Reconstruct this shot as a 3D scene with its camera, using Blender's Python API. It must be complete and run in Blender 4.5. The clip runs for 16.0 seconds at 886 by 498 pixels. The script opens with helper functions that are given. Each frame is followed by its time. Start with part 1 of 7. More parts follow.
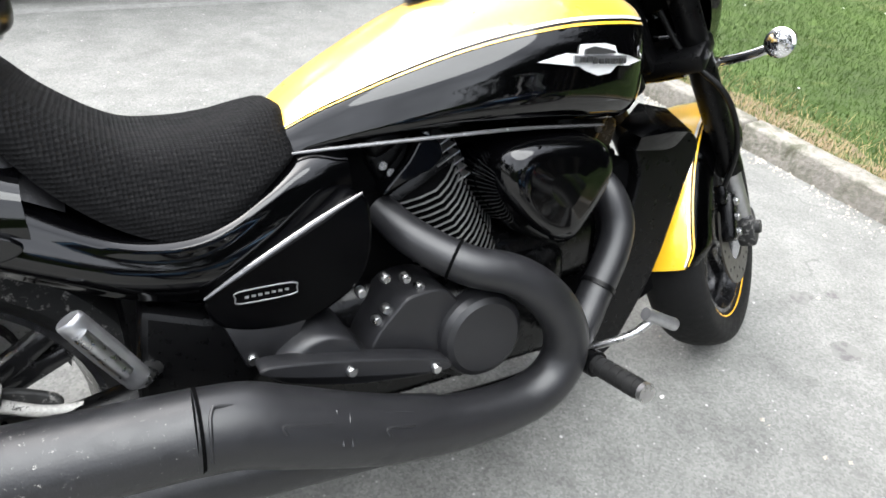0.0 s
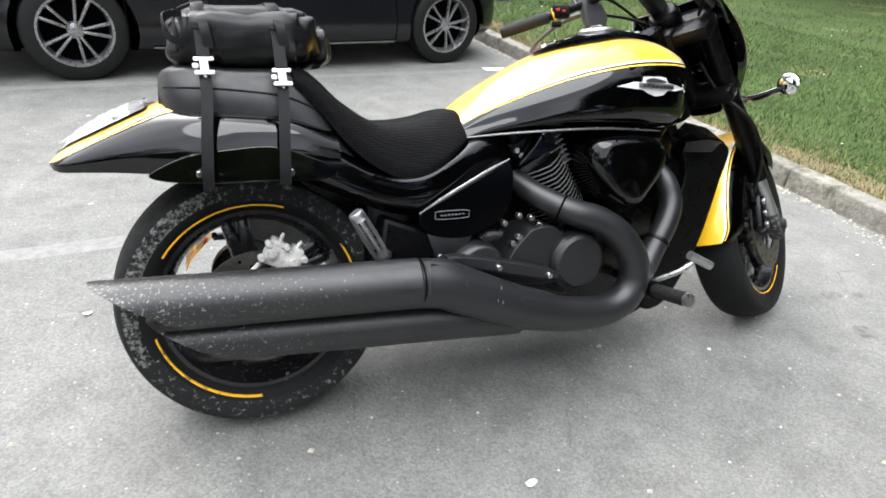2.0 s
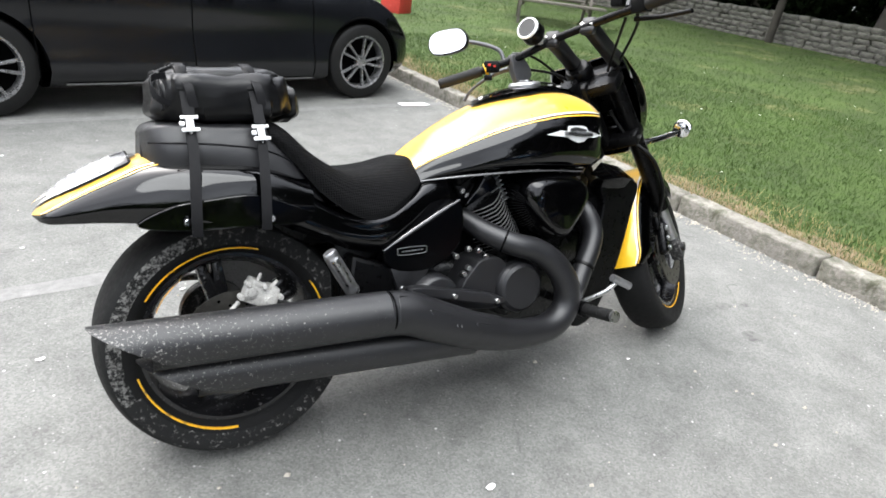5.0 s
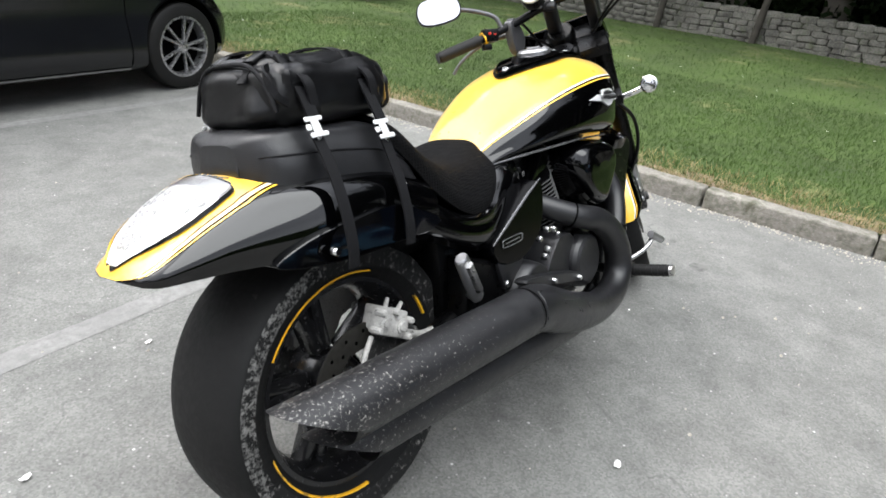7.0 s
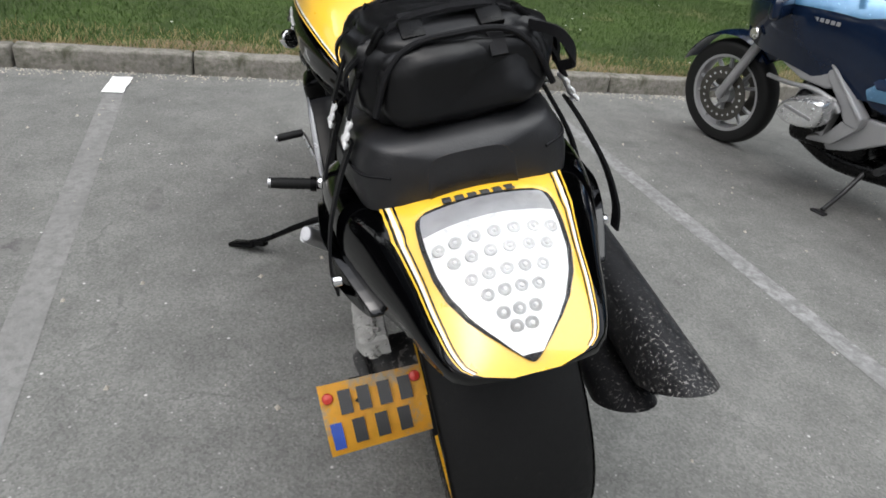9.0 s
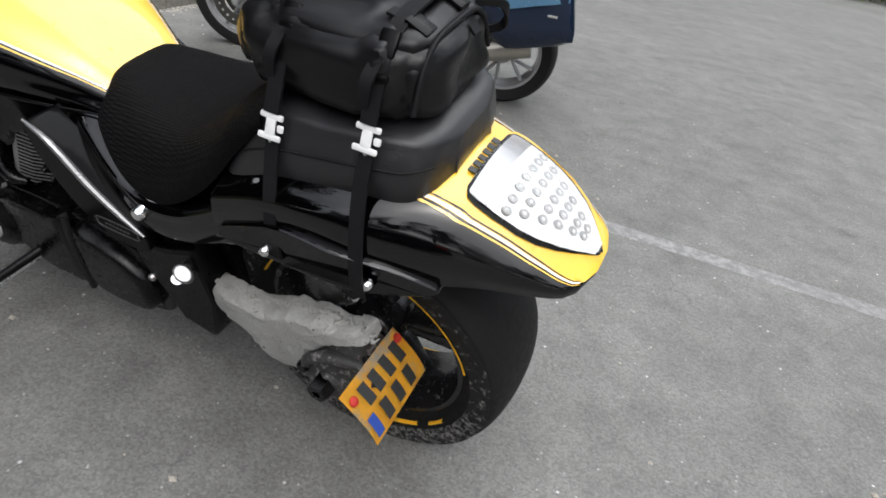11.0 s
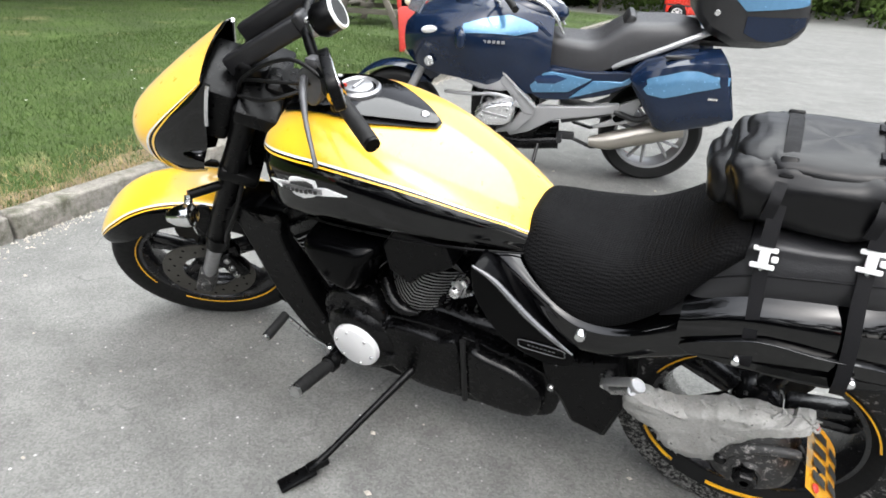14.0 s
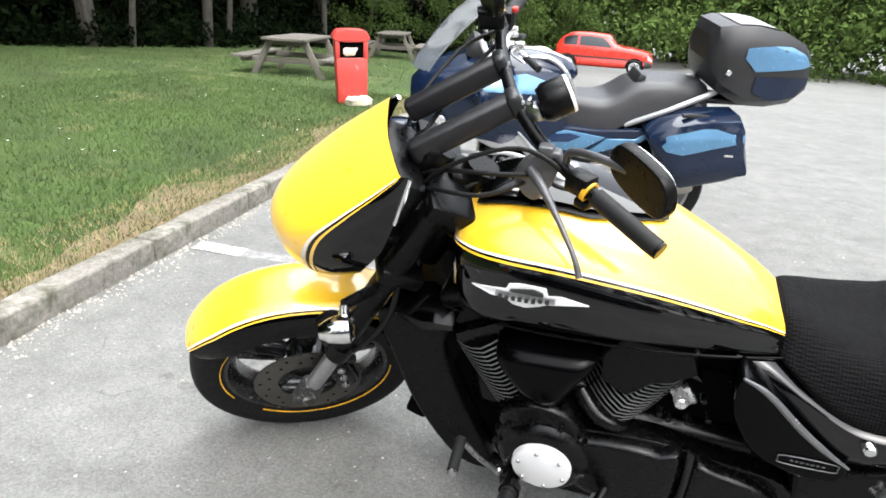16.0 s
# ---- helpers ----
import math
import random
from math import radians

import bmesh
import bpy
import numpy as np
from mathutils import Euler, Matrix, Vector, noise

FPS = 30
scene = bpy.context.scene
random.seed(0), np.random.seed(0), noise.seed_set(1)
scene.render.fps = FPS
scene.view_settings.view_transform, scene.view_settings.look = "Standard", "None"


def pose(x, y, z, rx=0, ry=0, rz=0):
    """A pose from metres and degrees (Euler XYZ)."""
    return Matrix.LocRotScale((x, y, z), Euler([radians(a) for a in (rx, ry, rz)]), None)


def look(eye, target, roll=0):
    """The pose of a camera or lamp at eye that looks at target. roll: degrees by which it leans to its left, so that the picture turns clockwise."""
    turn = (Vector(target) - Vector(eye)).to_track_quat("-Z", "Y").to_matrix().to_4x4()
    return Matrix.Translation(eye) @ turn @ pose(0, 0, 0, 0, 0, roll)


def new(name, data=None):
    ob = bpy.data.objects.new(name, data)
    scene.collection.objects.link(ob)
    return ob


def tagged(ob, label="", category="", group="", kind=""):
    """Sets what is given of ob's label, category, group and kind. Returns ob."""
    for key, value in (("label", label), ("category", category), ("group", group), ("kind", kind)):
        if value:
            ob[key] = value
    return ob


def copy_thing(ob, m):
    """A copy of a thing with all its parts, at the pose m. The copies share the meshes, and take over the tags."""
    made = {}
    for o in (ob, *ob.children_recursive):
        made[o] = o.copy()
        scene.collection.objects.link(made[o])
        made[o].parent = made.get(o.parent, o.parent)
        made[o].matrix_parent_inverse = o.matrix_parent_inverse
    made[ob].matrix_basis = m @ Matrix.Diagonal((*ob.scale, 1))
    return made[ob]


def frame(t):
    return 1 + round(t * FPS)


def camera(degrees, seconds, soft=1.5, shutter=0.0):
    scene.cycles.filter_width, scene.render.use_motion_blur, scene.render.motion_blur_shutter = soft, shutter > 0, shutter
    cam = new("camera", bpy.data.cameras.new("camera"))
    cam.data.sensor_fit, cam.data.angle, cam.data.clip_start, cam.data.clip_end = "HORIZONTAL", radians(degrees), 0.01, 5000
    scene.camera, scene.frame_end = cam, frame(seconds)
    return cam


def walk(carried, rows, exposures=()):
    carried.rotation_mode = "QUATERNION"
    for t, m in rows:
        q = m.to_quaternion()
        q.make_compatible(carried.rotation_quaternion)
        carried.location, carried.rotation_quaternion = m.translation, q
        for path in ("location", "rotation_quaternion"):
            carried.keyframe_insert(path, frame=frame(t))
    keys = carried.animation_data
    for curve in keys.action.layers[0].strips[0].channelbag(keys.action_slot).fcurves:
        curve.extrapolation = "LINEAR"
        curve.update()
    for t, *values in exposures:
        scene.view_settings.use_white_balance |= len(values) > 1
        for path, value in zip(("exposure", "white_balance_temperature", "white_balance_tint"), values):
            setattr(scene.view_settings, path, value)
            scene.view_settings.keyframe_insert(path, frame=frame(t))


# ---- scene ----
import functools
cam = camera(69.8, 16.0, soft=1.7)
PATH = [
    (0, (0.314, -0.824, 1.21), (1.167, 0.57, 0.057), 7.8),
    (0.5, (0.133, -0.993, 1.23), (0.992, 0.463, 0.161), 6.1),
    (1, (-0.069, -1.153, 1.252), (0.752, 0.366, 0.242), 6.2),
    (1.5, (-0.091, -1.249, 1.26), (0.682, 0.322, 0.293), 5.6),
    (2, (-0.118, -1.391, 1.277), (0.587, 0.212, 0.309), 5.5),
    (2.5, (-0.219, -1.501, 1.277), (0.641, 0.056, 0.362), 4.8),
    (3, (-0.27, -1.533, 1.314), (0.694, -0.009, 0.449), 6.3),
    (3.5, (-0.29, -1.514, 1.38), (0.629, 0.044, 0.528), 5.9),
    (3.7, (-0.299, -1.505, 1.389), (0.616, 0.045, 0.516), 6.3),
    (5.8, (-0.376, -1.391, 1.327), (0.637, 0.103, 0.466), 8.0),
    (6, (-0.427, -1.322, 1.312), (0.588, 0.169, 0.447), 7.7),
    (6.5, (-0.623, -1.067, 1.285), (0.538, 0.308, 0.412), 6.0),
    (7, (-0.85, -0.791, 1.238), (0.637, 0.239, 0.386), 7.2),
    (7.5, (-0.979, -0.509, 1.198), (0.61, 0.279, 0.273), 7.9),
    (8, (-1.02, -0.178, 1.177), (0.64, 0.275, 0.157), 8.5),
    (8.5, (-1.058, 0.175, 1.175), (0.642, 0.156, 0.121), 7.6),
    (9, (-0.939, 0.466, 1.162), (0.724, -0.019, 0.163), 8.0),
    (9.2, (-0.892, 0.54, 1.16), (0.666, -0.182, 0.136), 9.0),
    (11.5, (-0.338, 1.193, 1.186), (0.129, -0.455, 0.154), 7.6),
    (12, (-0.159, 1.259, 1.196), (0.263, -0.353, 0.09), 3.3),
    (12.5, (0.005, 1.421, 1.233), (0.462, -0.269, 0.265), 2.8),
    (13, (0.079, 1.512, 1.238), (0.579, -0.157, 0.257), 5.0),
    (13.5, (0.097, 1.535, 1.248), (0.687, -0.124, 0.301), 3.9),
    (14, (0.157, 1.563, 1.281), (0.939, -0.068, 0.429), 2.7),
    (14.5, (0.256, 1.608, 1.311), (1.224, 0.02, 0.576), 2.5),
    (15, (0.38, 1.621, 1.3), (1.35, 0.026, 0.581), 4.1),
    (15.5, (0.638, 1.578, 1.301), (1.41, -0.137, 0.621), 2.9),
    (16, (0.93, 1.592, 1.288), (1.423, -0.21, 0.573), 3.8),
]
walk(cam, [(t, look(eye, target, roll)) for t, eye, target, roll in PATH],
     exposures=[(0, 2.36), (1, 2.34), (2, 2.06), (3.5, 2.0), (6, 2.05), (6.6, 2.0), (7, 1.75), (8, 1.36), (8.6, 1.12), (9.2, 0.86), (11.3, 1.08), (12, 1.26), (12.6, 1.64), (13.5, 1.80), (15, 2.03), (16, 2.12)])

# ---- light: bright overcast afternoon, soft sun from high behind the car park ----
world = bpy.data.worlds.new("overcast_sky")
scene.world = world
world.use_nodes = True
wn = world.node_tree.nodes
wl = world.node_tree.links
sky = wn.new("ShaderNodeTexSky")
sky.sky_type = 'NISHITA'
sky.sun_disc = False
sky.sun_elevation = radians(52)
sky.sun_rotation = radians(330)
sky.air_density, sky.dust_density = 1.0, 2.0
pale = wn.new("ShaderNodeHueSaturation")
pale.inputs["Saturation"].default_value = 0.24
wl.new(sky.outputs[0], pale.inputs["Color"])
cloud_map = wn.new("ShaderNodeTexCoord")
cloud = wn.new("ShaderNodeTexNoise")
cloud.inputs["Scale"].default_value = 2.6
cloud.inputs["Detail"].default_value = 5
wl.new(cloud_map.outputs["Generated"], cloud.inputs["Vector"])
cr_ = wn.new("ShaderNodeMapRange")
cr_.inputs["From Min"].default_value, cr_.inputs["From Max"].default_value = 0.3, 0.75
cr_.inputs["To Min"].default_value, cr_.inputs["To Max"].default_value = 0.75, 1.35
wl.new(cloud.outputs["Fac"], cr_.inputs["Value"])
mulc = wn.new("ShaderNodeVectorMath")
mulc.operation = 'SCALE'
wl.new(pale.outputs["Color"], mulc.inputs[0])
wl.new(cr_.outputs[0], mulc.inputs["Scale"])
height = wn.new("ShaderNodeSeparateXYZ")
wl.new(cloud_map.outputs["Generated"], height.inputs[0])
dome_ = wn.new("ShaderNodeMapRange")
dome_.inputs["From Min"].default_value, dome_.inputs["From Max"].default_value = 0.0, 1.0
dome_.inputs["To Min"].default_value, dome_.inputs["To Max"].default_value = 0.62, 1.65
wl.new(height.outputs["Z"], dome_.inputs["Value"])
mulz = wn.new("ShaderNodeVectorMath")
mulz.operation = 'SCALE'
wl.new(mulc.outputs[0], mulz.inputs[0])
wl.new(dome_.outputs[0], mulz.inputs["Scale"])
bg = wn["Background"]
bg.inputs["Strength"].default_value = 0.14
wl.new(mulz.outputs[0], bg.inputs["Color"])
sun = new("sun", bpy.data.lights.new("sun", 'SUN'))
sun.data.energy, sun.data.angle, sun.data.color = 1.05, radians(55), (0.975, 1.0, 0.99)
sun.matrix_world = look((-3, -7, 22), (0, 0, 0))

# ---- materials ----
def material(name, base, rough=0.5, metal=0.0, var=0.15, scale=6.0, bump=0.0, bscale=120.0, coat=0.0, dirt=None, rvar=0.08, spec=0.5, stretch=None):
    """Two scales of variation in colour and gloss, fine relief, and an optional layer of dirt (colour, scale, from, to)."""
    m = bpy.data.materials.new(name)
    m.use_nodes = True
    nt = m.node_tree
    n, l = nt.nodes, nt.links
    b = n["Principled BSDF"]
    tc = n.new("ShaderNodeTexCoord")
    src = tc.outputs["Object"]
    if stretch:
        mp = n.new("ShaderNodeMapping")
        mp.inputs["Scale"].default_value = stretch
        l.new(src, mp.inputs["Vector"])
        src = mp.outputs[0]
    big, fine = n.new("ShaderNodeTexNoise"), n.new("ShaderNodeTexNoise")
    for t, s in ((big, scale), (fine, scale * 11)):
        t.inputs["Scale"].default_value = s
        t.inputs["Detail"].default_value = 5
        l.new(src, t.inputs["Vector"])
    mix = n.new("ShaderNodeMath")
    mix.operation = 'MULTIPLY_ADD'
    mix.inputs[1].default_value = 0.55
    l.new(big.outputs["Fac"], mix.inputs[0])
    half = n.new("ShaderNodeMath")
    half.operation = 'MULTIPLY'
    half.inputs[1].default_value = 0.45
    l.new(fine.outputs["Fac"], half.inputs[0])
    l.new(half.outputs[0], mix.inputs[2])
    ramp = n.new("ShaderNodeValToRGB")
    ramp.color_ramp.elements[0].position, ramp.color_ramp.elements[1].position = 0.32, 0.68
    ramp.color_ramp.elements[0].color = (*[max(0, c * (1 - var)) for c in base], 1)
    ramp.color_ramp.elements[1].color = (*[min(1, c * (1 + var)) for c in base], 1)
    l.new(mix.outputs[0], ramp.inputs["Fac"])
    colour = ramp.outputs["Color"]
    rr = n.new("ShaderNodeMapRange")
    rr.inputs["From Min"].default_value, rr.inputs["From Max"].default_value = 0.3, 0.7
    rr.inputs["To Min"].default_value, rr.inputs["To Max"].default_value = max(0.0, rough - rvar), min(1, rough + rvar)
    l.new(fine.outputs["Fac"], rr.inputs["Value"])
    roughness = rr.outputs[0]
    if dirt:
        dcol, dscale, lo, hi = dirt[:4]
        dn = n.new("ShaderNodeTexNoise")
        dn.inputs["Scale"].default_value, dn.inputs["Detail"].default_value, dn.inputs["Roughness"].default_value = dscale, 8, 0.72
        l.new(tc.outputs["Object"], dn.inputs["Vector"])
        dm = n.new("ShaderNodeMapRange")
        dm.inputs["From Min"].default_value, dm.inputs["From Max"].default_value = lo, hi
        if len(dirt) > 4:  # more dirt towards one end: (x where clean, x where dirtiest, how much more)
            sx = n.new("ShaderNodeSeparateXYZ")
            l.new(tc.outputs["Object"], sx.inputs[0])
            gx = n.new("ShaderNodeMapRange")
            gx.inputs["From Min"].default_value, gx.inputs["From Max"].default_value = dirt[4], dirt[5]
            gx.inputs["To Min"].default_value, gx.inputs["To Max"].default_value = -dirt[6], dirt[6]
            l.new(sx.outputs["X"], gx.inputs["Value"])
            more = n.new("ShaderNodeMath")
            l.new(dn.outputs["Fac"], more.inputs[0])
            l.new(gx.outputs[0], more.inputs[1])
            l.new(more.outputs[0], dm.inputs["Value"])
        else:
            l.new(dn.outputs["Fac"], dm.inputs["Value"])
        dx = n.new("ShaderNodeMixRGB")
        dx.inputs["Color2"].default_value = (*dcol, 1)
        l.new(dm.outputs[0], dx.inputs["Fac"])
        l.new(colour, dx.inputs["Color1"])
        colour = dx.outputs[0]
        dr = n.new("ShaderNodeMixRGB")
        dr.inputs["Color2"].default_value = (0.9, 0.9, 0.9, 1)
        l.new(dm.outputs[0], dr.inputs["Fac"])
        l.new(roughness, dr.inputs["Color1"])
        roughness = dr.outputs[0]
    l.new(colour, b.inputs["Base Color"])
    l.new(roughness, b.inputs["Roughness"])
    b.inputs["Metallic"].default_value = metal
    b.inputs["Specular IOR Level"].default_value = spec
    if coat:
        b.inputs["Coat Weight"].default_value = coat
        b.inputs["Coat Roughness"].default_value = 0.03
    if bump:
        bn = n.new("ShaderNodeTexNoise")
        bn.inputs["Scale"].default_value, bn.inputs["Detail"].default_value = bscale, 4
        l.new(src, bn.inputs["Vector"])
        bp = n.new("ShaderNodeBump")
        bp.inputs["Strength"].default_value = 1.0
        bp.inputs["Distance"].default_value = bump
        l.new(bn.outputs["Fac"], bp.inputs["Height"])
        l.new(bp.outputs[0], b.inputs["Normal"])
    return m


GREY_MUD = (0.30, 0.29, 0.27)
BLACK = material("black_paint", (0.0008, 0.0008, 0.001), 0.05, spec=0.54, var=0.1, rvar=0.02, scale=3)
YELLOW = material("yellow_paint", (0.88, 0.50, 0.010), 0.32, var=0.04, rvar=0.05, coat=1.0, scale=3, spec=0.8)
YELLOW.node_tree.nodes["Principled BSDF"].inputs["Sheen Weight"].default_value = 0.25
SILVER_LINE = material("silver_pinstripe", (0.75, 0.75, 0.72), 0.25, var=0.03, coat=0.6)
CHROME = material("chrome", (0.82, 0.82, 0.83), 0.08, 1.0, var=0.05, rvar=0.04)
MATT = material("matt_black_pipe", (0.010, 0.010, 0.0112), 0.39, var=0.25, bump=0.0002, bscale=420, spec=0.52, rvar=0.05, dirt=(GREY_MUD, 90, 0.68, 0.75))
MUFFLER = material("muffler_black_mud", (0.011, 0.011, 0.0122), 0.40, var=0.25, bump=0.0003, bscale=300, spec=0.54, dirt=(GREY_MUD, 150, 0.60, 0.68, 0.40, -0.3, 0.05))
SATIN = material("satin_black", (0.0018, 0.0018, 0.002), 0.32, var=0.3, spec=0.16, bump=0.0001, bscale=250)
CASE = material("black_engine_case", (0.0014, 0.0014, 0.0016), 0.24, var=0.3, spec=0.24, bump=0.0002, bscale=260, dirt=(GREY_MUD, 90, 0.70, 0.78))
# Near black, so the shade in holes and gaps is in the colour.
DARK = material("dark_recess", (0.0015, 0.0015, 0.0017), 0.85, var=0.3, spec=0.03)
RUBBER = material("tyre_rubber", (0.006, 0.006, 0.006), 0.7, var=0.3, spec=0.2, bump=0.0006, bscale=140, dirt=((0.10, 0.095, 0.09), 22, 0.64, 0.85))
SIDEWALL = material("muddy_sidewall", (0.011, 0.011, 0.011), 0.7, var=0.3, spec=0.2, bump=0.002, bscale=90, dirt=((0.20, 0.195, 0.185), 60, 0.55, 0.66))
MUDBAND = material("dried_mud_band", (0.012, 0.012, 0.012), 0.8, var=0.3, spec=0.1, bump=0.003, bscale=110, dirt=((0.17, 0.167, 0.16), 95, 0.46, 0.60))
RUBBER_CLEAN = material("black_rubber", (0.010, 0.010, 0.010), 0.6, spec=0.25, var=0.25, bump=0.0003, bscale=200)
FIN = material("machined_fin_edge", (0.26, 0.26, 0.26), 0.42, 0.65, var=0.3)
ALLOY = material("grey_alloy", (0.42, 0.42, 0.43), 0.38, 0.9, var=0.2, bump=0.0002)
MUDDY = material("dry_mud_alloy", (0.27, 0.267, 0.255), 0.85, 0.0, var=0.25, scale=16, bump=0.0025, bscale=90, dirt=((0.03, 0.03, 0.03), 110, 0.60, 0.68))
DARKMUD = material("dark_casting_mud_specks", (0.03, 0.03, 0.03), 0.6, 0.2, var=0.4, bump=0.0015, bscale=80, dirt=((0.25, 0.24, 0.23), 70, 0.54, 0.62))
CALIPER = material("mud_grey_caliper", (0.42, 0.41, 0.39), 0.7, 0.2, var=0.4, scale=20, bump=0.002, bscale=90, dirt=((0.02, 0.02, 0.02), 60, 0.60, 0.66))
LEATHER = material("black_vinyl", (0.012, 0.012, 0.0135), 0.40, var=0.2, spec=0.5, bump=0.0005, bscale=320)
ROLLBAG = material("black_coated_nylon", (0.004, 0.004, 0.0045), 0.34, var=0.2, rvar=0.06, spec=0.30, bump=0.0018, bscale=14, stretch=(0.45, 1.5, 1.5))
WEBBING = material("black_webbing", (0.006, 0.006, 0.007), 0.6, spec=0.18, var=0.2, bump=0.0008, bscale=500)
RIM = material("black_wheel", (0.01, 0.01, 0.011), 0.22, var=0.3, dirt=(GREY_MUD, 26, 0.62, 0.76))
TAPE = material("yellow_rim_tape", (0.85, 0.45, 0.02), 0.35, var=0.15, dirt=((0.05, 0.045, 0.04), 30, 0.55, 0.65))
DISC = material("brake_disc_steel", (0.12, 0.115, 0.105), 0.4, 0.9, var=0.3)
PLATE = material("yellow_plate", (0.80, 0.42, 0.03), 0.45, var=0.12, dirt=((0.42, 0.38, 0.30), 9, 0.52, 0.62))
RED = material("red_plastic", (0.45, 0.03, 0.02), 0.35, var=0.1)
BLUE = material("blue_band", (0.02, 0.06, 0.3), 0.45)
LETTER = material("dark_lettering", (0.02, 0.02, 0.02), 0.5)
CAPWHITE = material("silver_cap", (0.78, 0.78, 0.78), 0.35, 0.25, var=0.03, rvar=0.03)
# Copy of the black paint with reflections held down, to look shaded.
COVERBLACK = material("low_reflection_black", (0.0008, 0.0008, 0.001), 0.16, spec=0.09, var=0.1, rvar=0.02)
PERCHGREY = material("cast_grey", (0.10, 0.10, 0.105), 0.4, 0.5, var=0.2)
# Paler than the black panels: sky highlights along their edges put into colour.
HIGHLIGHT_GREY = material("edge_highlight", (0.16, 0.16, 0.165), 0.2, 0.6, var=0.1)
WHITE = material("white_plastic", (0.75, 0.75, 0.75), 0.35)
STEEL = material("steel_bolt", (0.5, 0.5, 0.5), 0.3, 1.0, var=0.2)
HOSE = material("black_hose", (0.005, 0.005, 0.005), 0.4, spec=0.2, bump=0.0002)


def weave_material(name, base, cell):
    """A knitted mesh cover: rows of small dark holes in a soft black cloth."""
    m = material(name, base, 0.75, var=0.2, spec=0.10)
    n, l = m.node_tree.nodes, m.node_tree.links
    tc = n.new("ShaderNodeTexCoord")
    v = n.new("ShaderNodeTexVoronoi")
    v.inputs["Scale"].default_value = 1 / cell
    v.inputs["Randomness"].default_value = 0.15
    l.new(tc.outputs["Object"], v.inputs["Vector"])
    bp = n.new("ShaderNodeBump")
    bp.inputs["Distance"].default_value, bp.inputs["Strength"].default_value = 0.0025, 1.0
    l.new(v.outputs["Distance"], bp.inputs["Height"])
    l.new(bp.outputs[0], n["Principled BSDF"].inputs["Normal"])
    return m


WEAVE = weave_material("mesh_seat_cover", (0.0025, 0.0025, 0.0028), 0.0065)
BRIGHTBIT = material("bright_alloy", (0.72, 0.72, 0.72), 0.28, 0.8, var=0.15)
# Silver reflector, nearly white because the sky's glare is put into its colour.
LAMPSILVER = material("bright_silver", (0.93, 0.93, 0.93), 0.3, 0.15, var=0.05)
CELLGREY = material("dull_reflector_ring", (0.52, 0.52, 0.52), 0.35, 0.2, var=0.2)


def glass_material(name, tint, rough=0.02):
    m = bpy.data.materials.new(name)
    m.use_nodes = True
    b = m.node_tree.nodes["Principled BSDF"]
    b.inputs["Base Color"].default_value = (*tint, 1)
    b.inputs["Transmission Weight"].default_value = 1.0
    b.inputs["Roughness"].default_value = rough
    b.inputs["IOR"].default_value = 1.3
    return m


CLEAR = glass_material("clear_lens", (0.95, 0.95, 0.95))
SMOKE = glass_material("tinted_screen", (0.50, 0.53, 0.55), 0.06)
# The diffuse share puts the grey of reflected sky into the screen.
SMOKE.node_tree.nodes["Principled BSDF"].inputs["Transmission Weight"].default_value = 0.85


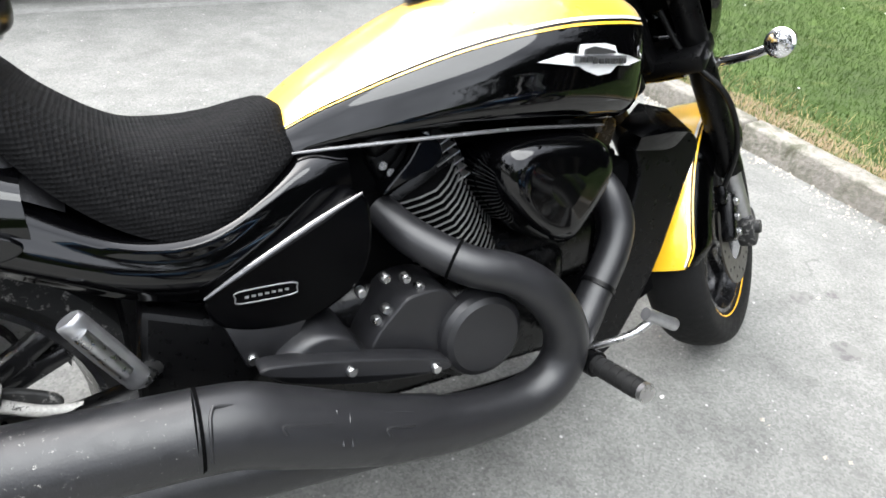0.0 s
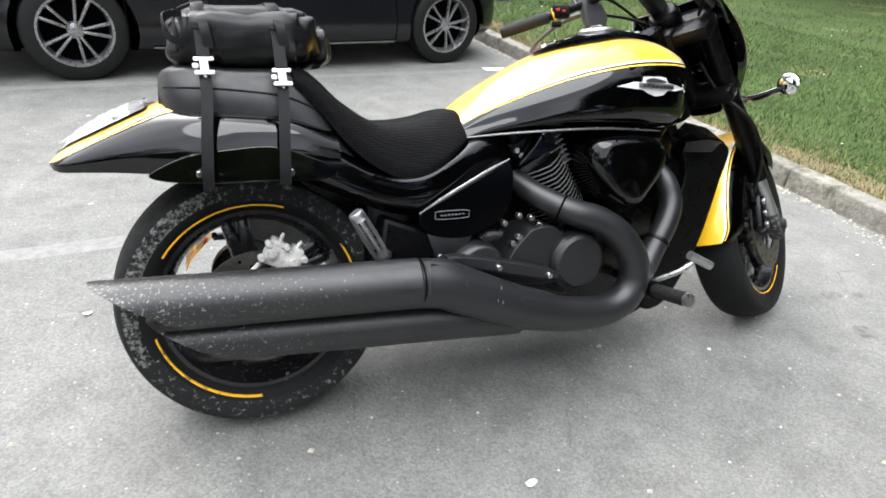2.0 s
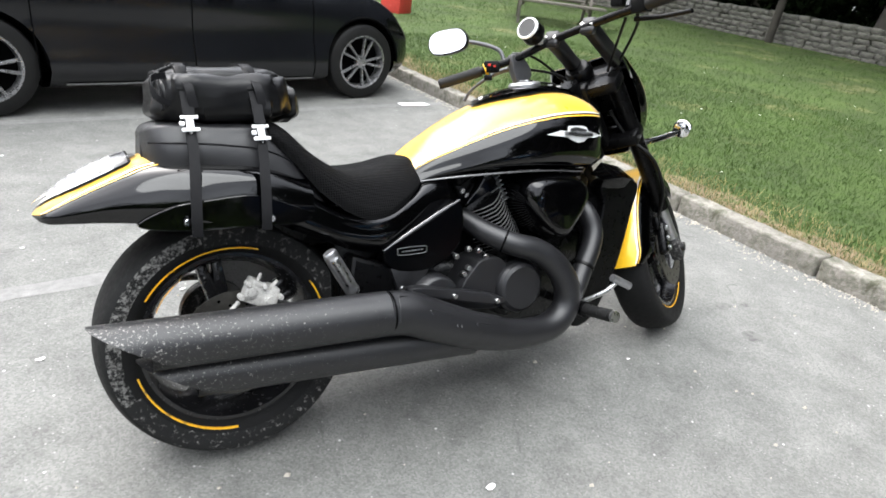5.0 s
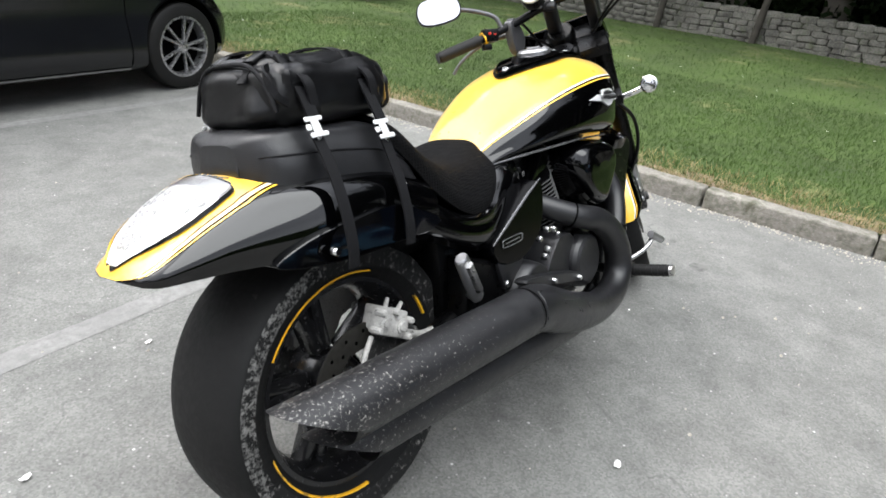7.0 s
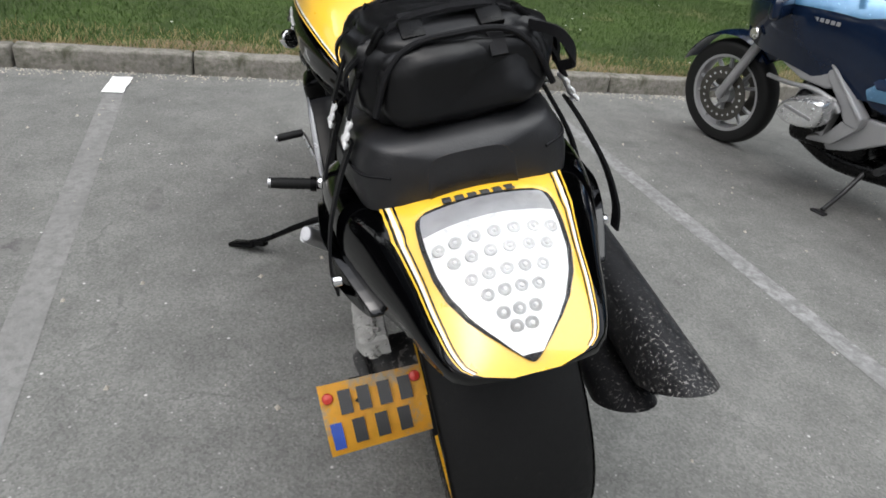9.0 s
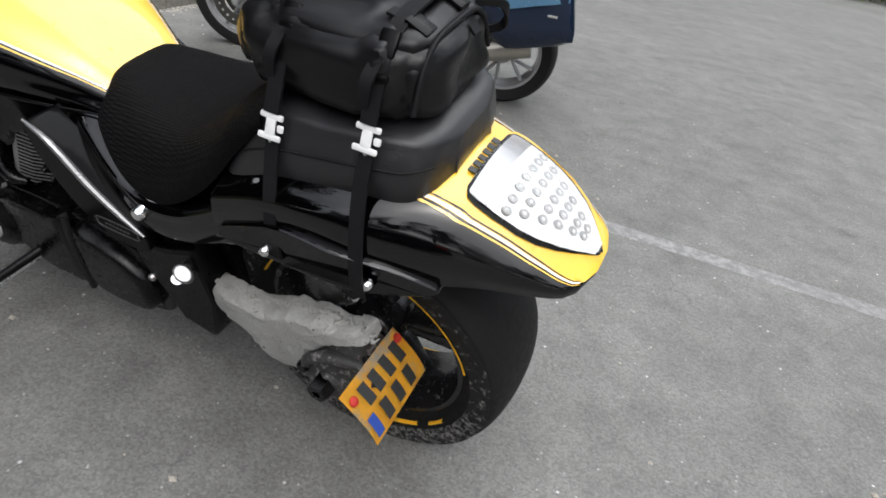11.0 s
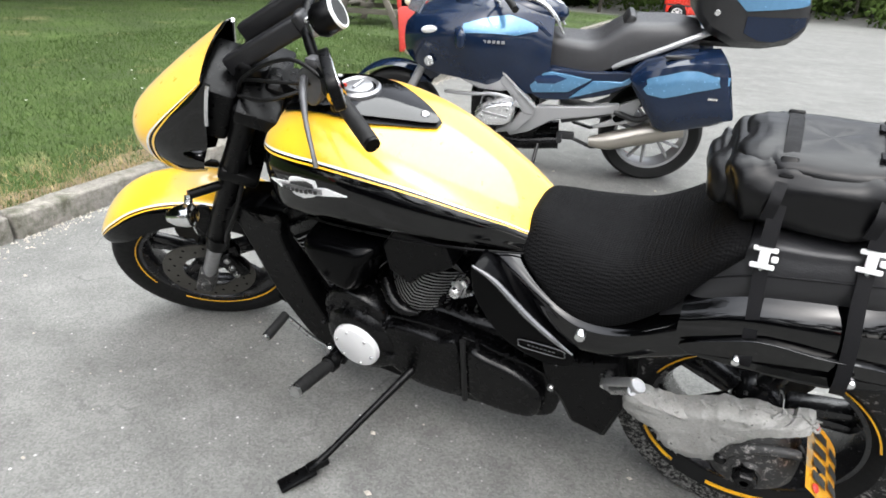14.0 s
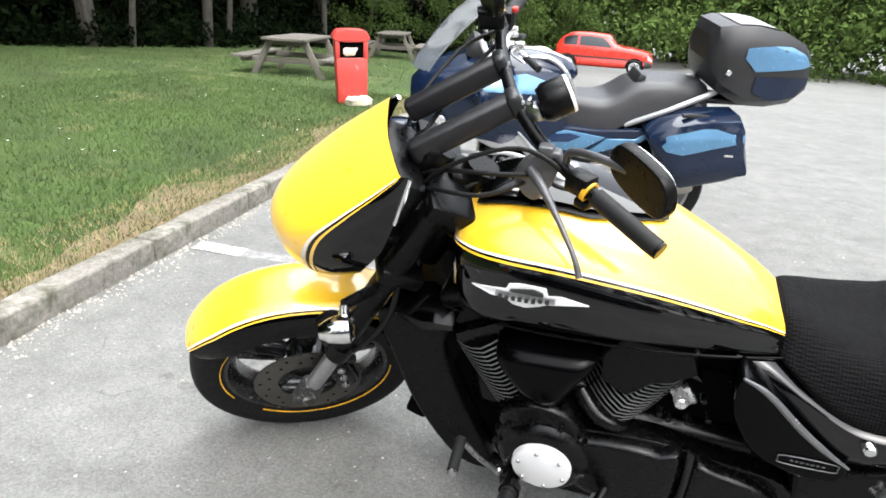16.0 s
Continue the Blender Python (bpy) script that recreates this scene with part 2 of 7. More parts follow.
def asphalt_material():
    m = material("worn_asphalt", (0.147, 0.147, 0.138), 0.85, var=0.16, scale=0.7, bump=0.004, bscale=75, rvar=0.05)
    n, l = m.node_tree.nodes, m.node_tree.links
    b = n["Principled BSDF"]
    old = b.inputs["Base Color"].links[0].from_socket
    tc = n.new("ShaderNodeTexCoord")
    # aggregate: pale and dark stones
    vo = n.new("ShaderNodeTexVoronoi")
    vo.inputs["Scale"].default_value = 170
    l.new(tc.outputs["Object"], vo.inputs["Vector"])
    hs = n.new("ShaderNodeSeparateColor")
    l.new(vo.outputs["Color"], hs.inputs[0])
    st = n.new("ShaderNodeMapRange")
    st.inputs["To Min"].default_value, st.inputs["To Max"].default_value = 0.78, 1.22
    l.new(hs.outputs[0], st.inputs["Value"])
    sc = n.new("ShaderNodeVectorMath")
    sc.operation = 'SCALE'
    l.new(old, sc.inputs[0])
    l.new(st.outputs[0], sc.inputs["Scale"])
    # rare white chips
    v2 = n.new("ShaderNodeTexVoronoi")
    v2.inputs["Scale"].default_value = 16
    l.new(tc.outputs["Object"], v2.inputs["Vector"])
    chip = n.new("ShaderNodeMapRange")
    chip.inputs["From Min"].default_value, chip.inputs["From Max"].default_value = 0.085, 0.045
    l.new(v2.outputs["Distance"], chip.inputs["Value"])
    s2 = n.new("ShaderNodeSeparateColor")
    l.new(v2.outputs["Color"], s2.inputs[0])
    gate = n.new("ShaderNodeMath")
    gate.operation = 'GREATER_THAN'
    gate.inputs[1].default_value = 0.66
    l.new(s2.outputs[1], gate.inputs[0])
    both = n.new("ShaderNodeMath")
    both.operation = 'MULTIPLY'
    l.new(chip.outputs[0], both.inputs[0])
    l.new(gate.outputs[0], both.inputs[1])
    mx = n.new("ShaderNodeMixRGB")
    mx.inputs["Color2"].default_value = (0.50, 0.49, 0.47, 1)
    l.new(both.outputs[0], mx.inputs["Fac"])
    l.new(sc.outputs[0], mx.inputs["Color1"])
    # small chips of a second size
    v3 = n.new("ShaderNodeTexVoronoi")
    v3.inputs["Scale"].default_value = 44
    l.new(tc.outputs["Object"], v3.inputs["Vector"])
    c3 = n.new("ShaderNodeMapRange")
    c3.inputs["From Min"].default_value, c3.inputs["From Max"].default_value = 0.16, 0.10
    c3.inputs["To Max"].default_value = 0.75
    l.new(v3.outputs["Distance"], c3.inputs["Value"])
    s3 = n.new("ShaderNodeSeparateColor")
    l.new(v3.outputs["Color"], s3.inputs[0])
    g3 = n.new("ShaderNodeMath")
    g3.operation = 'GREATER_THAN'
    g3.inputs[1].default_value = 0.76
    l.new(s3.outputs[0], g3.inputs[0])
    b3 = n.new("ShaderNodeMath")
    b3.operation = 'MULTIPLY'
    l.new(c3.outputs[0], b3.inputs[0])
    l.new(g3.outputs[0], b3.inputs[1])
    mx3 = n.new("ShaderNodeMixRGB")
    mx3.inputs["Color2"].default_value = (0.37, 0.365, 0.35, 1)
    l.new(b3.outputs[0], mx3.inputs["Fac"])
    l.new(mx.outputs[0], mx3.inputs["Color1"])
    # worn mottling, hand to arm size
    wn_ = n.new("ShaderNodeTexNoise")
    wn_.inputs["Scale"].default_value, wn_.inputs["Detail"].default_value, wn_.inputs["Roughness"].default_value = 5.0, 9, 0.68
    l.new(tc.outputs["Object"], wn_.inputs["Vector"])
    wm = n.new("ShaderNodeMapRange")
    wm.inputs["From Min"].default_value, wm.inputs["From Max"].default_value = 0.32, 0.68
    wm.inputs["To Min"].default_value, wm.inputs["To Max"].default_value = 0.78, 1.20
    l.new(wn_.outputs["Fac"], wm.inputs["Value"])
    mott = n.new("ShaderNodeVectorMath")
    mott.operation = 'SCALE'
    l.new(mx3.outputs[0], mott.inputs[0])
    l.new(wm.outputs[0], mott.inputs["Scale"])
    # oil stains, damp and hairline cracks
    sn = n.new("ShaderNodeTexNoise")
    sn.inputs["Scale"].default_value, sn.inputs["Detail"].default_value, sn.inputs["Roughness"].default_value = 2.6, 8, 0.6
    l.new(tc.outputs["Object"], sn.inputs["Vector"])
    sm = n.new("ShaderNodeMapRange")
    sm.inputs["From Min"].default_value, sm.inputs["From Max"].default_value = 0.62, 0.72
    sm.inputs["To Max"].default_value = 0.5
    l.new(sn.outputs["Fac"], sm.inputs["Value"])
    bend = n.new("ShaderNodeMixRGB")
    bend.blend_type = 'ADD'
    bend.inputs["Fac"].default_value = 0.35
    l.new(tc.outputs["Object"], bend.inputs["Color1"])
    l.new(sn.outputs["Color"], bend.inputs["Color2"])
    ck = n.new("ShaderNodeTexVoronoi")
    ck.feature = 'DISTANCE_TO_EDGE'
    ck.inputs["Scale"].default_value = 0.55
    l.new(bend.outputs[0], ck.inputs["Vector"])
    cm = n.new("ShaderNodeMapRange")
    cm.inputs["From Min"].default_value, cm.inputs["From Max"].default_value = 0.0035, 0.0012
    l.new(ck.outputs["Distance"], cm.inputs["Value"])
    cg = n.new("ShaderNodeMapRange")
    cg.inputs["From Min"].default_value, cg.inputs["From Max"].default_value = 0.48, 0.56
    cg.inputs["To Max"].default_value = 0.42
    l.new(wn_.outputs["Fac"], cg.inputs["Value"])
    cx = n.new("ShaderNodeMath")
    cx.operation = 'MULTIPLY'
    l.new(cm.outputs[0], cx.inputs[0])
    l.new(cg.outputs[0], cx.inputs[1])
    mxs = n.new("ShaderNodeMath")
    mxs.operation = 'MAXIMUM'
    l.new(sm.outputs[0], mxs.inputs[0])
    l.new(cx.outputs[0], mxs.inputs[1])
    m2 = n.new("ShaderNodeMixRGB")
    m2.inputs["Color2"].default_value = (0.06, 0.06, 0.058, 1)
    l.new(mxs.outputs[0], m2.inputs["Fac"])
    l.new(mott.outputs[0], m2.inputs["Color1"])
    l.new(m2.outputs[0], b.inputs["Base Color"])
    return m


ASPHALT = asphalt_material()
KERB = material("concrete_kerb", (0.22, 0.205, 0.18), 0.9, var=0.4, scale=5, bump=0.006, bscale=70, dirt=((0.075, 0.075, 0.05), 9, 0.44, 0.64))
FAINT = material("faint_white_line", (0.195, 0.193, 0.186), 0.8, var=0.2, scale=5, bump=0.003, bscale=80, dirt=((0.158, 0.156, 0.15), 26, 0.44, 0.60))
LINE = material("worn_white_line", (0.25, 0.25, 0.245), 0.8, var=0.25, scale=5, bump=0.003, bscale=80, dirt=((0.165, 0.164, 0.16), 24, 0.42, 0.58))
CHALK = material("fresh_white_paint", (0.78, 0.78, 0.76), 0.7, var=0.1, dirt=((0.2, 0.2, 0.2), 30, 0.60, 0.7))
TURF = material("turf", (0.042, 0.072, 0.011), 0.9, var=0.45, scale=1.1, bump=0.02, bscale=40, dirt=((0.22, 0.19, 0.09), 0.9, 0.56, 0.75))
BLADE = material("grass_blades", (0.045, 0.084, 0.012), 0.8, var=0.35, scale=1.0)
SOIL = material("dry_soil", (0.17, 0.125, 0.075), 0.95, var=0.4, scale=5, bump=0.012, bscale=60, dirt=((0.10, 0.12, 0.04), 9, 0.50, 0.62))
STRAW = material("dry_grass", (0.30, 0.24, 0.12), 0.85, var=0.4, scale=3)
STAIN = material("dark_damp_mark", (0.095, 0.094, 0.09), 0.8, var=0.35, scale=12, bump=0.004, bscale=75, dirt=((0.15, 0.148, 0.14), 22, 0.42, 0.54))
STONE = material("wall_stone", (0.125, 0.12, 0.105), 0.9, var=0.7, scale=3, bump=0.01, bscale=20, dirt=((0.07, 0.09, 0.04), 5, 0.55, 0.7))
BARK = material("bark", (0.045, 0.040, 0.032), 0.9, var=0.4, scale=6, bump=0.012, bscale=25)
# Near black: the gloom inside the wood is put into this leaf colour.
LEAF_SHADE = material("leaves", (0.0042, 0.0080, 0.0024), 0.75, var=0.6, scale=0.8, spec=0.03)
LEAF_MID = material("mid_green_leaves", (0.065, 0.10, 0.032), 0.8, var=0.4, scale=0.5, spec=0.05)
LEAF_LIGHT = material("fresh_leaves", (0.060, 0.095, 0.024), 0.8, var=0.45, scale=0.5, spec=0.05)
WOOD = material("weathered_wood", (0.13, 0.118, 0.10), 0.8, var=0.25, scale=5, bump=0.002, bscale=60)

# ---- building blocks ----
def part(name, bm, mat, parent=None, label="", smooth=True, angle=40):
    me = bpy.data.meshes.new(name)
    bmesh.ops.recalc_face_normals(bm, faces=bm.faces)
    if smooth:
        lim = radians(angle)
        for f in bm.faces:
            f.smooth = True
        for e in bm.edges:
            if len(e.link_faces) == 2 and (e.calc_face_angle(0) > lim or any(len(f.verts) > 6 for f in e.link_faces)):
                e.smooth = False
    bm.to_mesh(me)
    bm.free()
    me.materials.append(mat)
    ob = new(name, me)
    if parent is not None:
        ob.parent = parent
    if label:
        ob["label"] = label
    return ob


def thing(name, m, label, category, group="", kind=""):
    ob = new(name)
    ob.matrix_world = m
    return tagged(ob, label, category, group, kind)


def V(*a):
    return Vector(a)


def merge(*bms):
    out = bmesh.new()
    for b in bms:
        me = bpy.data.meshes.new("tmp")
        b.to_mesh(me)
        b.free()
        out.from_mesh(me)
        bpy.data.meshes.remove(me)
    return out


def moved(bm, m):
    bm.transform(m)
    return bm


def box(sx, sy, sz, m=None, bevel=0.0, seg=2):
    bm = bmesh.new()
    bmesh.ops.create_cube(bm, size=1.0)
    bm.transform(Matrix.Diagonal((sx, sy, sz, 1)))
    if bevel:
        bmesh.ops.bevel(bm, geom=bm.edges[:], offset=bevel, segments=seg, affect='EDGES', profile=0.5)
    if m is not None:
        bm.transform(m)
    return bm


def at(x, y, z, rx=0, ry=0, rz=0):
    return pose(x, y, z, rx, ry, rz)


def smooth_line(pts, n):
    """Catmull-Rom through the points, n steps for each span."""
    pts = [np.array(p, float) for p in pts]
    ext = [2 * pts[0] - pts[1], *pts, 2 * pts[-1] - pts[-2]]
    out = []
    for i in range(1, len(ext) - 2):
        p0, p1, p2, p3 = ext[i - 1:i + 3]
        for k in range(n):
            t = k / n
            out.append(0.5 * (2 * p1 + (p2 - p0) * t + (2 * p0 - 5 * p1 + 4 * p2 - p3) * t * t + (3 * p1 - p0 - 3 * p2 + p3) * t ** 3))
    out.append(pts[-1])
    return out


def grid(P, wrap_u=False, wrap_v=False, caps=False):
    bm = bmesh.new()
    nu, nv = len(P), len(P[0])
    vs = [[bm.verts.new(tuple(p)) for p in row] for row in P]
    for i in range(nu if wrap_u else nu - 1):
        for j in range(nv if wrap_v else nv - 1):
            q = (vs[i][j], vs[(i + 1) % nu][j], vs[(i + 1) % nu][(j + 1) % nv], vs[i][(j + 1) % nv])
            if len(set(q)) == 4:
                bm.faces.new(q)
    if caps:
        for row in (vs[0], vs[-1]):
            bm.faces.new(row)
    return bm


def tube(pts, r, seg=14, n=6, flat=1.0, curve=True):
    """A swept pipe. r: one radius or one for each point; flat squeezes it along its own second axis."""
    line = smooth_line(pts, n) if curve and len(pts) > 2 else [np.array(p, float) for p in pts]
    rs = r if isinstance(r, (list, tuple)) else [r] * len(pts)
    pos = np.linspace(0, len(rs) - 1, len(line))
    rad = np.interp(pos, range(len(rs)), rs)
    rows, up = [], None
    for i, p in enumerate(line):
        d = line[min(i + 1, len(line) - 1)] - line[max(i - 1, 0)]
        d = d / np.linalg.norm(d)
        if up is None:
            up = np.cross(d, (0, 1, 0)) if abs(d[1]) < 0.9 else np.cross(d, (1, 0, 0))
        up = up - d * (up @ d)
        up = up / np.linalg.norm(up)
        side = np.cross(d, up)
        rows.append([p + rad[i] * (math.cos(a) * up * flat + math.sin(a) * side) for a in np.linspace(0, 2 * math.pi, seg, endpoint=False)])
    return grid(rows, wrap_v=True, caps=True)


def lathe(profile, seg=48, axis="y", closed=False, start=0.0, sweep=2 * math.pi):
    """Revolves (radius, height) pairs round the axis."""
    full = sweep > 6.28
    P = []
    for k in range(seg if full else seg + 1):
        a = start + sweep * k / seg
        row = []
        for r, h in profile:
            c, s = r * math.cos(a), r * math.sin(a)
            row.append((c, h, s) if axis == "y" else (c, s, h) if axis == "z" else (h, c, s))
        P.append(row)
    return grid(P, wrap_u=full, wrap_v=closed)


def plate(outline, y0, y1, bevel=0.004):
    """A slab with an outline in x, z between two y."""
    bm = bmesh.new()
    a = [bm.verts.new((x, y0, z)) for x, z in outline]
    f = bm.faces.new(a)
    ext = bmesh.ops.extrude_face_region(bm, geom=[f])
    for v in ext["geom"]:
        if isinstance(v, bmesh.types.BMVert):
            v.co.y = y1
    if bevel:
        bmesh.ops.bevel(bm, geom=bm.edges[:], offset=bevel, segments=2, affect='EDGES', profile=0.5, clamp_overlap=True)
    return bm


def rounded(outline, n=5):
    """A closed smooth outline through a few corner points."""
    p = [np.array(q, float) for q in outline]
    k = len(p)
    out = []
    for i in range(k):
        p0, p1, p2, p3 = p[i - 1], p[i], p[(i + 1) % k], p[(i + 2) % k]
        for j in range(n):
            t = j / n
            out.append(0.5 * (2 * p1 + (p2 - p0) * t + (2 * p0 - 5 * p1 + 4 * p2 - p3) * t * t + (3 * p1 - p0 - 3 * p2 + p3) * t ** 3))
    return [tuple(q) for q in out]


def spline(xs, ys, x):
    xs, ys = list(xs), list(ys)
    i = max(0, min(len(xs) - 2, int(np.searchsorted(xs, x)) - 1))
    h = xs[i + 1] - xs[i]
    t = (x - xs[i]) / h
    m0 = (ys[i + 1] - ys[max(i - 1, 0)]) / max(1e-9, xs[i + 1] - xs[max(i - 1, 0)])
    m1 = (ys[min(i + 2, len(xs) - 1)] - ys[i]) / max(1e-9, xs[min(i + 2, len(xs) - 1)] - xs[i])
    return (2 * t ** 3 - 3 * t * t + 1) * ys[i] + (t ** 3 - 2 * t * t + t) * h * m0 + (-2 * t ** 3 + 3 * t * t) * ys[i + 1] + (t ** 3 - t * t) * h * m1


def shell(xs, *cols):
    """A body that is the same on both sides: for each station x, half-section points (y, z), column by column, from the top centre down.
    Gives S(x, v) with v from -1 (right, lowest) over 0 (top centre) to 1 (left, lowest)."""
    k = len(cols) // 2 - 1

    def S(x, v):
        ys = [spline(xs, cols[2 * i], x) for i in range(k + 1)]
        zs = [spline(xs, cols[2 * i + 1], x) for i in range(k + 1)]
        w = abs(v) * k
        yy = [-ys[1], *ys, 2 * ys[-1] - ys[-2]]
        zz = [zs[1], *zs, 2 * zs[-1] - zs[-2]]
        i = min(int(w), k - 1)
        t = w - i
        f = lambda p: 0.5 * (2 * p[i + 1] + (p[i + 2] - p[i]) * t + (2 * p[i] - 5 * p[i + 1] + 4 * p[i + 2] - p[i + 3]) * t * t + (3 * p[i + 1] - p[i] - 3 * p[i + 2] + p[i + 3]) * t ** 3)
        return V(x, math.copysign(1, v) * max(0.0, f(yy)), f(zz))
    return S


def patch(S, x0, x1, v0, v1, nx=36, nv=16, off=0.0, thick=0.0):
    """A piece of a shell, lifted by off; v0, v1 may be functions of x."""
    f0 = v0 if callable(v0) else (lambda x: v0)
    f1 = v1 if callable(v1) else (lambda x: v1)
    P = []
    for i in range(nx + 1):
        x = x0 + (x1 - x0) * i / nx
        row = []
        for j in range(nv + 1):
            v = f0(x) + (f1(x) - f0(x)) * j / nv
            p = S(x, v)
            if off:
                e = 1e-3
                du, dv = S(x + e, v) - S(x - e, v), S(x, min(v + e, 1)) - S(x, max(v - e, -1))
                nrm = du.cross(dv)
                if nrm.length > 1e-12:
                    p = p + nrm.normalized() * off
            row.append(p)
        P.append(row)
    bm = grid(P)
    if thick:
        bmesh.ops.recalc_face_normals(bm, faces=bm.faces)
        bmesh.ops.solidify(bm, geom=bm.faces[:], thickness=thick)
    return bm


def ellipsoid(rx, ry, rz, m=None, seg=20):
    bm = bmesh.new()
    bmesh.ops.create_uvsphere(bm, u_segments=seg, v_segments=seg // 2, radius=1.0)
    bm.transform(Matrix.Diagonal((rx, ry, rz, 1)))
    if m is not None:
        bm.transform(m)
    return bm


def bolt(x, y, z, r=0.008, h=0.006, side=-1):
    return moved(lathe([(0.0, h), (r * 0.75, h), (r, h * 0.5), (r, -h)], 10), at(x, y, z, 0 if side > 0 else 180))


def rod(a, b, r, seg=12):
    return tube([a, b], r, seg)


# ---- ground, kerb, lawn ----
def ground_z(x, y):
    """The car park falls gently away beyond the touring motorcycle."""
    d = max(0.0, -y - 4.0)
    d = min(d, 22.0)
    return -0.023 * d - 0.0025 * max(0.0, d - 10.0) ** 2


def kerb_x(y):
    return 3.04 - 0.055 * y


def sheet(name, xs, ys, zf, mat, label, category):
    bm = grid([[(x, y, zf(x, y)) for y in ys] for x in xs])
    for f in bm.faces:
        f.smooth = True
    ob = part(name, bm, mat)
    return tagged(ob, label, category, kind="structure")


span = lambda a, b, n: [a + (b - a) * i / n for i in range(n + 1)]
sheet("ground", [-600, -120, -40, *span(-20, 20, 20), 40, 120, 600], [-600, -120, -40, *span(-30, 20, 50), 40, 120, 600], ground_z, ASPHALT,
      "worn grey asphalt car park with pale stone chips", "asphalt")
LAWN_END = -19.0
lawn_rows = span(LAWN_END, 30, 60)


def lawn_z(x, y):
    d = x - kerb_x(y)
    return ground_z(x, y) + 0.105 + 0.012 * min(d, 10) + 0.02 * noise.noise((x * 0.6, y * 0.6, 0))


bm = grid([[(kerb_x(y) + 0.11 + d, y, lawn_z(kerb_x(y) + 0.11 + d, y) if d > 0 else ground_z(0, y) + 0.1) for y in lawn_rows] for d in [0, 0.15, 0.5, 1, 1.6, 2.3, 3, 4, 5, 6, 7, 8.5, 10, 12, 15, 20, 30]])
tagged(part("lawn", bm, TURF), "short mown lawn with daisies and dry patches", "lawn", kind="structure")

kerb = thing("kerb", Matrix(), "weathered concrete kerb between asphalt and lawn", "kerb", kind="structure")
stone_meshes = []
for k in range(4):
    b = box(0.125, 0.905, 0.26, bevel=0.016, seg=3)
    bmesh.ops.subdivide_edges(b, edges=[e for e in b.edges if e.calc_length() > .5], cuts=6)
    for v in b.verts:
        v.co += noise.noise_vector(v.co * 7 + V(k * 9, 0, 0)) * 0.010
    stone_meshes.append(part("kerbstone", b, KERB, kerb))
    stone_meshes[-1].location = (0, 0, -50)
for i in range(38):
    y = 11.5 - 0.915 * i
    src = stone_meshes[i % 4]
    ob = src if i < 4 else src.copy()
    if i >= 4:
        scene.collection.objects.link(ob)
    ob.matrix_basis = at(kerb_x(y) + 0.06 + random.uniform(-.004, .004), y, ground_z(0, y) - 0.015 + random.uniform(-.004, .004), 0, random.uniform(-.6, .6), 3.15 + random.uniform(-.3, .3))


def bay_line(a, b, width, mat, label):
    d = (V(*b, 0) - V(*a, 0))
    n = V(-d.y, d.x, 0).normalized() * width / 2
    P = []
    for i in range(25):
        p = V(*a, 0) + d * i / 24
        w = 1 + 0.08 * noise.noise(p * 5)
        P.append([tuple(p + n * w * s + V(0, 0, 0.0015)) for s in (-1, 1)])
    tagged(part("bay_line", grid(P), mat), label, "road marking", "bay lines", kind="structure")


bay_line((2.86, 1.345), (-2.6, 0.86), 0.095, FAINT, "worn white parking bay line on asphalt")
bay_line((2.96, -1.115), (-2.6, -1.56), 0.095, LINE, "worn white parking bay line on asphalt")
bay_line((2.78, 3.66), (-2.6, 3.1), 0.09, FAINT, "worn white parking bay line on asphalt")
for x, y, r in ((2.72, 1.33, 5), (2.9, -1.12, 5), (2.45, 3.62, 8)):
    d = V(-1, -0.09, 0)
    bm = grid([[(x + u * 0.14 + 0.02 * noise.noise((u, v, r)), y + v * 0.052 + 0.01 * noise.noise((u * 2, v, r + 3)), 0.007) for v in span(-1, 1, 5)] for u in span(-1, 1, 8)])
    tagged(part("line_end", bm, CHALK), "bright white paint patch at the bay line's end", "road marking", "line ends", kind="structure")

# ---- the cruiser: x forward from the rear axle, y to its left, z up; it leans to its left on the side stand ----
LEAN_BIKE = 14.7
bike = thing("cruiser_motorcycle", at(0, 0, 0, -LEAN_BIKE), "black and yellow muscle cruiser parked on its side stand", "motorcycle")
STEER = 28.0
AXLE_F = V(1.735, 0, 0.333)
head = V(1.84, 0, 0)
ST = Matrix.Translation(head) @ Matrix.Rotation(radians(STEER), 4, V(-math.sin(radians(31)), 0, math.cos(radians(31)))) @ Matrix.Translation(-head)
WST = Matrix.Translation(head) @ Matrix.Rotation(radians(31.5), 4, V(-math.sin(radians(31)), 0, math.cos(radians(31)))) @ Matrix.Translation(-head)


def bp(name, bm, mat, label="", parent=None, steer=False, smooth=True, angle=40):
    if steer:
        bm.transform(ST)
    return part(name, bm, mat, parent or bike, label, smooth, angle)


# tank
TX = [0.555, 0.60, 0.65, 0.73, 0.82, 0.91, 1.02, 1.12, 1.19, 1.24, 1.265]
tank = shell(TX,
             [0] * 11, [.775, .81, .845, .887, .930, .960, .985, .985, .965, .93, .87],
             [.06, .075, .085, .105, .125, .138, .145, .142, .125, .09, .03], [.772, .803, .832, .871, .910, .937, .958, .958, .945, .92, .865],
             [.098, .117, .138, .165, .188, .204, .212, .207, .186, .14, .05], [.755, .780, .803, .836, .866, .887, .902, .904, .900, .890, .85],
             [.112, .132, .155, .186, .211, .226, .232, .226, .203, .155, .06], [.738, .755, .772, .793, .812, .824, .830, .825, .820, .82, .82],
             [.115, .130, .150, .172, .190, .200, .200, .193, .178, .13, .05], [.715, .725, .735, .744, .750, .750, .745, .737, .737, .76, .79],
             [0] * 11, [.70, .71, .72, .73, .735, .735, .73, .72, .72, .75, .79])
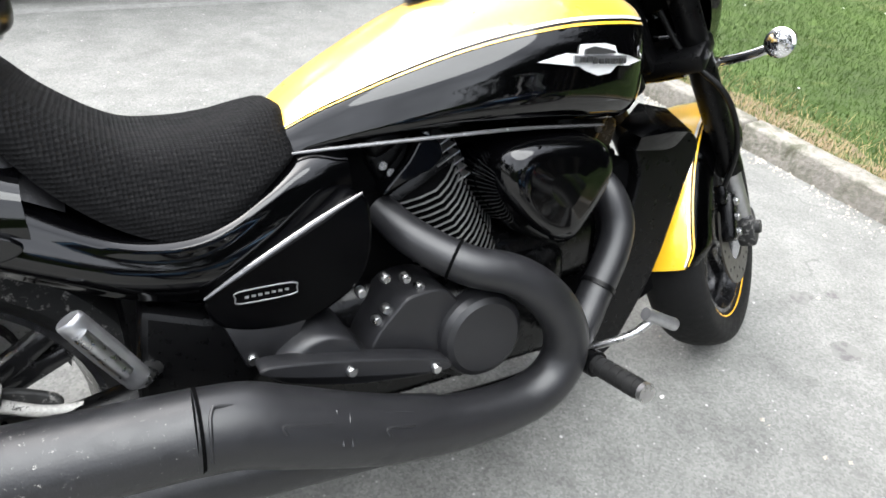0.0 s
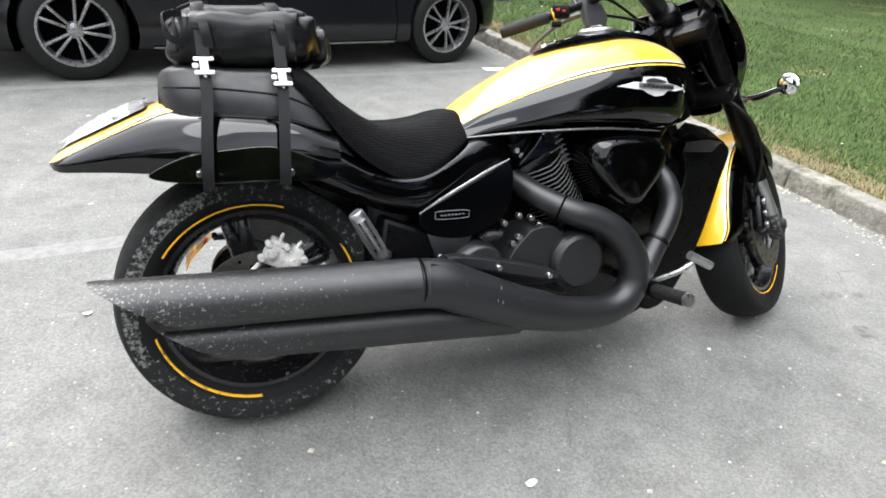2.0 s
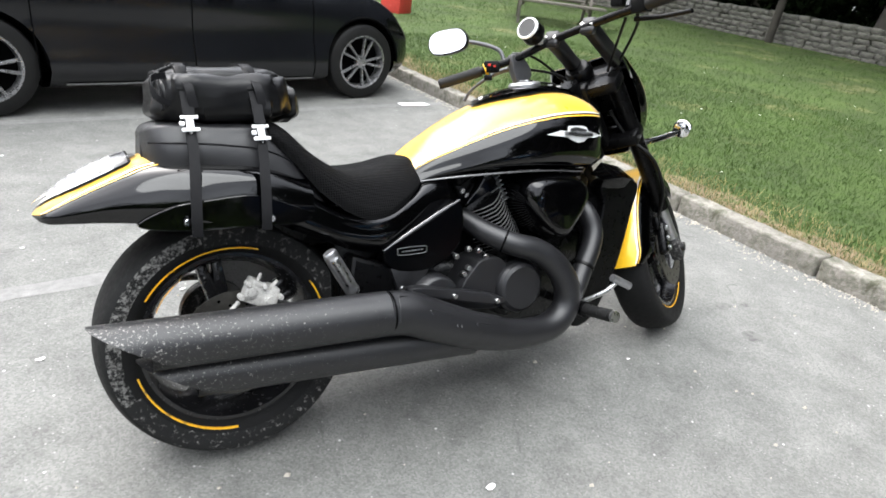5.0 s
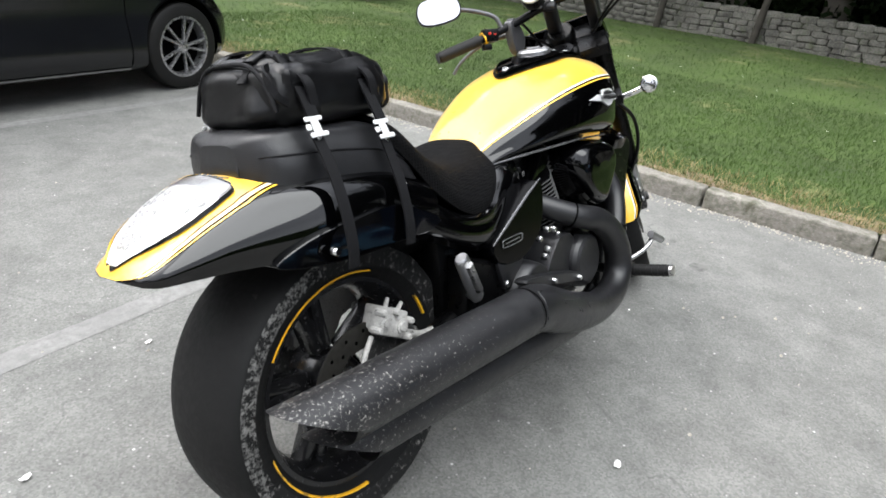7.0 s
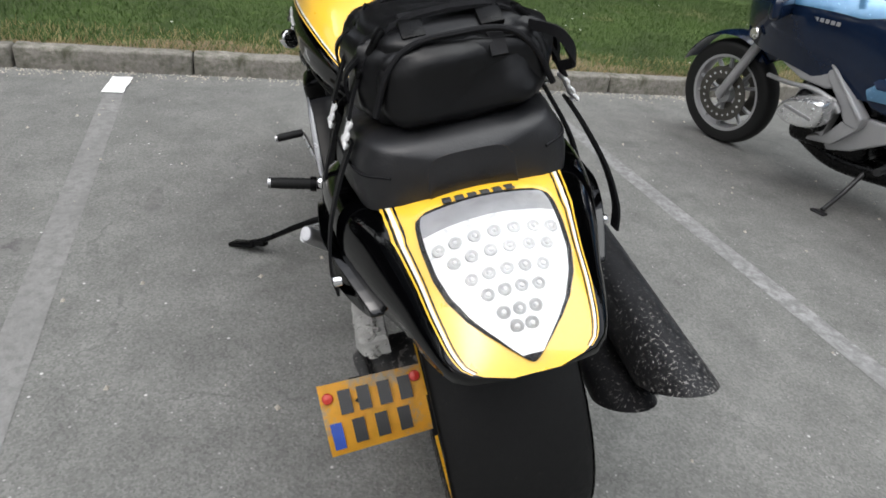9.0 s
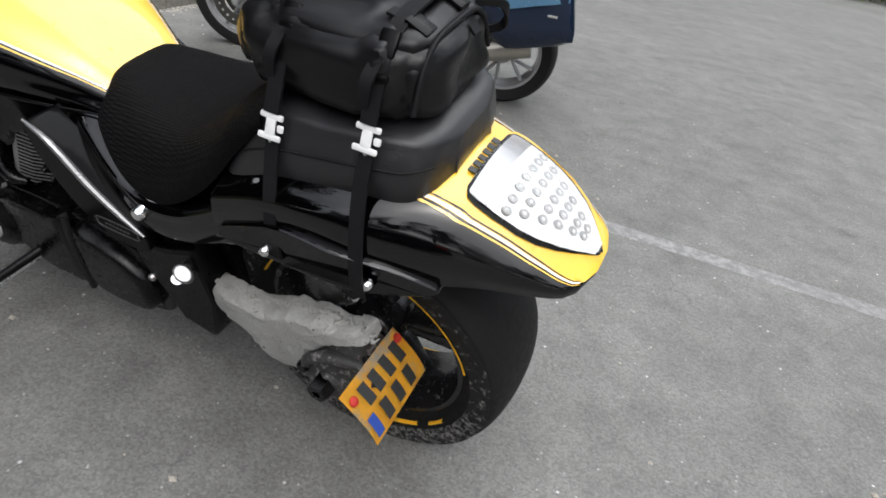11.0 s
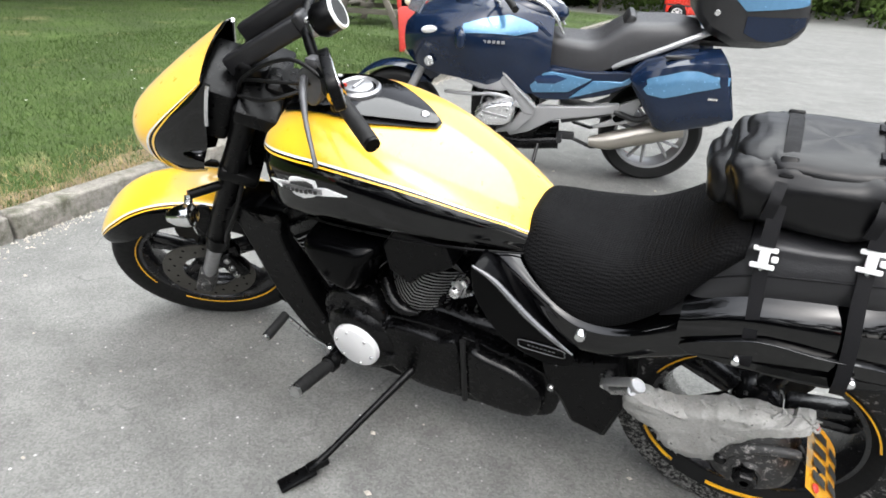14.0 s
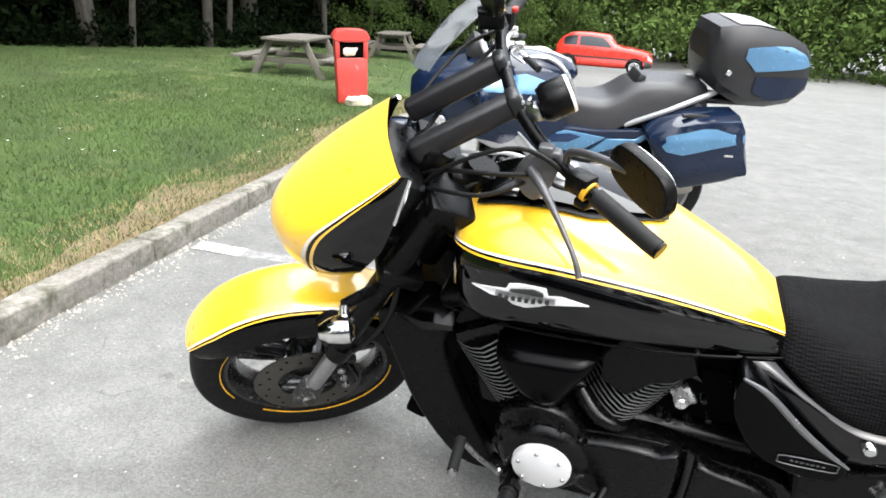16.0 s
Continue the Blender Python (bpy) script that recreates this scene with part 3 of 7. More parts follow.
bp("tank", patch(tank, 0.555, 1.2645, -1, 1, 60, 60), BLACK, "gloss black fuel tank side")
bp("tank_panel", patch(tank, 0.557, 1.262, -0.385, 0.385, 60, 40, off=0.0016), YELLOW, "pearl yellow tank top panel")
for sgn in (-1, 1):
    for lo, hi, m, o in ((.370, .385, SILVER_LINE, .0022), (.398, .411, YELLOW, .0016)):
        bp("pinstripe", patch(tank, 0.557, 1.258, sgn * lo, sgn * hi, 60, 2, off=o), m)

for sgn in (-1, 1):
    # The right lip is grey to draw its sky highlight, the left stays black.
    bp("tank_flange", tube([(.545, sgn * .128, .722), (.655, sgn * .168, .732), (.80, sgn * .200, .738), (.92, sgn * .208, .738), (1.04, sgn * .202, .730), (1.13, sgn * .19, .722)], [.002, .0035, .0035, .0035, .003, .002], 8), HIGHLIGHT_GREY if sgn < 0 else SATIN, "narrow lower edge of the tank")

# rear fender
FX = [-.416, -.409, -.39, -.335, -.27, -.18, -.09, 0, .1, .2]
fender = shell(FX,
               [0] * 10, [.700, .708, .723, .765, .800, .827, .838, .842, .83, .79],
               [.012, .028, .043, .054, .064, .076, .086, .09, .095, .10], [.700, .707, .721, .757, .791, .819, .831, .834, .822, .78],
               [.024, .054, .082, .100, .112, .136, .172, .193, .199, .203], [.700, .703, .710, .738, .766, .797, .800, .792, .778, .74],
               [.027, .061, .095, .122, .143, .176, .206, .216, .220, .222], [.6995, .699, .701, .714, .727, .740, .743, .740, .730, .705],
               [.0285, .061, .093, .119, .138, .174, .203, .214, .219, .220], [.699, .695, .687, .686, .684, .679, .670, .665, .662, .662])
bp("rear_fender", patch(fender, -.4155, .2, -1, 1, 40, 40, thick=0.004), BLACK, "gloss black rear fender with yellow top")
FENDER_END = fender(-.22, .47).y


@functools.lru_cache(None)
def across(x, f):
    """Where the band's edge runs: f of the way out on the tail, then nearly straight ahead under the pad."""
    if x < -.22:
        return f * (1 + .09 * min(1.0, (-.22 - x) / .175))
    goal = FENDER_END * f / .47 + (x + .22) * .10
    return min(np.linspace(.15, f, 60), key=lambda v: abs(fender(x, v).y - goal))


bp("fender_panel", patch(fender, -.4152, -.03, lambda x: -across(x, .47), lambda x: across(x, .47), 40, 24, off=0.0016), YELLOW, "pearl yellow fender top")
for sgn in (-1, 1):
    bp("pinstripe", patch(fender, -.40, -.03, lambda x: sgn * across(x, .445), lambda x: sgn * across(x, .468), 40, 2, off=.0022), SILVER_LINE)
    bp("pinstripe", patch(fender, -.40, -.03, lambda x: sgn * across(x, .425), lambda x: sgn * across(x, .437), 40, 2, off=.0022), BLACK)
    bp("pinstripe", patch(fender, -.40, -.03, lambda x: sgn * across(x, .485), lambda x: sgn * across(x, .5), 40, 2, off=.0016), YELLOW)

# seats
RX = [.11, .16, .23, .316, .392, .46, .52, .56, .578]
rider = shell(RX,
              [0] * 9, [.918, .890, .822, .766, .758, .768, .786, .789, .765],
              [.09, .10, .11, .115, .11, .095, .075, .06, .03], [.916, .890, .822, .768, .760, .767, .782, .784, .76],
              [.142, .155, .165, .17, .165, .15, .125, .095, .05], [.898, .872, .803, .748, .735, .738, .750, .755, .745],
              [.158, .175, .192, .203, .203, .19, .16, .125, .07], [.882, .845, .765, .690, .668, .685, .710, .728, .73],
              [.155, .172, .193, .206, .208, .193, .162, .125, .07], [.866, .812, .722, .655, .636, .660, .695, .718, .722])
bp("rider_seat", patch(rider, .115, .577, -1, 1, 40, 40, thick=0.01), WEAVE, "black rider's seat with a knitted mesh cover")
PX = [-.172, -.160, -.132, -.07, 0, .10, .18, .24]
pill = shell(PX,
             [0] * 8, [.885, .899, .909, .911, .906, .900, .860, .77],
             [.040, .080, .108, .122, .128, .130, .12, .08], [.883, .896, .905, .905, .899, .892, .850, .76],
             [.055, .102, .132, .147, .153, .154, .143, .10], [.872, .881, .886, .885, .878, .866, .822, .74],
             [.062, .112, .147, .163, .171, .176, .172, .15], [.850, .848, .846, .842, .836, .816, .775, .71],
             [.060, .110, .145, .161, .170, .180, .190, .185], [.815, .808, .803, .797, .785, .762, .728, .695])
bp("pillion_seat", merge(patch(pill, -.1718, .24, -1, 1, 44, 40), grid([[pill(-.1718, v) * (1 - u) + V(-.1718 - .006 * math.sin(u * 3.1), pill(-.1718, v).y, min(pill(-.1718, v).z, .824 - 1.3 * pill(-.1718, v).y ** 2)) * u for u in span(0, 1, 5)] for v in span(-1, 1, 28)])), LEATHER, "plain black vinyl pillion pad")
for sgn in (-1, 1):
    bp("seat_seam", tube([pill(x, sgn * .66) + V(0, sgn * .001, 0) for x in span(-.16, .2, 14)], .0022, 6), WEBBING)

# wheels
def wheel(parent_name, c, R, half, rim_r, steer, spokes, label):
    hub = new(parent_name)
    hub.parent = bike
    hub.matrix_basis = (WST if steer else Matrix()) @ Matrix.Translation(c)
    tagged(hub, label)
    crown = []
    for k in range(17):
        a = -math.pi / 2 + math.pi * k / 16
        crown.append((R - 0.045 * (R - rim_r) / 0.1 + 0.045 * (R - rim_r) / 0.1 * math.cos(a) ** 0.75, half * math.sin(a)))
    prof = [(rim_r - .004, -half * .72), (rim_r + .02, -half * .93), *crown[1:-1], (rim_r + .02, half * .93), (rim_r - .004, half * .72)]
    part("tyre", lathe(prof, 72), RUBBER, hub, "worn black tyre with dried mud", angle=60)
    rp = [(rim_r + .004, -half * .74), (rim_r - .012, -half * .74), (rim_r - .02, -half * .6), (rim_r - .035, -half * .3), (rim_r - .035, half * .3), (rim_r - .02, half * .6), (rim_r - .012, half * .74), (rim_r + .004, half * .74)]
    for sg in (-1, 1) if not steer else ():
        wall_line = [(.262, sg * .1152), (.275, sg * .1176), (.290, sg * .1198), (.303, sg * .1210), (.309, sg * .1195)]
        for a0, swp, mt in (((1.80, 1.75, MUDBAND), (3.55, 4.53, SIDEWALL)) if sg < 0 else ((1.9, 1.5, SIDEWALL), (3.4, 2.9, MUDBAND), (.02, 1.88, SIDEWALL))):
            line = wall_line[1:] if sg < 0 and mt is MUDBAND else wall_line
            part("sidewall_mud", lathe(line, 40, start=a0, sweep=swp), mt, hub, "dried mud on the sidewall")
    part("rim", lathe(rp, 64), RIM, hub, "black rim")
    part("hub", lathe([(0, -half * .62), (.05, -half * .62), (.06, -half * .5), (.06, half * .5), (.05, half * .62), (0, half * .62)], 32), RIM, hub)
    for k in range(spokes):
        a = 2 * math.pi * k / spokes + 0.5
        for da in (-.17, .17):
            b = box(rim_r - .075, half * .42, .035, at((rim_r + .05) / 2, 0, 0), .01)
            for v in b.verts:
                f = (v.co.x - .04) / (rim_r - .07)
                v.co.z = v.co.z * (1.25 - .45 * f) + da * v.co.x * .62
            part("spoke", moved(b, Matrix.Rotation(-a, 4, 'Y')), RIM, hub)
    return hub


rear = wheel("rear_wheel", V(0, 0, .335), .335, .122, .236, False, 5, "wide rear wheel with black spokes")
front = wheel("front_wheel", AXLE_F, .322, .074, .232, True, 5, "front wheel with black spokes")
for hub, y0, r, arcs in ((rear, .1105, .2505, ((.45, .5), (1.95, .95), (3.75, .2), (4.1, .85), (5.35, .55))), (front, .060, .240, ((-.3, 1.2), (1.6, 1.0), (3.3, 2.2)))):
    for sgn in (-1, 1):
        for a0, sw in (((1.26, 1.28), (3.36, 1.30), (.31, .25)) if sgn < 0 and hub is rear else arcs):
            part("rim_tape", lathe([(r - .0025, sgn * (y0 - .005)), (r - .0016, sgn * (y0 + .0012)), (r + .0022, sgn * (y0 + .0022)), (r + .003, sgn * (y0 - .003))], 26, start=a0, sweep=sw), TAPE, hub, "yellow rim tape, dirty and broken")

def dome(outline, y0, y1, flat=.55, n=8, p=2.4):
    """A cast cover: a closed outline that swells from y0 to a gently rounded face at y1."""
    c = np.mean(np.array(outline), 0)
    rows = [[(x, y0, z) for x, z in outline]]
    for i in range(n + 1):
        t = i / n
        k = 1 - (1 - flat) * t
        h = (1 - (1 - t) ** p) ** (1 / p)
        rows.append([(c[0] + (x - c[0]) * k, y0 + (y1 - y0) * (.35 + .65 * h), c[1] + (z - c[1]) * k) for x, z in outline])
    rows.append([(c[0] + (x - c[0]) * flat * .5, y0 + (y1 - y0) * 1.012, c[1] + (z - c[1]) * flat * .5) for x, z in outline])
    return grid(rows, wrap_v=True, caps=True)


# body panels under the seat
BX = [.10, .20, .30, .40, .50, .58, .64]
body = shell(BX,
             [0] * 7, [.80, .72, .66, .65, .69, .73, .73],
             [.17, .19, .20, .197, .17, .13, .115], [.79, .712, .655, .645, .682, .722, .728],
             [.215, .222, .224, .220, .198, .170, .150], [.735, .675, .625, .613, .652, .694, .705],
             [.222, .226, .226, .222, .205, .180, .160], [.69, .635, .592, .575, .600, .635, .665],
             [.205, .210, .212, .208, .195, .172, .155], [.655, .610, .565, .545, .565, .600, .645])
bp("body_panel", patch(body, .10, .64, -1, 1, 44, 40), BLACK, "gloss black panel under the seat")
# frame, swingarm pivot block
bp("frame", merge(box(.30, .30, .30, at(.42, 0, .46), .03), box(.36, .22, .12, at(.30, 0, .62), .03),
                  tube([(.70, 0, .70), (1.0, 0, .73), (1.30, 0, .86)], .045), tube([(1.36, 0, .74), (1.27, 0, .90), (1.215, 0, 1.0)], .042)), SATIN, "black steel frame")
for s in (-1, 1):
    leaf = [(.385, .552), (.45, .587), (.56, .640), (.632, .672), (.645, .60), (.62, .53), (.55, .487), (.48, .480), (.405, .500)] if s < 0 else [(.400, .552), (.45, .586), (.51, .635), (.585, .705), (.638, .735), (.640, .66), (.61, .59), (.56, .53), (.48, .497), (.41, .505)]
    bp("side_cover", plate(rounded(leaf, 4), s * .16, s * .230, .006), COVERBLACK, "black triangular side cover")
    # A grey tube draws the highlight along the gloss black edge.
    bp("side_cover_highlight", tube([V(x, s * (.232 if x < .55 else .228), z + .002) for x, z in leaf[:5 if s > 0 else 4]], [.003, .007, .008, .007, .003] if s > 0 else [.002, .0042, .0042, .002], 8), HIGHLIGHT_GREY, "grey strip drawn as the highlight on the side cover's edge")
    ring = rounded([(.425, .558), (.52, .556), (.527, .543), (.518, .532), (.425, .534), (.418, .546)], 3)
    if s < 0:
        ring = [(.470 + (x - .470) * .82, .545 + (z - .545) * .80) for x, z in ring]
    # Same badge both sides; the left is darker to imitate its shaded side.
    tone = ALLOY if s < 0 else PERCHGREY
    badge = bp("cover_badge", tube([(x, s * .2335, z) for x, z in ring + ring[:1]], .0011, 6, curve=False), tone, "thin grey outline of the model badge")
    for k in range(7):
        part("badge_mark", box(.006, .001, .0035, at(.443 + .0098 * k, s * .2338, .545, 0, 8), 0), tone, badge)
    bp("pivot_cover", plate([(.30, .55), (.385, .515), (.485, .50), (.465, .41), (.43, .36), (.40, .29), (.31, .27), (.275, .40)], s * .15, s * .215, .012), SATIN, "satin black swingarm pivot cover")
    if s < 0:
        bp("pivot_plate", plate([(.405, .503), (.535, .492), (.487, .418), (.431, .424)], -.20, -.2285, .004), MATT, "matt black trapezoid plate")
    bp("cover_bolt", bolt(.440 if s < 0 else .45, s * (.229 if s < 0 else .217), .437 if s < 0 else .40, .009, .006, s), STEEL)
bp("chrome_bolt", bolt(.386, .232, .622, .014, .01, 1), CHROME)

# fender rails with bolts
for s in (-1, 1):
    tuck = lambda x: .052 * (max(0.0, -.04 - x) / .165) ** 1.4
    strip = plate(rounded([(-.205, .684), (-.13, .720), (-.04, .733), (.05, .735), (.12, .712), (.19, .676), (.16, .655), (.05, .658), (-.10, .660), (-.19, .668)], 4), s * .196, s * .232, .01)
    for v in strip.verts:
        v.co.y -= s * tuck(v.co.x)
    rail = bp("fender_rail", strip, BLACK, "gloss black fender rail")
    for x, z in ((-.105, .682), (.085, .675)):
        part("bolt", bolt(x, s * (.234 - tuck(x)), z, .0095, .007, s), CHROME, rail, "chrome bolt")

# tail lamp and lettering on the fender
lamp_edge = lambda x: float(np.interp(x, (-.408, -.402, -.39, -.37, -.35, -.32, -.29, -.25, -.22, -.205, -.198), (.004, .08, .15, .245, .315, .37, .39, .375, .35, .32, .25)))
lamp = bp("tail_lamp", patch(fender, -.407, -.198, lambda x: -lamp_edge(x), lambda x: lamp_edge(x), 48, 16, off=0.004), SATIN, "clear tail lamp with rows of reflectors")
part("reflector", patch(fender, -.400, -.236, lambda x: -lamp_edge(x) * .90, lambda x: lamp_edge(x) * .90, 40, 16, off=0.006), LAMPSILVER, lamp)
part("lamp_brow", patch(fender, -.236, -.204, lambda x: -lamp_edge(x) * .90, lambda x: lamp_edge(x) * .90, 12, 16, off=0.0065), ALLOY, lamp, "grey band along the lamp's upper edge")
for k, (x, n) in enumerate(((-.266, 7), (-.290, 6), (-.316, 5), (-.338, 4), (-.360, 3), (-.376, 2))):
    for i in range(n):
        v = (i - (n - 1) / 2) * .098
        p = fender(x, v)
        set_ = Matrix.Translation(p + V(0, 0, .0085)) @ at(0, 0, 0, 0, -30 - 6 * k)
        cell = part("reflector_cell", moved(lathe([(.0035, .0012), (.0065, .0022), (.0085, .0016), (.009, -.004)], 14, "z"), set_), CELLGREY, lamp)
        part("diode", moved(lathe([(0, .0035), (.002, .003), (.0035, .001)], 10, "z"), set_), LAMPSILVER, cell)
part("lens", patch(fender, -.405, -.200, lambda x: -lamp_edge(x) * .96, lambda x: lamp_edge(x) * .96, 48, 16, off=0.016), CLEAR, lamp, "clear lens")
for k in range(6):
    y = .044 - .0175 * k
    bp("brand_mark", moved(box(.014, .0125, .0016, None, .0006), Matrix.Translation(V(-.193, y, .8275)) @ at(0, 0, 0, 0, -15)), LETTER)

# mufflers and pipes
def rough_up(*bms):
    """Joins pieces of one casting and gives them an uneven crust."""
    b = merge(*bms)
    bmesh.ops.subdivide_edges(b, edges=[e for e in b.edges if e.calc_length() > .018], cuts=2, use_grid_fill=True)
    for v in b.verts:
        v.co += noise.noise_vector(v.co * 70) * .0035
    return b


def slash_tube(axis0, axis1, r, slant):
    """A pipe from axis0 to axis1 whose end is cut on a slant."""
    line = [np.array(axis0) + (np.array(axis1) - np.array(axis0)) * t for t in np.linspace(0, 1, 24)]
    d = np.array(axis1) - np.array(axis0)
    d = d / np.linalg.norm(d)
    up = np.array((0, 0, 1.0)) - d * d[2]
    up = up / np.linalg.norm(up)
    side = np.cross(d, up)
    rows = []
    for p in line:
        rows.append([p + r * (math.cos(a) * up + math.sin(a) * side) for a in np.linspace(0, 2 * math.pi, 28, endpoint=False)])
    rows[-1] = [q + d * slant * (np.dot(q - line[-1], up) / r) for q in rows[-1]]
    inner = [[line[-1] + (q - line[-1]) * .93 for q in rows[-1]]]
    back = line[-1] - d * .12
    inner.append([back + r * .9 * (math.cos(a) * up + math.sin(a) * side) for a in np.linspace(0, 2 * math.pi, 28, endpoint=False)])
    bm = grid(rows + inner, wrap_v=True)
    return bm


ex = bp("exhaust", tube([(.70, -.12, .605), (.735, -.19, .567), (.80, -.255, .530), (.88, -.275, .502), (.945, -.285, .452), (.988, -.29, .385), (.992, -.292, .32), (.955, -.295, .272), (.88, -.30, .252), (.75, -.315, .268), (.60, -.33, .315), (.45, -.335, .37)],
                    [.030, .033, .035, .037, .040, .042, .043, .044, .045, .048, .054, .05], 22, 6), MATT, "matt black two into two exhaust, spattered with dry mud")
part("front_pipe", tube([(1.15, -.10, .63), (1.175, -.165, .58), (1.185, -.195, .52), (1.158, -.215, .46), (1.105, -.235, .395), (1.05, -.26, .335), (.985, -.28, .285)], [.028, .033, .034, .034, .034, .033, .030], 18, 5), MATT, ex)
part("pipe_clamp", tube([(.782, -.239, .5385), (.786, -.2425, .5365)], .0372, 22), DARK, ex)
part("pipe_clamp", tube([(1.118, -.231, .412), (1.112, -.233, .405)], .0365, 20), SATIN, ex)
BOXLINE = [(.70, -.32, .285), (.58, -.33, .325), (.46, -.336, .378), (.40, -.3365, .404), (.335, -.336, .414)]
part("collector", tube(BOXLINE, [.05, .056, .059, .0595, .0592], 28, 6), MATT, ex, "matt black pressed collector box")
part("collector_seam", tube([(.344, -.336, .4138), (.339, -.336, .4142)], .0597, 28), DARK, ex)


def on_box(x, deg, lift=.001):
    """A place on the collector's outer face, deg over its middle line."""
    q = [np.interp(-x, [-p[0] for p in BOXLINE], [p[i] for p in BOXLINE]) for i in (1, 2)]
    r = float(np.interp(-x, [-p[0] for p in BOXLINE], [.05, .056, .059, .0595, .0592])) + lift
    return V(x, q[0] - r * math.cos(radians(deg)), q[1] + r * math.sin(radians(deg)))


for line in (((.350, -8), (.354, 30), (.360, 56), (.374, 63), (.45, 63), (.516, 62), (.525, 52), (.524, 8)), ((.447, 22), (.445, 34), (.48, 37), (.515, 40)), ((.538, 8), (.541, 45), (.552, 60), (.60, 60), (.65, 56)), ((.60, 22), (.598, 34), (.645, 36))):
    part("pressed_rib", tube([on_box(x, d) for x, d in line], .0026, 8), MATT, ex)
part("muffler", slash_tube((.34, -.336, .414), (-.243, -.286, .426), .0592, .10), MUFFLER, ex, "upper muffler, slash cut and muddy")
part("muffler", slash_tube((.62, -.30, .285), (-.158, -.238, .317), .054, .095), MUFFLER, ex, "lower muffler, slash cut and muddy")
# engine
eng = bp("engine", merge(box(.66, .30, .26, at(.78, 0, .345), .04, 3), box(.42, .26, .16, at(1.0, 0, .45), .04, 3)), CASE, "black V-twin engine")


def fin_disc(a, b, z, t):
    """A cooling fin: a plate with a blunt diamond outline."""
    out = []
    for k in range(28):
        q = 2 * math.pi * k / 28
        c, s_ = math.cos(q), math.sin(q)
        r = 1 / (abs(c) ** 1.5 + abs(s_) ** 1.5) ** (1 / 1.5)
        out.append((a * r * c, b * r * s_))
    return grid([[(x, y, zz) for x, y in out] for zz in (z, z + t)], wrap_v=True, caps=True)


def cylinder(base, top, w, d):
    base, top = V(*base), V(*top)
    a = (top - base)
    L = a.length
    z = a.normalized()
    y = V(0, 1, 0)
    x = y.cross(z)
    m = Matrix((( x.x, y.x, z.x, base.x), (x.y, y.y, z.y, base.y), (x.z, y.z, z.z, base.z), (0, 0, 0, 1)))
    part("barrel", moved(box(w * .72, d * .80, L, at(0, 0, L / 2), .02), m), CASE, eng)
    for k in range(16):
        z0 = .044 + .0132 * k
        fin = part("fin", moved(fin_disc(w * .612, d * .522, z0 - .0016, .0058), m), DARK, eng, smooth=False)
        part("fin_edge", moved(fin_disc(w * .62, d * .53, z0, .0026), m), FIN, fin, "bare machined edge", smooth=False)
    hd = box(w * .62, d * .66, .075, at(0, 0, L + .035), .016, 3)
    part("cylinder_head", moved(hd, m), SATIN, eng, "black cylinder head")
    part("head_cover", moved(merge(box(w * .56, d * .74, .05, at(0, 0, L + .08), .018, 3)), m), SATIN, eng)
    if top.x < .9:
        for k in range(6):
            part("head_fin", moved(box(.05, .07, .0025, at(.060, -.10, L - .06 + .016 * k), 0), m), ALLOY, eng, smooth=False)
    for s in (-1, 1):
        for kx in (-1, 1):
            part("bolt", moved(merge(rod((kx * w * .22, s * d * .32, L + .04), (kx * w * .22, s * d * .35, L + .04), .008, 8)), m), STEEL, eng)


cylinder((.895, 0, .425), (.772, 0, .665), .21, .335)
cylinder((1.045, .045, .425), (1.185, .045, .665), .21, .27)
for s in (-1, 1):
    o = [(.885, .70), (.93, .722), (1.0, .724), (1.075, .716), (1.13, .69), (1.148, .645), (1.122, .59), (1.085, .54), (1.045, .502), (.985, .515), (.925, .558), (.88, .63)] if s < 0 else [(.905, .695), (1.0, .702), (1.10, .692), (1.135, .655), (1.10, .59), (1.05, .54), (.985, .53), (.93, .625)]
    # The left dome takes the low-reflection black to imitate its shaded side.
    part("intake_cover", dome(rounded(o, 5), s * .11, s * (.242 if s < 0 else .248), .58 if s < 0 else .45, 10), BLACK if s < 0 else COVERBLACK, eng, "black domed intake cover")
    part("head_trim", plate(rounded([(.69, .643), (.74, .695), (.765, .730), (.792, .727), (.804, .700), (.782, .675), (.735, .660)], 3), s * .12, s * .165, .006), BLACK, eng, "gloss black head trim")
part("head_shield", plate([(.864, .743), (.725, .73), (.708, .675), (.752, .640), (.79, .628), (.838, .575), (.895, .610), (.905, .686)], .10, .184, .006), SATIN, eng, "satin black head shield")
# right side cases
part("clutch_cover", moved(lathe([(0, -.272), (.066, -.272), (.076, -.266), (.082, -.255), (.086, -.235), (.088, -.15)], 48), at(.832, 0, .388)), MATT, eng, "round matt black clutch cover", angle=14)
part("cover_ring", moved(lathe([(.088, -.238), (.098, -.232), (.104, -.215), (.106, -.15)], 48, start=1.2, sweep=3.2), at(.832, 0, .388)), SATIN, eng)
part("gear_cover", plate(rounded([(.63, .42), (.674, .470), (.705, .490), (.768, .486), (.80, .43), (.795, .34), (.70, .335), (.628, .375)], 4), -.12, -.245, .013), MATT, eng, angle=25)
part("lower_cover", merge(dome(rounded([(.455, .425), (.50, .462), (.545, .470), (.59, .45), (.62, .405), (.70, .375), (.765, .345), (.755, .325), (.60, .35), (.46, .395)], 4), -.12, -.258, .75),
                          plate(rounded([(.453, .452), (.575, .428), (.737, .382), (.736, .357), (.58, .394), (.451, .434)], 3), -.25, -.288, .005)), MATT, eng)
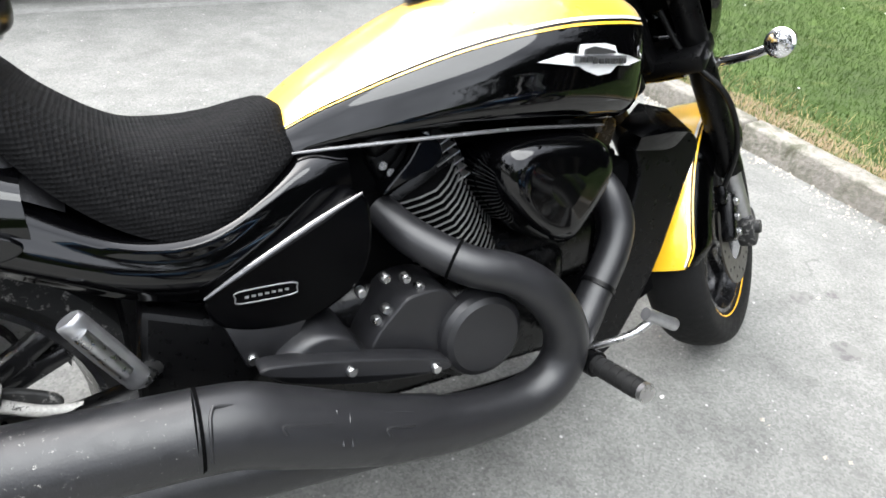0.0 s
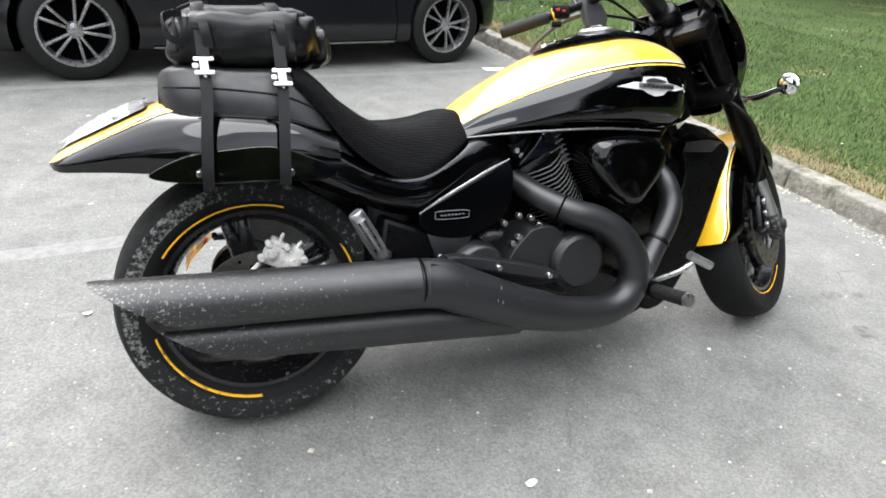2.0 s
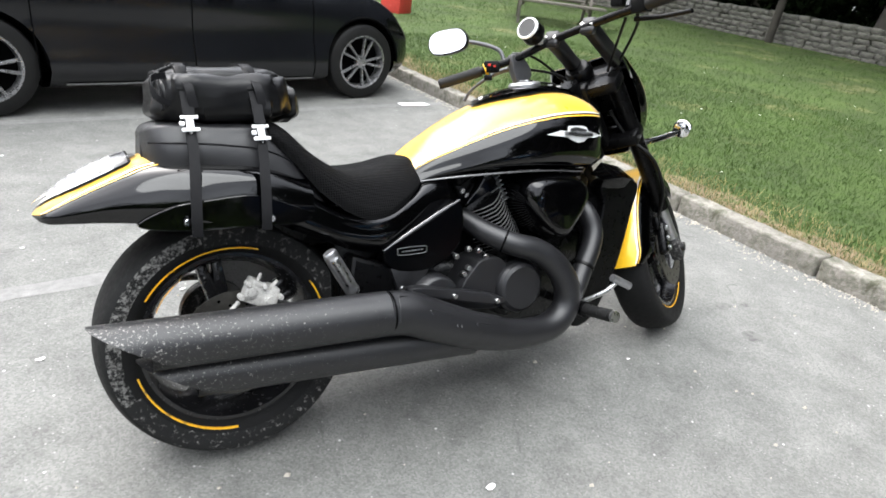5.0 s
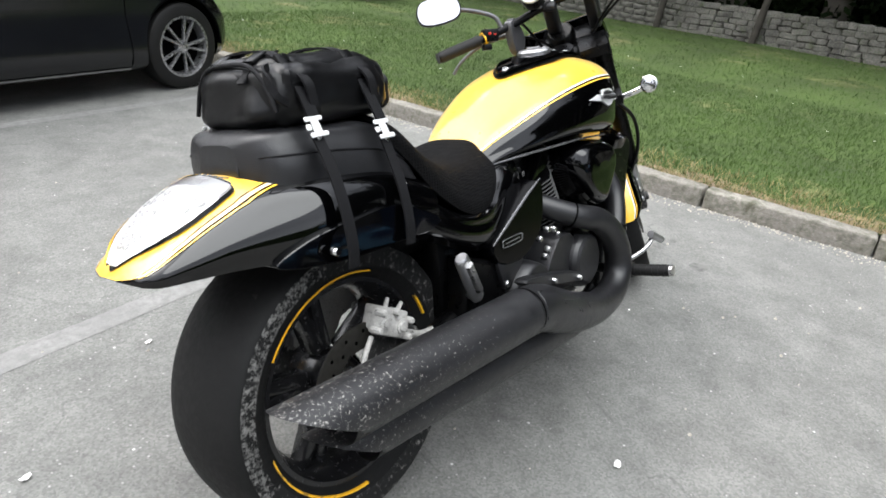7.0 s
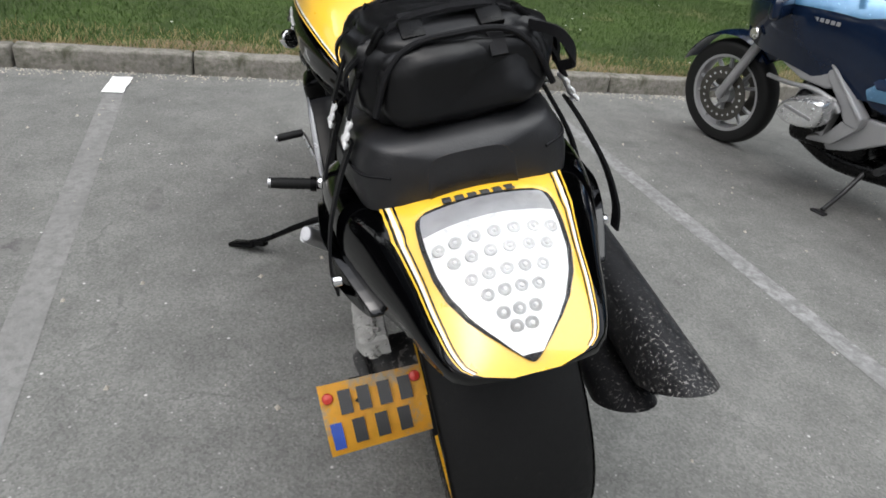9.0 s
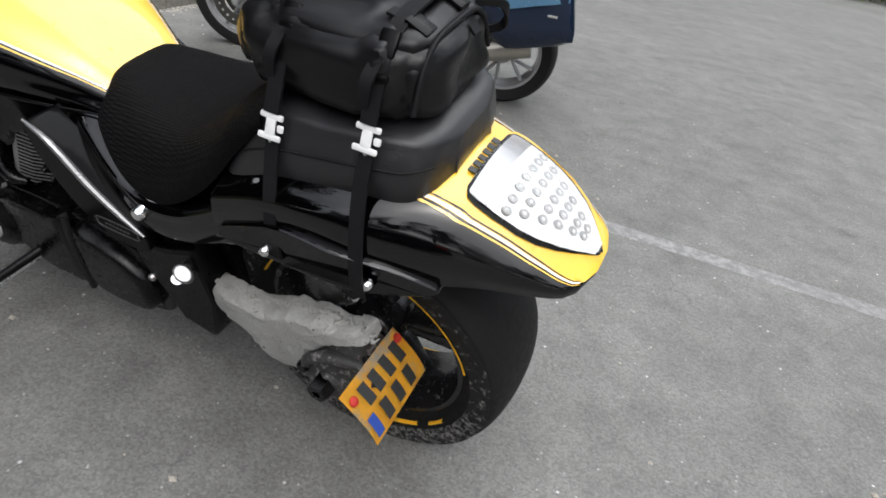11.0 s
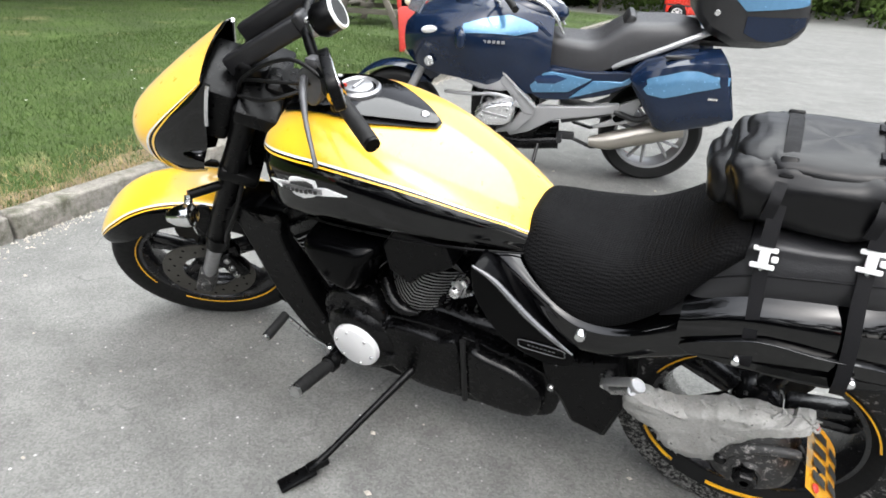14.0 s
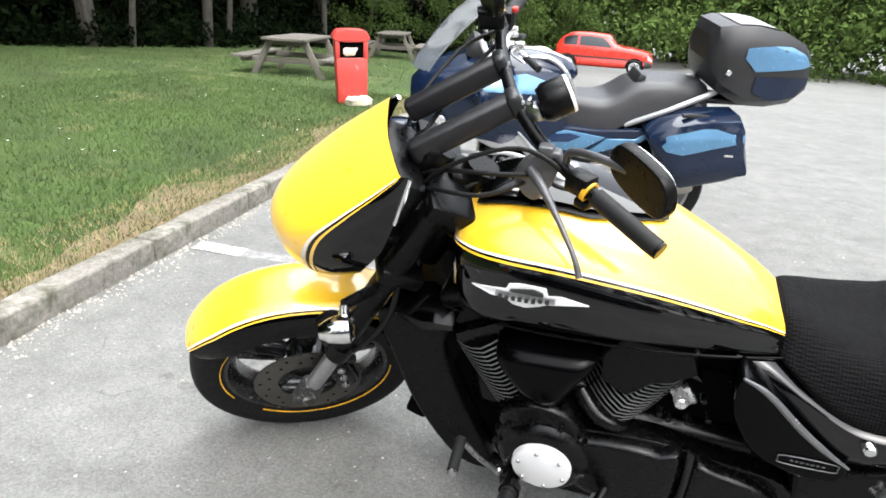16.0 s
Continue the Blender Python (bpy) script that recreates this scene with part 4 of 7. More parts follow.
for x, z in ((.621, .507), (.664, .523), (.725, .494), (.664, .466), (.646, .45), (.70, .515), (.722, .371), (.575, .41)):
    part("bolt", bolt(x, -.225 if z > .44 else -.290, z, .009, .008, -1), STEEL, eng)
part("chrome_plug", moved(lathe([(0, -.19), (.014, -.19), (.017, -.185), (.017, -.13)], 20), at(.616, 0, .529)), CHROME, eng)
# left side cases
part("primary_cover", plate(rounded([(.44, .38), (.50, .425), (.60, .442), (.73, .460), (.80, .462), (.90, .455), (.95, .43), (.93, .25), (.78, .205), (.55, .225), (.45, .27)], 4), .13, .195, .02), CASE, eng, "black primary cover with scuffs")
part("cover_swell", dome(rounded([(.472, .355), (.50, .395), (.548, .424), (.61, .438), (.672, .446), (.680, .36), (.672, .262), (.57, .248), (.485, .270)], 4), .18, .232, .72), CASE, eng)
part("cover_swell", dome(rounded([(.692, .448), (.75, .452), (.82, .456), (.90, .448), (.945, .43), (.94, .30), (.86, .240), (.76, .232), (.692, .258)], 4), .18, .228, .72), CASE, eng)
part("cable_tie", tube([(.682, .218, .47), (.680, .228, .38), (.684, .226, .25)], .008, 8), RUBBER_CLEAN, eng)
part("stator_cover", moved(lathe([(.0, .245), (.085, .245), (.092, .24), (.105, .232), (.115, .215), (.128, .20), (.135, .13)], 48), at(.998, 0, .358)), CASE, eng, "round black stator cover")
part("stator_lobe", dome(rounded([(1.115, .42), (1.09, .50), (1.03, .53), (.96, .515), (.915, .47), (.92, .40)], 4), .12, .222, .7), CASE, eng)
disc = part("stator_cap", moved(lathe([(0, .264), (.061, .264), (.068, .261), (.071, .254), (.071, .235)], 48), at(.998, 0, .358)), CAPWHITE, eng, "brushed silver cap")
for k in range(6):
    a = k * math.pi / 3 + .3
    part("screw", bolt(.998 + .056 * math.cos(a), .265, .358 + .056 * math.sin(a), .005, .003, 1), STEEL, disc)
for k in range(5):
    a = 2.4 - k * .55
    part("bolt", bolt(.998 + .122 * math.cos(a), .225, .358 + .122 * math.sin(a), .007, .01, 1), CASE, eng)
part("cooling_hose", tube([(.935, .15, .535), (.895, .185, .505), (.855, .195, .492), (.825, .185, .485)], [.02, .02, .016, .008], 12), CASE, eng)
part("ignition_lock", merge(moved(lathe([(0, .172), (.012, .172), (.016, .166), (.016, .10)], 20), at(.722, 0, .572)), box(.045, .012, .05, at(.715, .135, .565, 0, 30), .004)), BRIGHTBIT, eng, "silver ignition lock and bracket")
for x, z in ((.66, .545), (.70, .525), (.74, .52), (.68, .60), (.76, .535)):
    part("bolt", bolt(x, .165, z, .008, .012, 1), CASE, eng)
# Dark blocks added so see-through gaps in the engine read as shaded depth.
part("engine_rear_filler", box(.26, .22, .17, at(.665, 0, .545), .03), DARK, eng)
part("engine_front_filler", box(.20, .20, .46, at(1.17, 0, .42), .03), DARK, eng)
part("airbox_side", box(.26, .18, .14, at(.68, 0, .66), .03), DARK, eng)

# radiator and shrouds
bp("radiator", box(.06, .26, .36, at(1.30, 0, .45, 0, -20), .01), DARK, "black radiator")
for s in (-1, 1):
    bp("radiator_shroud", plate(rounded([(1.43, .655), (1.405, .55), (1.345, .36), (1.235, .185), (1.135, .185), (1.215, .40), (1.265, .58), (1.25, .665), (1.33, .69)], 4), s * .10, s * .158, .016), SATIN, "satin black radiator shroud")
    cap = grid([[V(1.225, s * .13, .70), V(1.30, s * .10, .735), V(1.39, s * .095, .715)], [V(1.235, s * .185, .685), V(1.31, s * .195, .690), V(1.415, s * .150, .672)], [V(1.24, s * .17, .655), V(1.31, s * .178, .650), V(1.41, s * .14, .645)]])
    bmesh.ops.solidify(cap, geom=cap.faces[:], thickness=.006)
    bp("shroud_cap", cap, BLACK, "gloss black shroud cap")
bp("lower_rail", merge(tube([(1.19, .12, .20), (1.08, .13, .16), (.80, .14, .17), (.5, .14, .22)], .02), tube([(1.19, -.12, .20), (1.08, -.13, .16), (.80, -.14, .17), (.5, -.14, .22)], .02)), SATIN, "black frame rail")

# pegs, pedals, stand
for s, yi, xo, yo, zo in ((-1, -.30, 1.053, -.438, .305), (1, .29, 1.071, .436, .339)):
    xi, zi = (1.05, .292) if s < 0 else (1.06, .305)
    peg = bp("footpeg", tube([(xi, yi, zi), (xo, yo, zo)], .0185, 14), RUBBER_CLEAN, "black rubber footpeg with a steel end")
    d = (V(xo, yo, zo) - V(xi, yi, zi)).normalized()
    part("peg_end", rod(V(xo, yo, zo), V(xo, yo, zo) + d * .010, .019), STEEL, peg)
    for k in range(6):
        q = V(xi, yi, zi) + d * (.02 + k * .019)
        part("peg_rib", rod(q, q + d * .010, .0200), RUBBER_CLEAN, peg)
    part("peg_bracket", merge(tube([(1.10, s * .15, .27), (1.07, s * .22, .28), (xi, yi, zi)], .017, 10), box(.05, .035, .04, at(1.07, s * .25, .285), .008), rod((xi, yi, zi), V(xi, yi, zi) + d * .02, .026)), SATIN, peg, "black bracket")
pedal = bp("brake_pedal", tube([(1.06, -.27, .30), (1.12, -.33, .345), (1.17, -.345, .385)], .008, 10), STEEL, "steel brake pedal")
part("pedal_pad", tube([(1.135, -.345, .394), (1.205, -.355, .357)], .0125, 12), ALLOY, pedal)
shift = bp("shift_lever", tube([(1.095, .25, .295), (1.14, .275, .36), (1.182, .30, .448)], .007, 10), STEEL, "steel shift lever with a rubber peg")
part("shift_peg", tube([(1.182, .298, .448), (1.178, .385, .447)], .013, 12), RUBBER_CLEAN, shift)
part("peg_end", rod((1.178, .385, .447), (1.178, .393, .447), .0105), STEEL, shift)
part("link", merge(rod((1.10, .25, .30), (1.02, .235, .27), .007), ellipsoid(.014, .014, .014, at(1.10, .25, .30), 10)), STEEL, shift)
stand = bp("side_stand", tube([(.835, .19, .30), (.85, .24, .29), (.90, .36, .25), (.955, .47, .20), (.985, .532, .176)], [.014, .012, .010, .009, .010], 12), SATIN, "black side stand")
part("stand_foot", moved(merge(box(.10, .05, .012, at(.03, 0, 0), .005), box(.06, .03, .02, at(-.03, 0, .008), .006)), Matrix.Translation(V(.995, .548, .168)) @ at(0, 0, 0, LEAN_BIKE, 0, 58)), SATIN, stand)
part("stand_spring", tube([(.86, .22, .27), (.90, .33, .235)], .008, 8), STEEL, stand)
for s in (-1, 1):
    top, low = (V(.222, -.255, .572), V(.283, -.245, .462)) if s < 0 else (V(.247, .282, .578), V(.312, .235, .497))
    peg = bp("pillion_peg", tube([top + (top - low) * .04, top, top.lerp(low, .5), low, low + (low - top) * .05], [.006, .015, .016, .015, .007], 12, flat=1.3), ALLOY, "folded bare alloy pillion peg")
    part("peg_pad", tube([top + (low - top) * .12 + V(0, s * .014, 0), top + (low - top) * .8 + V(0, s * .014, 0)], .011, 10), STEEL, peg)
    part("peg_bracket", merge(tube([low, low + V(.03, -s * .05, -.01)], .014, 10), bolt(low.x + .01, low.y, low.z, .01, .01, s)), STEEL, peg)

# swingarm, shaft drive, brake, number plate
crust = [(.291, .410), (.285, .452), (.245, .456), (.21, .452), (.152, .459), (.105, .484), (.078, .497), (.042, .502), (.008, .514), (-.03, .508), (-.075, .530), (-.094, .507), (-.045, .480), (-.005, .445), (.042, .388), (.050, .338), (.084, .308), (.156, .298), (.188, .325), (.214, .362), (.25, .375)]
sw = bp("swingarm", rough_up(dome([(x + .006 * noise.noise((x * 90, z * 90, 0)), z + .006 * noise.noise((x * 90, z * 90, 7))) for x, z in rounded(crust, 7)], .165, .222, .66)), MUDDY, "swingarm and shaft drive caked in dry mud")
part("swingarm_right", tube([(.42, -.16, .40), (.2, -.165, .37), (0, -.16, .335)], [.034, .030, .028], 14), SATIN, sw)
part("drive_housing", moved(lathe([(0, .235), (.028, .235), (.034, .225), (.06, .222), (.088, .20), (.098, .16), (.098, .12)], 32), at(-.005, 0, .343)), DARKMUD, sw)
part("axle_nut", merge(moved(lathe([(.010, .262), (.022, .262), (.026, .256), (.026, .22)], 6), at(0, 0, .348)), bolt(.055, .226, .36, .014, .008, 1)), CASE, sw)
part("housing_arm", tube([(.05, .215, .345), (.045, .222, .385), (.005, .226, .425), (-.04, .222, .438), (-.085, .215, .44)], [.010, .012, .013, .012, .010], 12), DARKMUD, sw)
crumbs = []
mg = np.random.default_rng(41)
for k in range(110):
    f = k / 110 * len(crust)
    a, b = crust[int(f)], crust[(int(f) + 1) % len(crust)]
    x, z = (a[i] + (b[i] - a[i]) * (f % 1) for i in (0, 1))
    dx, dz = (x - .12) * .3 + mg.normal(0, .3), (z - .41) + mg.normal(0, .05) - .03
    n = math.hypot(dx, dz)
    L = .007 + .016 * mg.random() ** 2
    crumbs.append(tube([(x - dx / n * .006, .185, z - dz / n * .006), (x + dx / n * L * .5, .19 + mg.normal(0, .006), z + dz / n * L * .5), (x + dx / n * L, .188, z + dz / n * L)], [.005, .0035, .001], 5))
tagged(part("dried_mud", merge(*crumbs), MUDDY, sw, "crumbs of dry mud along the edges"), kind="stuff")
part("plate_bracket", rod((-.08, .20, .45), (-.12, .24, .43), .008), SATIN, sw)
bdisc = bp("brake_disc", moved(lathe([(.085, -.128), (.142, -.128), (.142, -.133), (.085, -.133)], 48, closed=True), at(0, 0, .335)), DISC, "steel rear brake disc")
for k in range(30):
    a = k * 2 * math.pi / 30
    rr = .125 if k % 2 else .105
    part("disc_hole", moved(lathe([(0, -.1336), (.0045, -.1336)], 8), at(rr * math.cos(a), 0, .335 + rr * math.sin(a))), DARK, bdisc)
for k in range(7):
    a = k * 2 * math.pi / 7
    part("disc_carrier", rod((.05 * math.cos(a), -.125, .335 + .05 * math.sin(a)), (.09 * math.cos(a + .2), -.128, .335 + .09 * math.sin(a + .2)), .009), SATIN, bdisc)
CM = at(.058, -.155, .463, 0, 28)
cal = bp("brake_caliper", moved(merge(box(.094, .034, .052, at(0, -.012, 0), .009, 2), box(.074, .03, .044, at(.004, .024, .004), .008, 2), box(.030, .062, .020, at(-.022, .004, .026), .005), box(.026, .062, .020, at(.028, .004, .026), .005)), CM), CALIPER, "rear brake caliper grey with dried mud")
for x, z, r in ((-.030, .004, .017), (.026, .002, .017)):
    part("piston_cap", moved(lathe([(0, -.036), (r * .6, -.036), (r * .7, -.033), (r, -.032), (r, -.02)], 16), CM @ at(x, 0, z)), CALIPER, cal)
for x, z in ((-.046, .022), (.046, .018), (-.004, .030), (.050, -.018), (-.048, -.016)):
    part("bolt", moved(merge(lathe([(0, -.040), (.006, -.040), (.008, -.036), (.008, -.012)], 8)), CM @ at(x, 0, z)), CALIPER, cal)
part("bleed_nipple", moved(tube([(-.02, -.01, .03), (-.022, -.012, .056)], [.006, .004], 8), CM), CALIPER, cal)
part("bleed_nipple", moved(tube([(.02, -.01, .03), (.026, -.012, .054)], [.006, .004], 8), CM), CALIPER, cal)
part("brake_hose", tube([(.005, -.165, .455), (-.03, -.175, .425), (-.045, -.178, .385), (-.046, -.175, .34)], .006, 8), CALIPER, cal, "hose grey with mud")
part("caliper_bracket", plate(rounded([(.0, .35), (.02, .43), (.10, .44), (.17, .41), (.165, .385), (.08, .39), (.05, .34)], 3), -.135, -.147, .004), DARKMUD, cal)
part("torque_arm", tube([(.105, -.165, .425), (.165, -.165, .397), (.26, -.165, .385)], [.010, .009, .012], 10), CALIPER, cal)

# ---- front end (turned to the left with the steering) ----
fork = bp("front_fork", merge(*[box(.11, .30, .045, at(x, 0, z, 0, -31), .012) for x, z in ((1.43, .80), (1.31, .985))],
                              box(.07, .10, .26, at(1.33, 0, .89, 0, -31), .02)), SATIN, "black upside-down fork", steer=True)
for s in (-1, 1):
    part("fork_tube", moved(tube([(1.62, s * .118, .52), (1.33, s * .118, 1.005)], .031, 18), ST), SATIN, fork, "thick black fork tube")
for s in (-1, 1):
    part("slider", moved(tube([(1.735, s * .118, .335), (1.60, s * .118, .56)], .0235, 16), WST), ALLOY, fork, "bare metal fork slider")
    part("fork_collar", moved(tube([(1.628, s * .118, .508), (1.602, s * .118, .552)], .034, 18), WST), SATIN, fork)
    part("axle_lug", moved(merge(box(.06, .05, .11, at(1.737, s * .118, .335, 0, -31), .014), rod((1.735, s * .14, .333), (1.735, s * .155, .333), .018)), WST), DARKMUD, fork, "dark axle clamp with mud specks")
    d = part("front_disc", moved(lathe([(.085, s * .086), (.15, s * .086), (.15, s * .091), (.085, s * .091)], 48, closed=True), WST @ Matrix.Translation(AXLE_F)), DISC, fork, "drilled front brake disc")
    for k in range(24):
        a = k * math.pi / 12
        rr = .132 if k % 2 else .112
        part("disc_hole", moved(lathe([(0, s * .0918), (.005, s * .0918)], 8), WST @ Matrix.Translation(AXLE_F + V(rr * math.cos(a), 0, rr * math.sin(a)))), DARK, d)
    c = part("front_caliper", moved(merge(box(.065, .05, .13, at(1.632, s * .098, .385, 0, 12), .016, 3), box(.03, .03, .05, at(1.60, s * .098, .45), .008)), WST), CASE, fork, "black brake caliper")
    for z in (.345, .385, .425):
        part("caliper_bolt", moved(bolt(1.63, s * .125, z, .011, .006, s), WST), STEEL, c)
    part("brake_hose", moved(tube([(1.61, s * .10, .46), (1.55, s * .16, .58), (1.47, s * .165, .70), (1.42, s * .10, .80), (1.38, s * .07, .90)], .007, 10), ST), HOSE, fork, "black rubber brake hose")

# front fender
def arch(t0, t1, v0, v1, off=0.0, n=40, m=16):
    P = []
    for i in range(n + 1):
        t = t0 + (t1 - t0) * i / n
        r = .350 + .03 * max(0, (t - 100) / 90) ** 1.3
        f = min(1, max(0, (t - 36) / 22)) ** .5 * min(1, max(0.0, (183 - t) / 8)) ** .4
        row = []
        for j in range(m + 1):
            v = v0 + (v1 - v0) * j / m
            y = .106 * math.sin(v * math.pi / 2) ** 1 * (0.55 + .45 * f)
            dr = -.085 * (abs(v) ** 2.6) * (.35 + .65 * f)
            a = radians(t)
            q = r + dr + off
            row.append(AXLE_F + V(q * math.cos(a), y + (off if v > 0 else -off) * abs(v), q * math.sin(a)))
        P.append(row)
    return grid(P)


ff = arch(38, 182, -1, 1)
bmesh.ops.solidify(ff, geom=ff.faces[:], thickness=.003)
ffen = bp("front_fender", moved(ff, WST), BLACK, "gloss black front fender with a yellow centre")
part("fender_panel", moved(arch(38.2, 181.8, -.52, .52, .0018), WST), YELLOW, ffen, "pearl yellow centre band")
for s in (-1, 1):
    part("pinstripe", moved(arch(38.5, 181, s * .47, s * .51, .0026, m=2), WST), SILVER_LINE, ffen)
    part("pinstripe", moved(arch(38.5, 181, s * .55, s * .58, .0018, m=2), WST), YELLOW, ffen)
    part("fender_bracket", moved(plate(rounded([(1.60, .66), (1.66, .64), (1.66, .54), (1.60, .53)], 3), s * .085, s * .10, .005), WST), SATIN, ffen)

# headlamp cowl: stations by height
CZ = [.752, .80, .86, .92, .97, 1.02, 1.06, 1.105]
cowl = shell(CZ,
             [0] * 8, [1.61, 1.657, 1.692, 1.70, 1.677, 1.60, 1.52, 1.415],
             [.025, .062, .085, .10, .108, .114, .116, .112], [1.60, 1.637, 1.660, 1.660, 1.633, 1.562, 1.492, 1.405],
             [.042, .098, .130, .146, .150, .150, .145, .132], [1.585, 1.592, 1.588, 1.572, 1.548, 1.50, 1.452, 1.395],
             [.045, .105, .138, .152, .154, .152, .146, .132], [1.56, 1.53, 1.50, 1.462, 1.44, 1.42, 1.405, 1.385])
SWAP = Matrix(((0, 0, 1, 0), (0, 1, 0, 0), (1, 0, 0, 0), (0, 0, 0, 1)))
cw = bp("headlamp_cowl", moved(patch(cowl, .753, 1.104, -1, 1, 30, 36, thick=.003), SWAP), BLACK, "black and yellow headlamp cowl", steer=True)
part("cowl_panel", moved(patch(cowl, .753, 1.104, -.50, .50, 30, 24, off=.0018), ST @ SWAP), YELLOW, cw, "pearl yellow cowl front")
for s in (-1, 1):
    part("pinstripe", moved(patch(cowl, .757, 1.10, s * .47, s * .495, 30, 2, off=.0026), ST @ SWAP), SILVER_LINE, cw)
    part("pinstripe", moved(patch(cowl, .757, 1.10, s * .53, s * .555, 30, 2, off=.0018), ST @ SWAP), YELLOW, cw)
    part("cowl_edge", moved(tube([V(spline(CZ, [1.56, 1.53, 1.50, 1.462, 1.44, 1.42, 1.405, 1.385], z) - .002, s * spline(CZ, [.045, .105, .138, .152, .154, .152, .146, .132], z), z) for z in (1.0, 1.04, 1.08, 1.10)], .006, 8), ST), CHROME, cw, "bright cowl edge")
part("cowl_inner", moved(box(.10, .22, .16, at(1.43, 0, .99, 0, -31), .02), ST), SATIN, cw)
meter = bp("speedometer", moved(lathe([(0, .03), (.04, .03), (.046, .024), (.05, 0), (.044, -.03), (0, -.035)], 32, "z"), Matrix.Translation(V(1.33, 0, 1.05)) @ at(0, 0, 0, 0, -48)), SATIN, "round gauge behind the cowl", steer=True)

# turn signals on chrome stalks
TURN = ST.to_3x3().to_4x4()
for c, line in ((V(1.464, .277, .697), [(1.464, .268, .705), (1.468, .245, .742)]), (V(1.675, -.135, .842), [(1.672, -.128, .835), (1.652, -.065, .808), (1.63, -.005, .79)])):
    sg = bp("turn_signal", moved(lathe([(0, .055), (.016, .05), (.028, .028), (.0335, 0), (.033, -.018), (.028, -.022), (0, -.024)], 28, "x"), Matrix.Translation(c) @ TURN), CHROME, "chrome bullet turn signal")
    part("stalk", tube(line, .0115, 12), CHROME, sg)
    end = V(*line[-1])
    part("stalk_bracket", tube([end, ST @ V(1.475, .118 if c.y > 0 else -.118, .765)], .013, 10), SATIN, sg)
    part("lens", moved(lathe([(0, -.034), (.018, -.031), (.027, -.023), (.0, -.0225)], 24, "x"), Matrix.Translation(c) @ TURN), CLEAR, sg)

# handlebar with risers, grips, levers, mirrors and dial
BAR = [(.846, .241, 1.010), (.964, .164, 1.052), (1.075, .085, 1.10), (1.150, .005, 1.150), (1.195, -.09, 1.182), (1.232, -.20, 1.212), (1.243, -.32, 1.232), (1.236, -.45, 1.248)]
hb = bp("handlebar", tube(BAR, .0135, 14, 5), SATIN, "black handlebar turned to the left")
for a, b in (((1.352, .085, 1.052), (1.150, .008, 1.155)), ((1.405, -.045, 1.085), (1.205, -.11, 1.190))):
    d = V(*b) - V(*a)
    RM = Matrix.Translation((V(*a) + V(*b)) / 2) @ d.to_track_quat('X', 'Z').to_matrix().to_4x4()
    part("riser", moved(merge(box(d.length, .044, .050, None, .011, 3), box(.030, .056, .058, at(d.length / 2 - .004, 0, 0), .012, 3)), RM), MATT, hb, "flat-sided matt black bar riser")
    for q in (-1, 1):
        part("clamp_bolt", moved(rod((d.length / 2 + .008, q * .017, 0), (d.length / 2 + .015, q * .017, 0), .006, 8), RM), STEEL, hb)
line = smooth_line(BAR, 5)
gl = part("grip", tube([V(*BAR[0]), V(*BAR[0]) * .5 + V(*BAR[1]) * .5, V(*BAR[1])], .0185, 16), RUBBER_CLEAN, hb, "black rubber grip")
part("bar_end", rod(V(*BAR[0]), V(*BAR[0]) + (V(*BAR[0]) - V(*BAR[1])).normalized() * .008, .0175), SATIN, gl)
gr = part("grip", tube([V(*BAR[-2]), V(*BAR[-1])], .0185, 16), RUBBER_CLEAN, hb, "black rubber grip")
part("bar_end", rod(V(*BAR[-1]), V(*BAR[-1]) + (V(*BAR[-1]) - V(*BAR[-2])).normalized() * .008, .0175), SATIN, gr)
part("switch_housing", merge(box(.055, .04, .042, at(.995, .143, 1.066, 0, 0, -35), .008), box(.03, .03, .02, at(.985, .15, 1.03, 0, 0, -35), .005)), SATIN, hb, "black switch block")
part("switch_button", merge(box(.012, .006, .008, at(.975, .128, 1.072), .002), box(.01, .006, .006, at(.99, .118, 1.068), .002)), RED, hb)
part("choke_ring", tube([(.975, .158, 1.056), (.983, .153, 1.059)], .0215, 16), TAPE, hb, "brass coloured collar")
part("switch_housing", merge(box(.04, .06, .045, at(1.243, -.30, 1.232), .008)), SATIN, hb, "black switch block")
part("kill_switch", box(.014, .02, .012, at(1.222, -.30, 1.255), .003), RED, hb, "red kill switch")
lv = part("clutch_lever", tube([(1.095, .115, 1.065), (1.06, .17, 1.055), (1.02, .225, 1.025), (.985, .265, .985), (.969, .283, .951)], [.011, .009, .006, .005, .0065], 10, 5), PERCHGREY, hb, "long grey clutch lever")
part("lever_perch", merge(plate(rounded([(1.04, 1.105), (1.10, 1.09), (1.13, 1.04), (1.09, .995), (1.055, 1.03)], 3), .085, .115, .006), box(.03, .03, .03, at(1.07, .10, 1.10), .006)), PERCHGREY, hb, "grey cast lever perch")
lr = part("brake_lever", tube([(1.275, -.245, 1.20), (1.31, -.33, 1.20), (1.315, -.43, 1.205)], [.009, .007, .007], 10), SATIN, hb, "black brake lever")
part("reservoir", merge(box(.06, .045, .035, at(1.255, -.20, 1.255, 0, 0, 15), .008), box(.064, .049, .008, at(1.255, -.20, 1.276, 0, 0, 15), .003)), SATIN, hb, "black brake fluid reservoir")


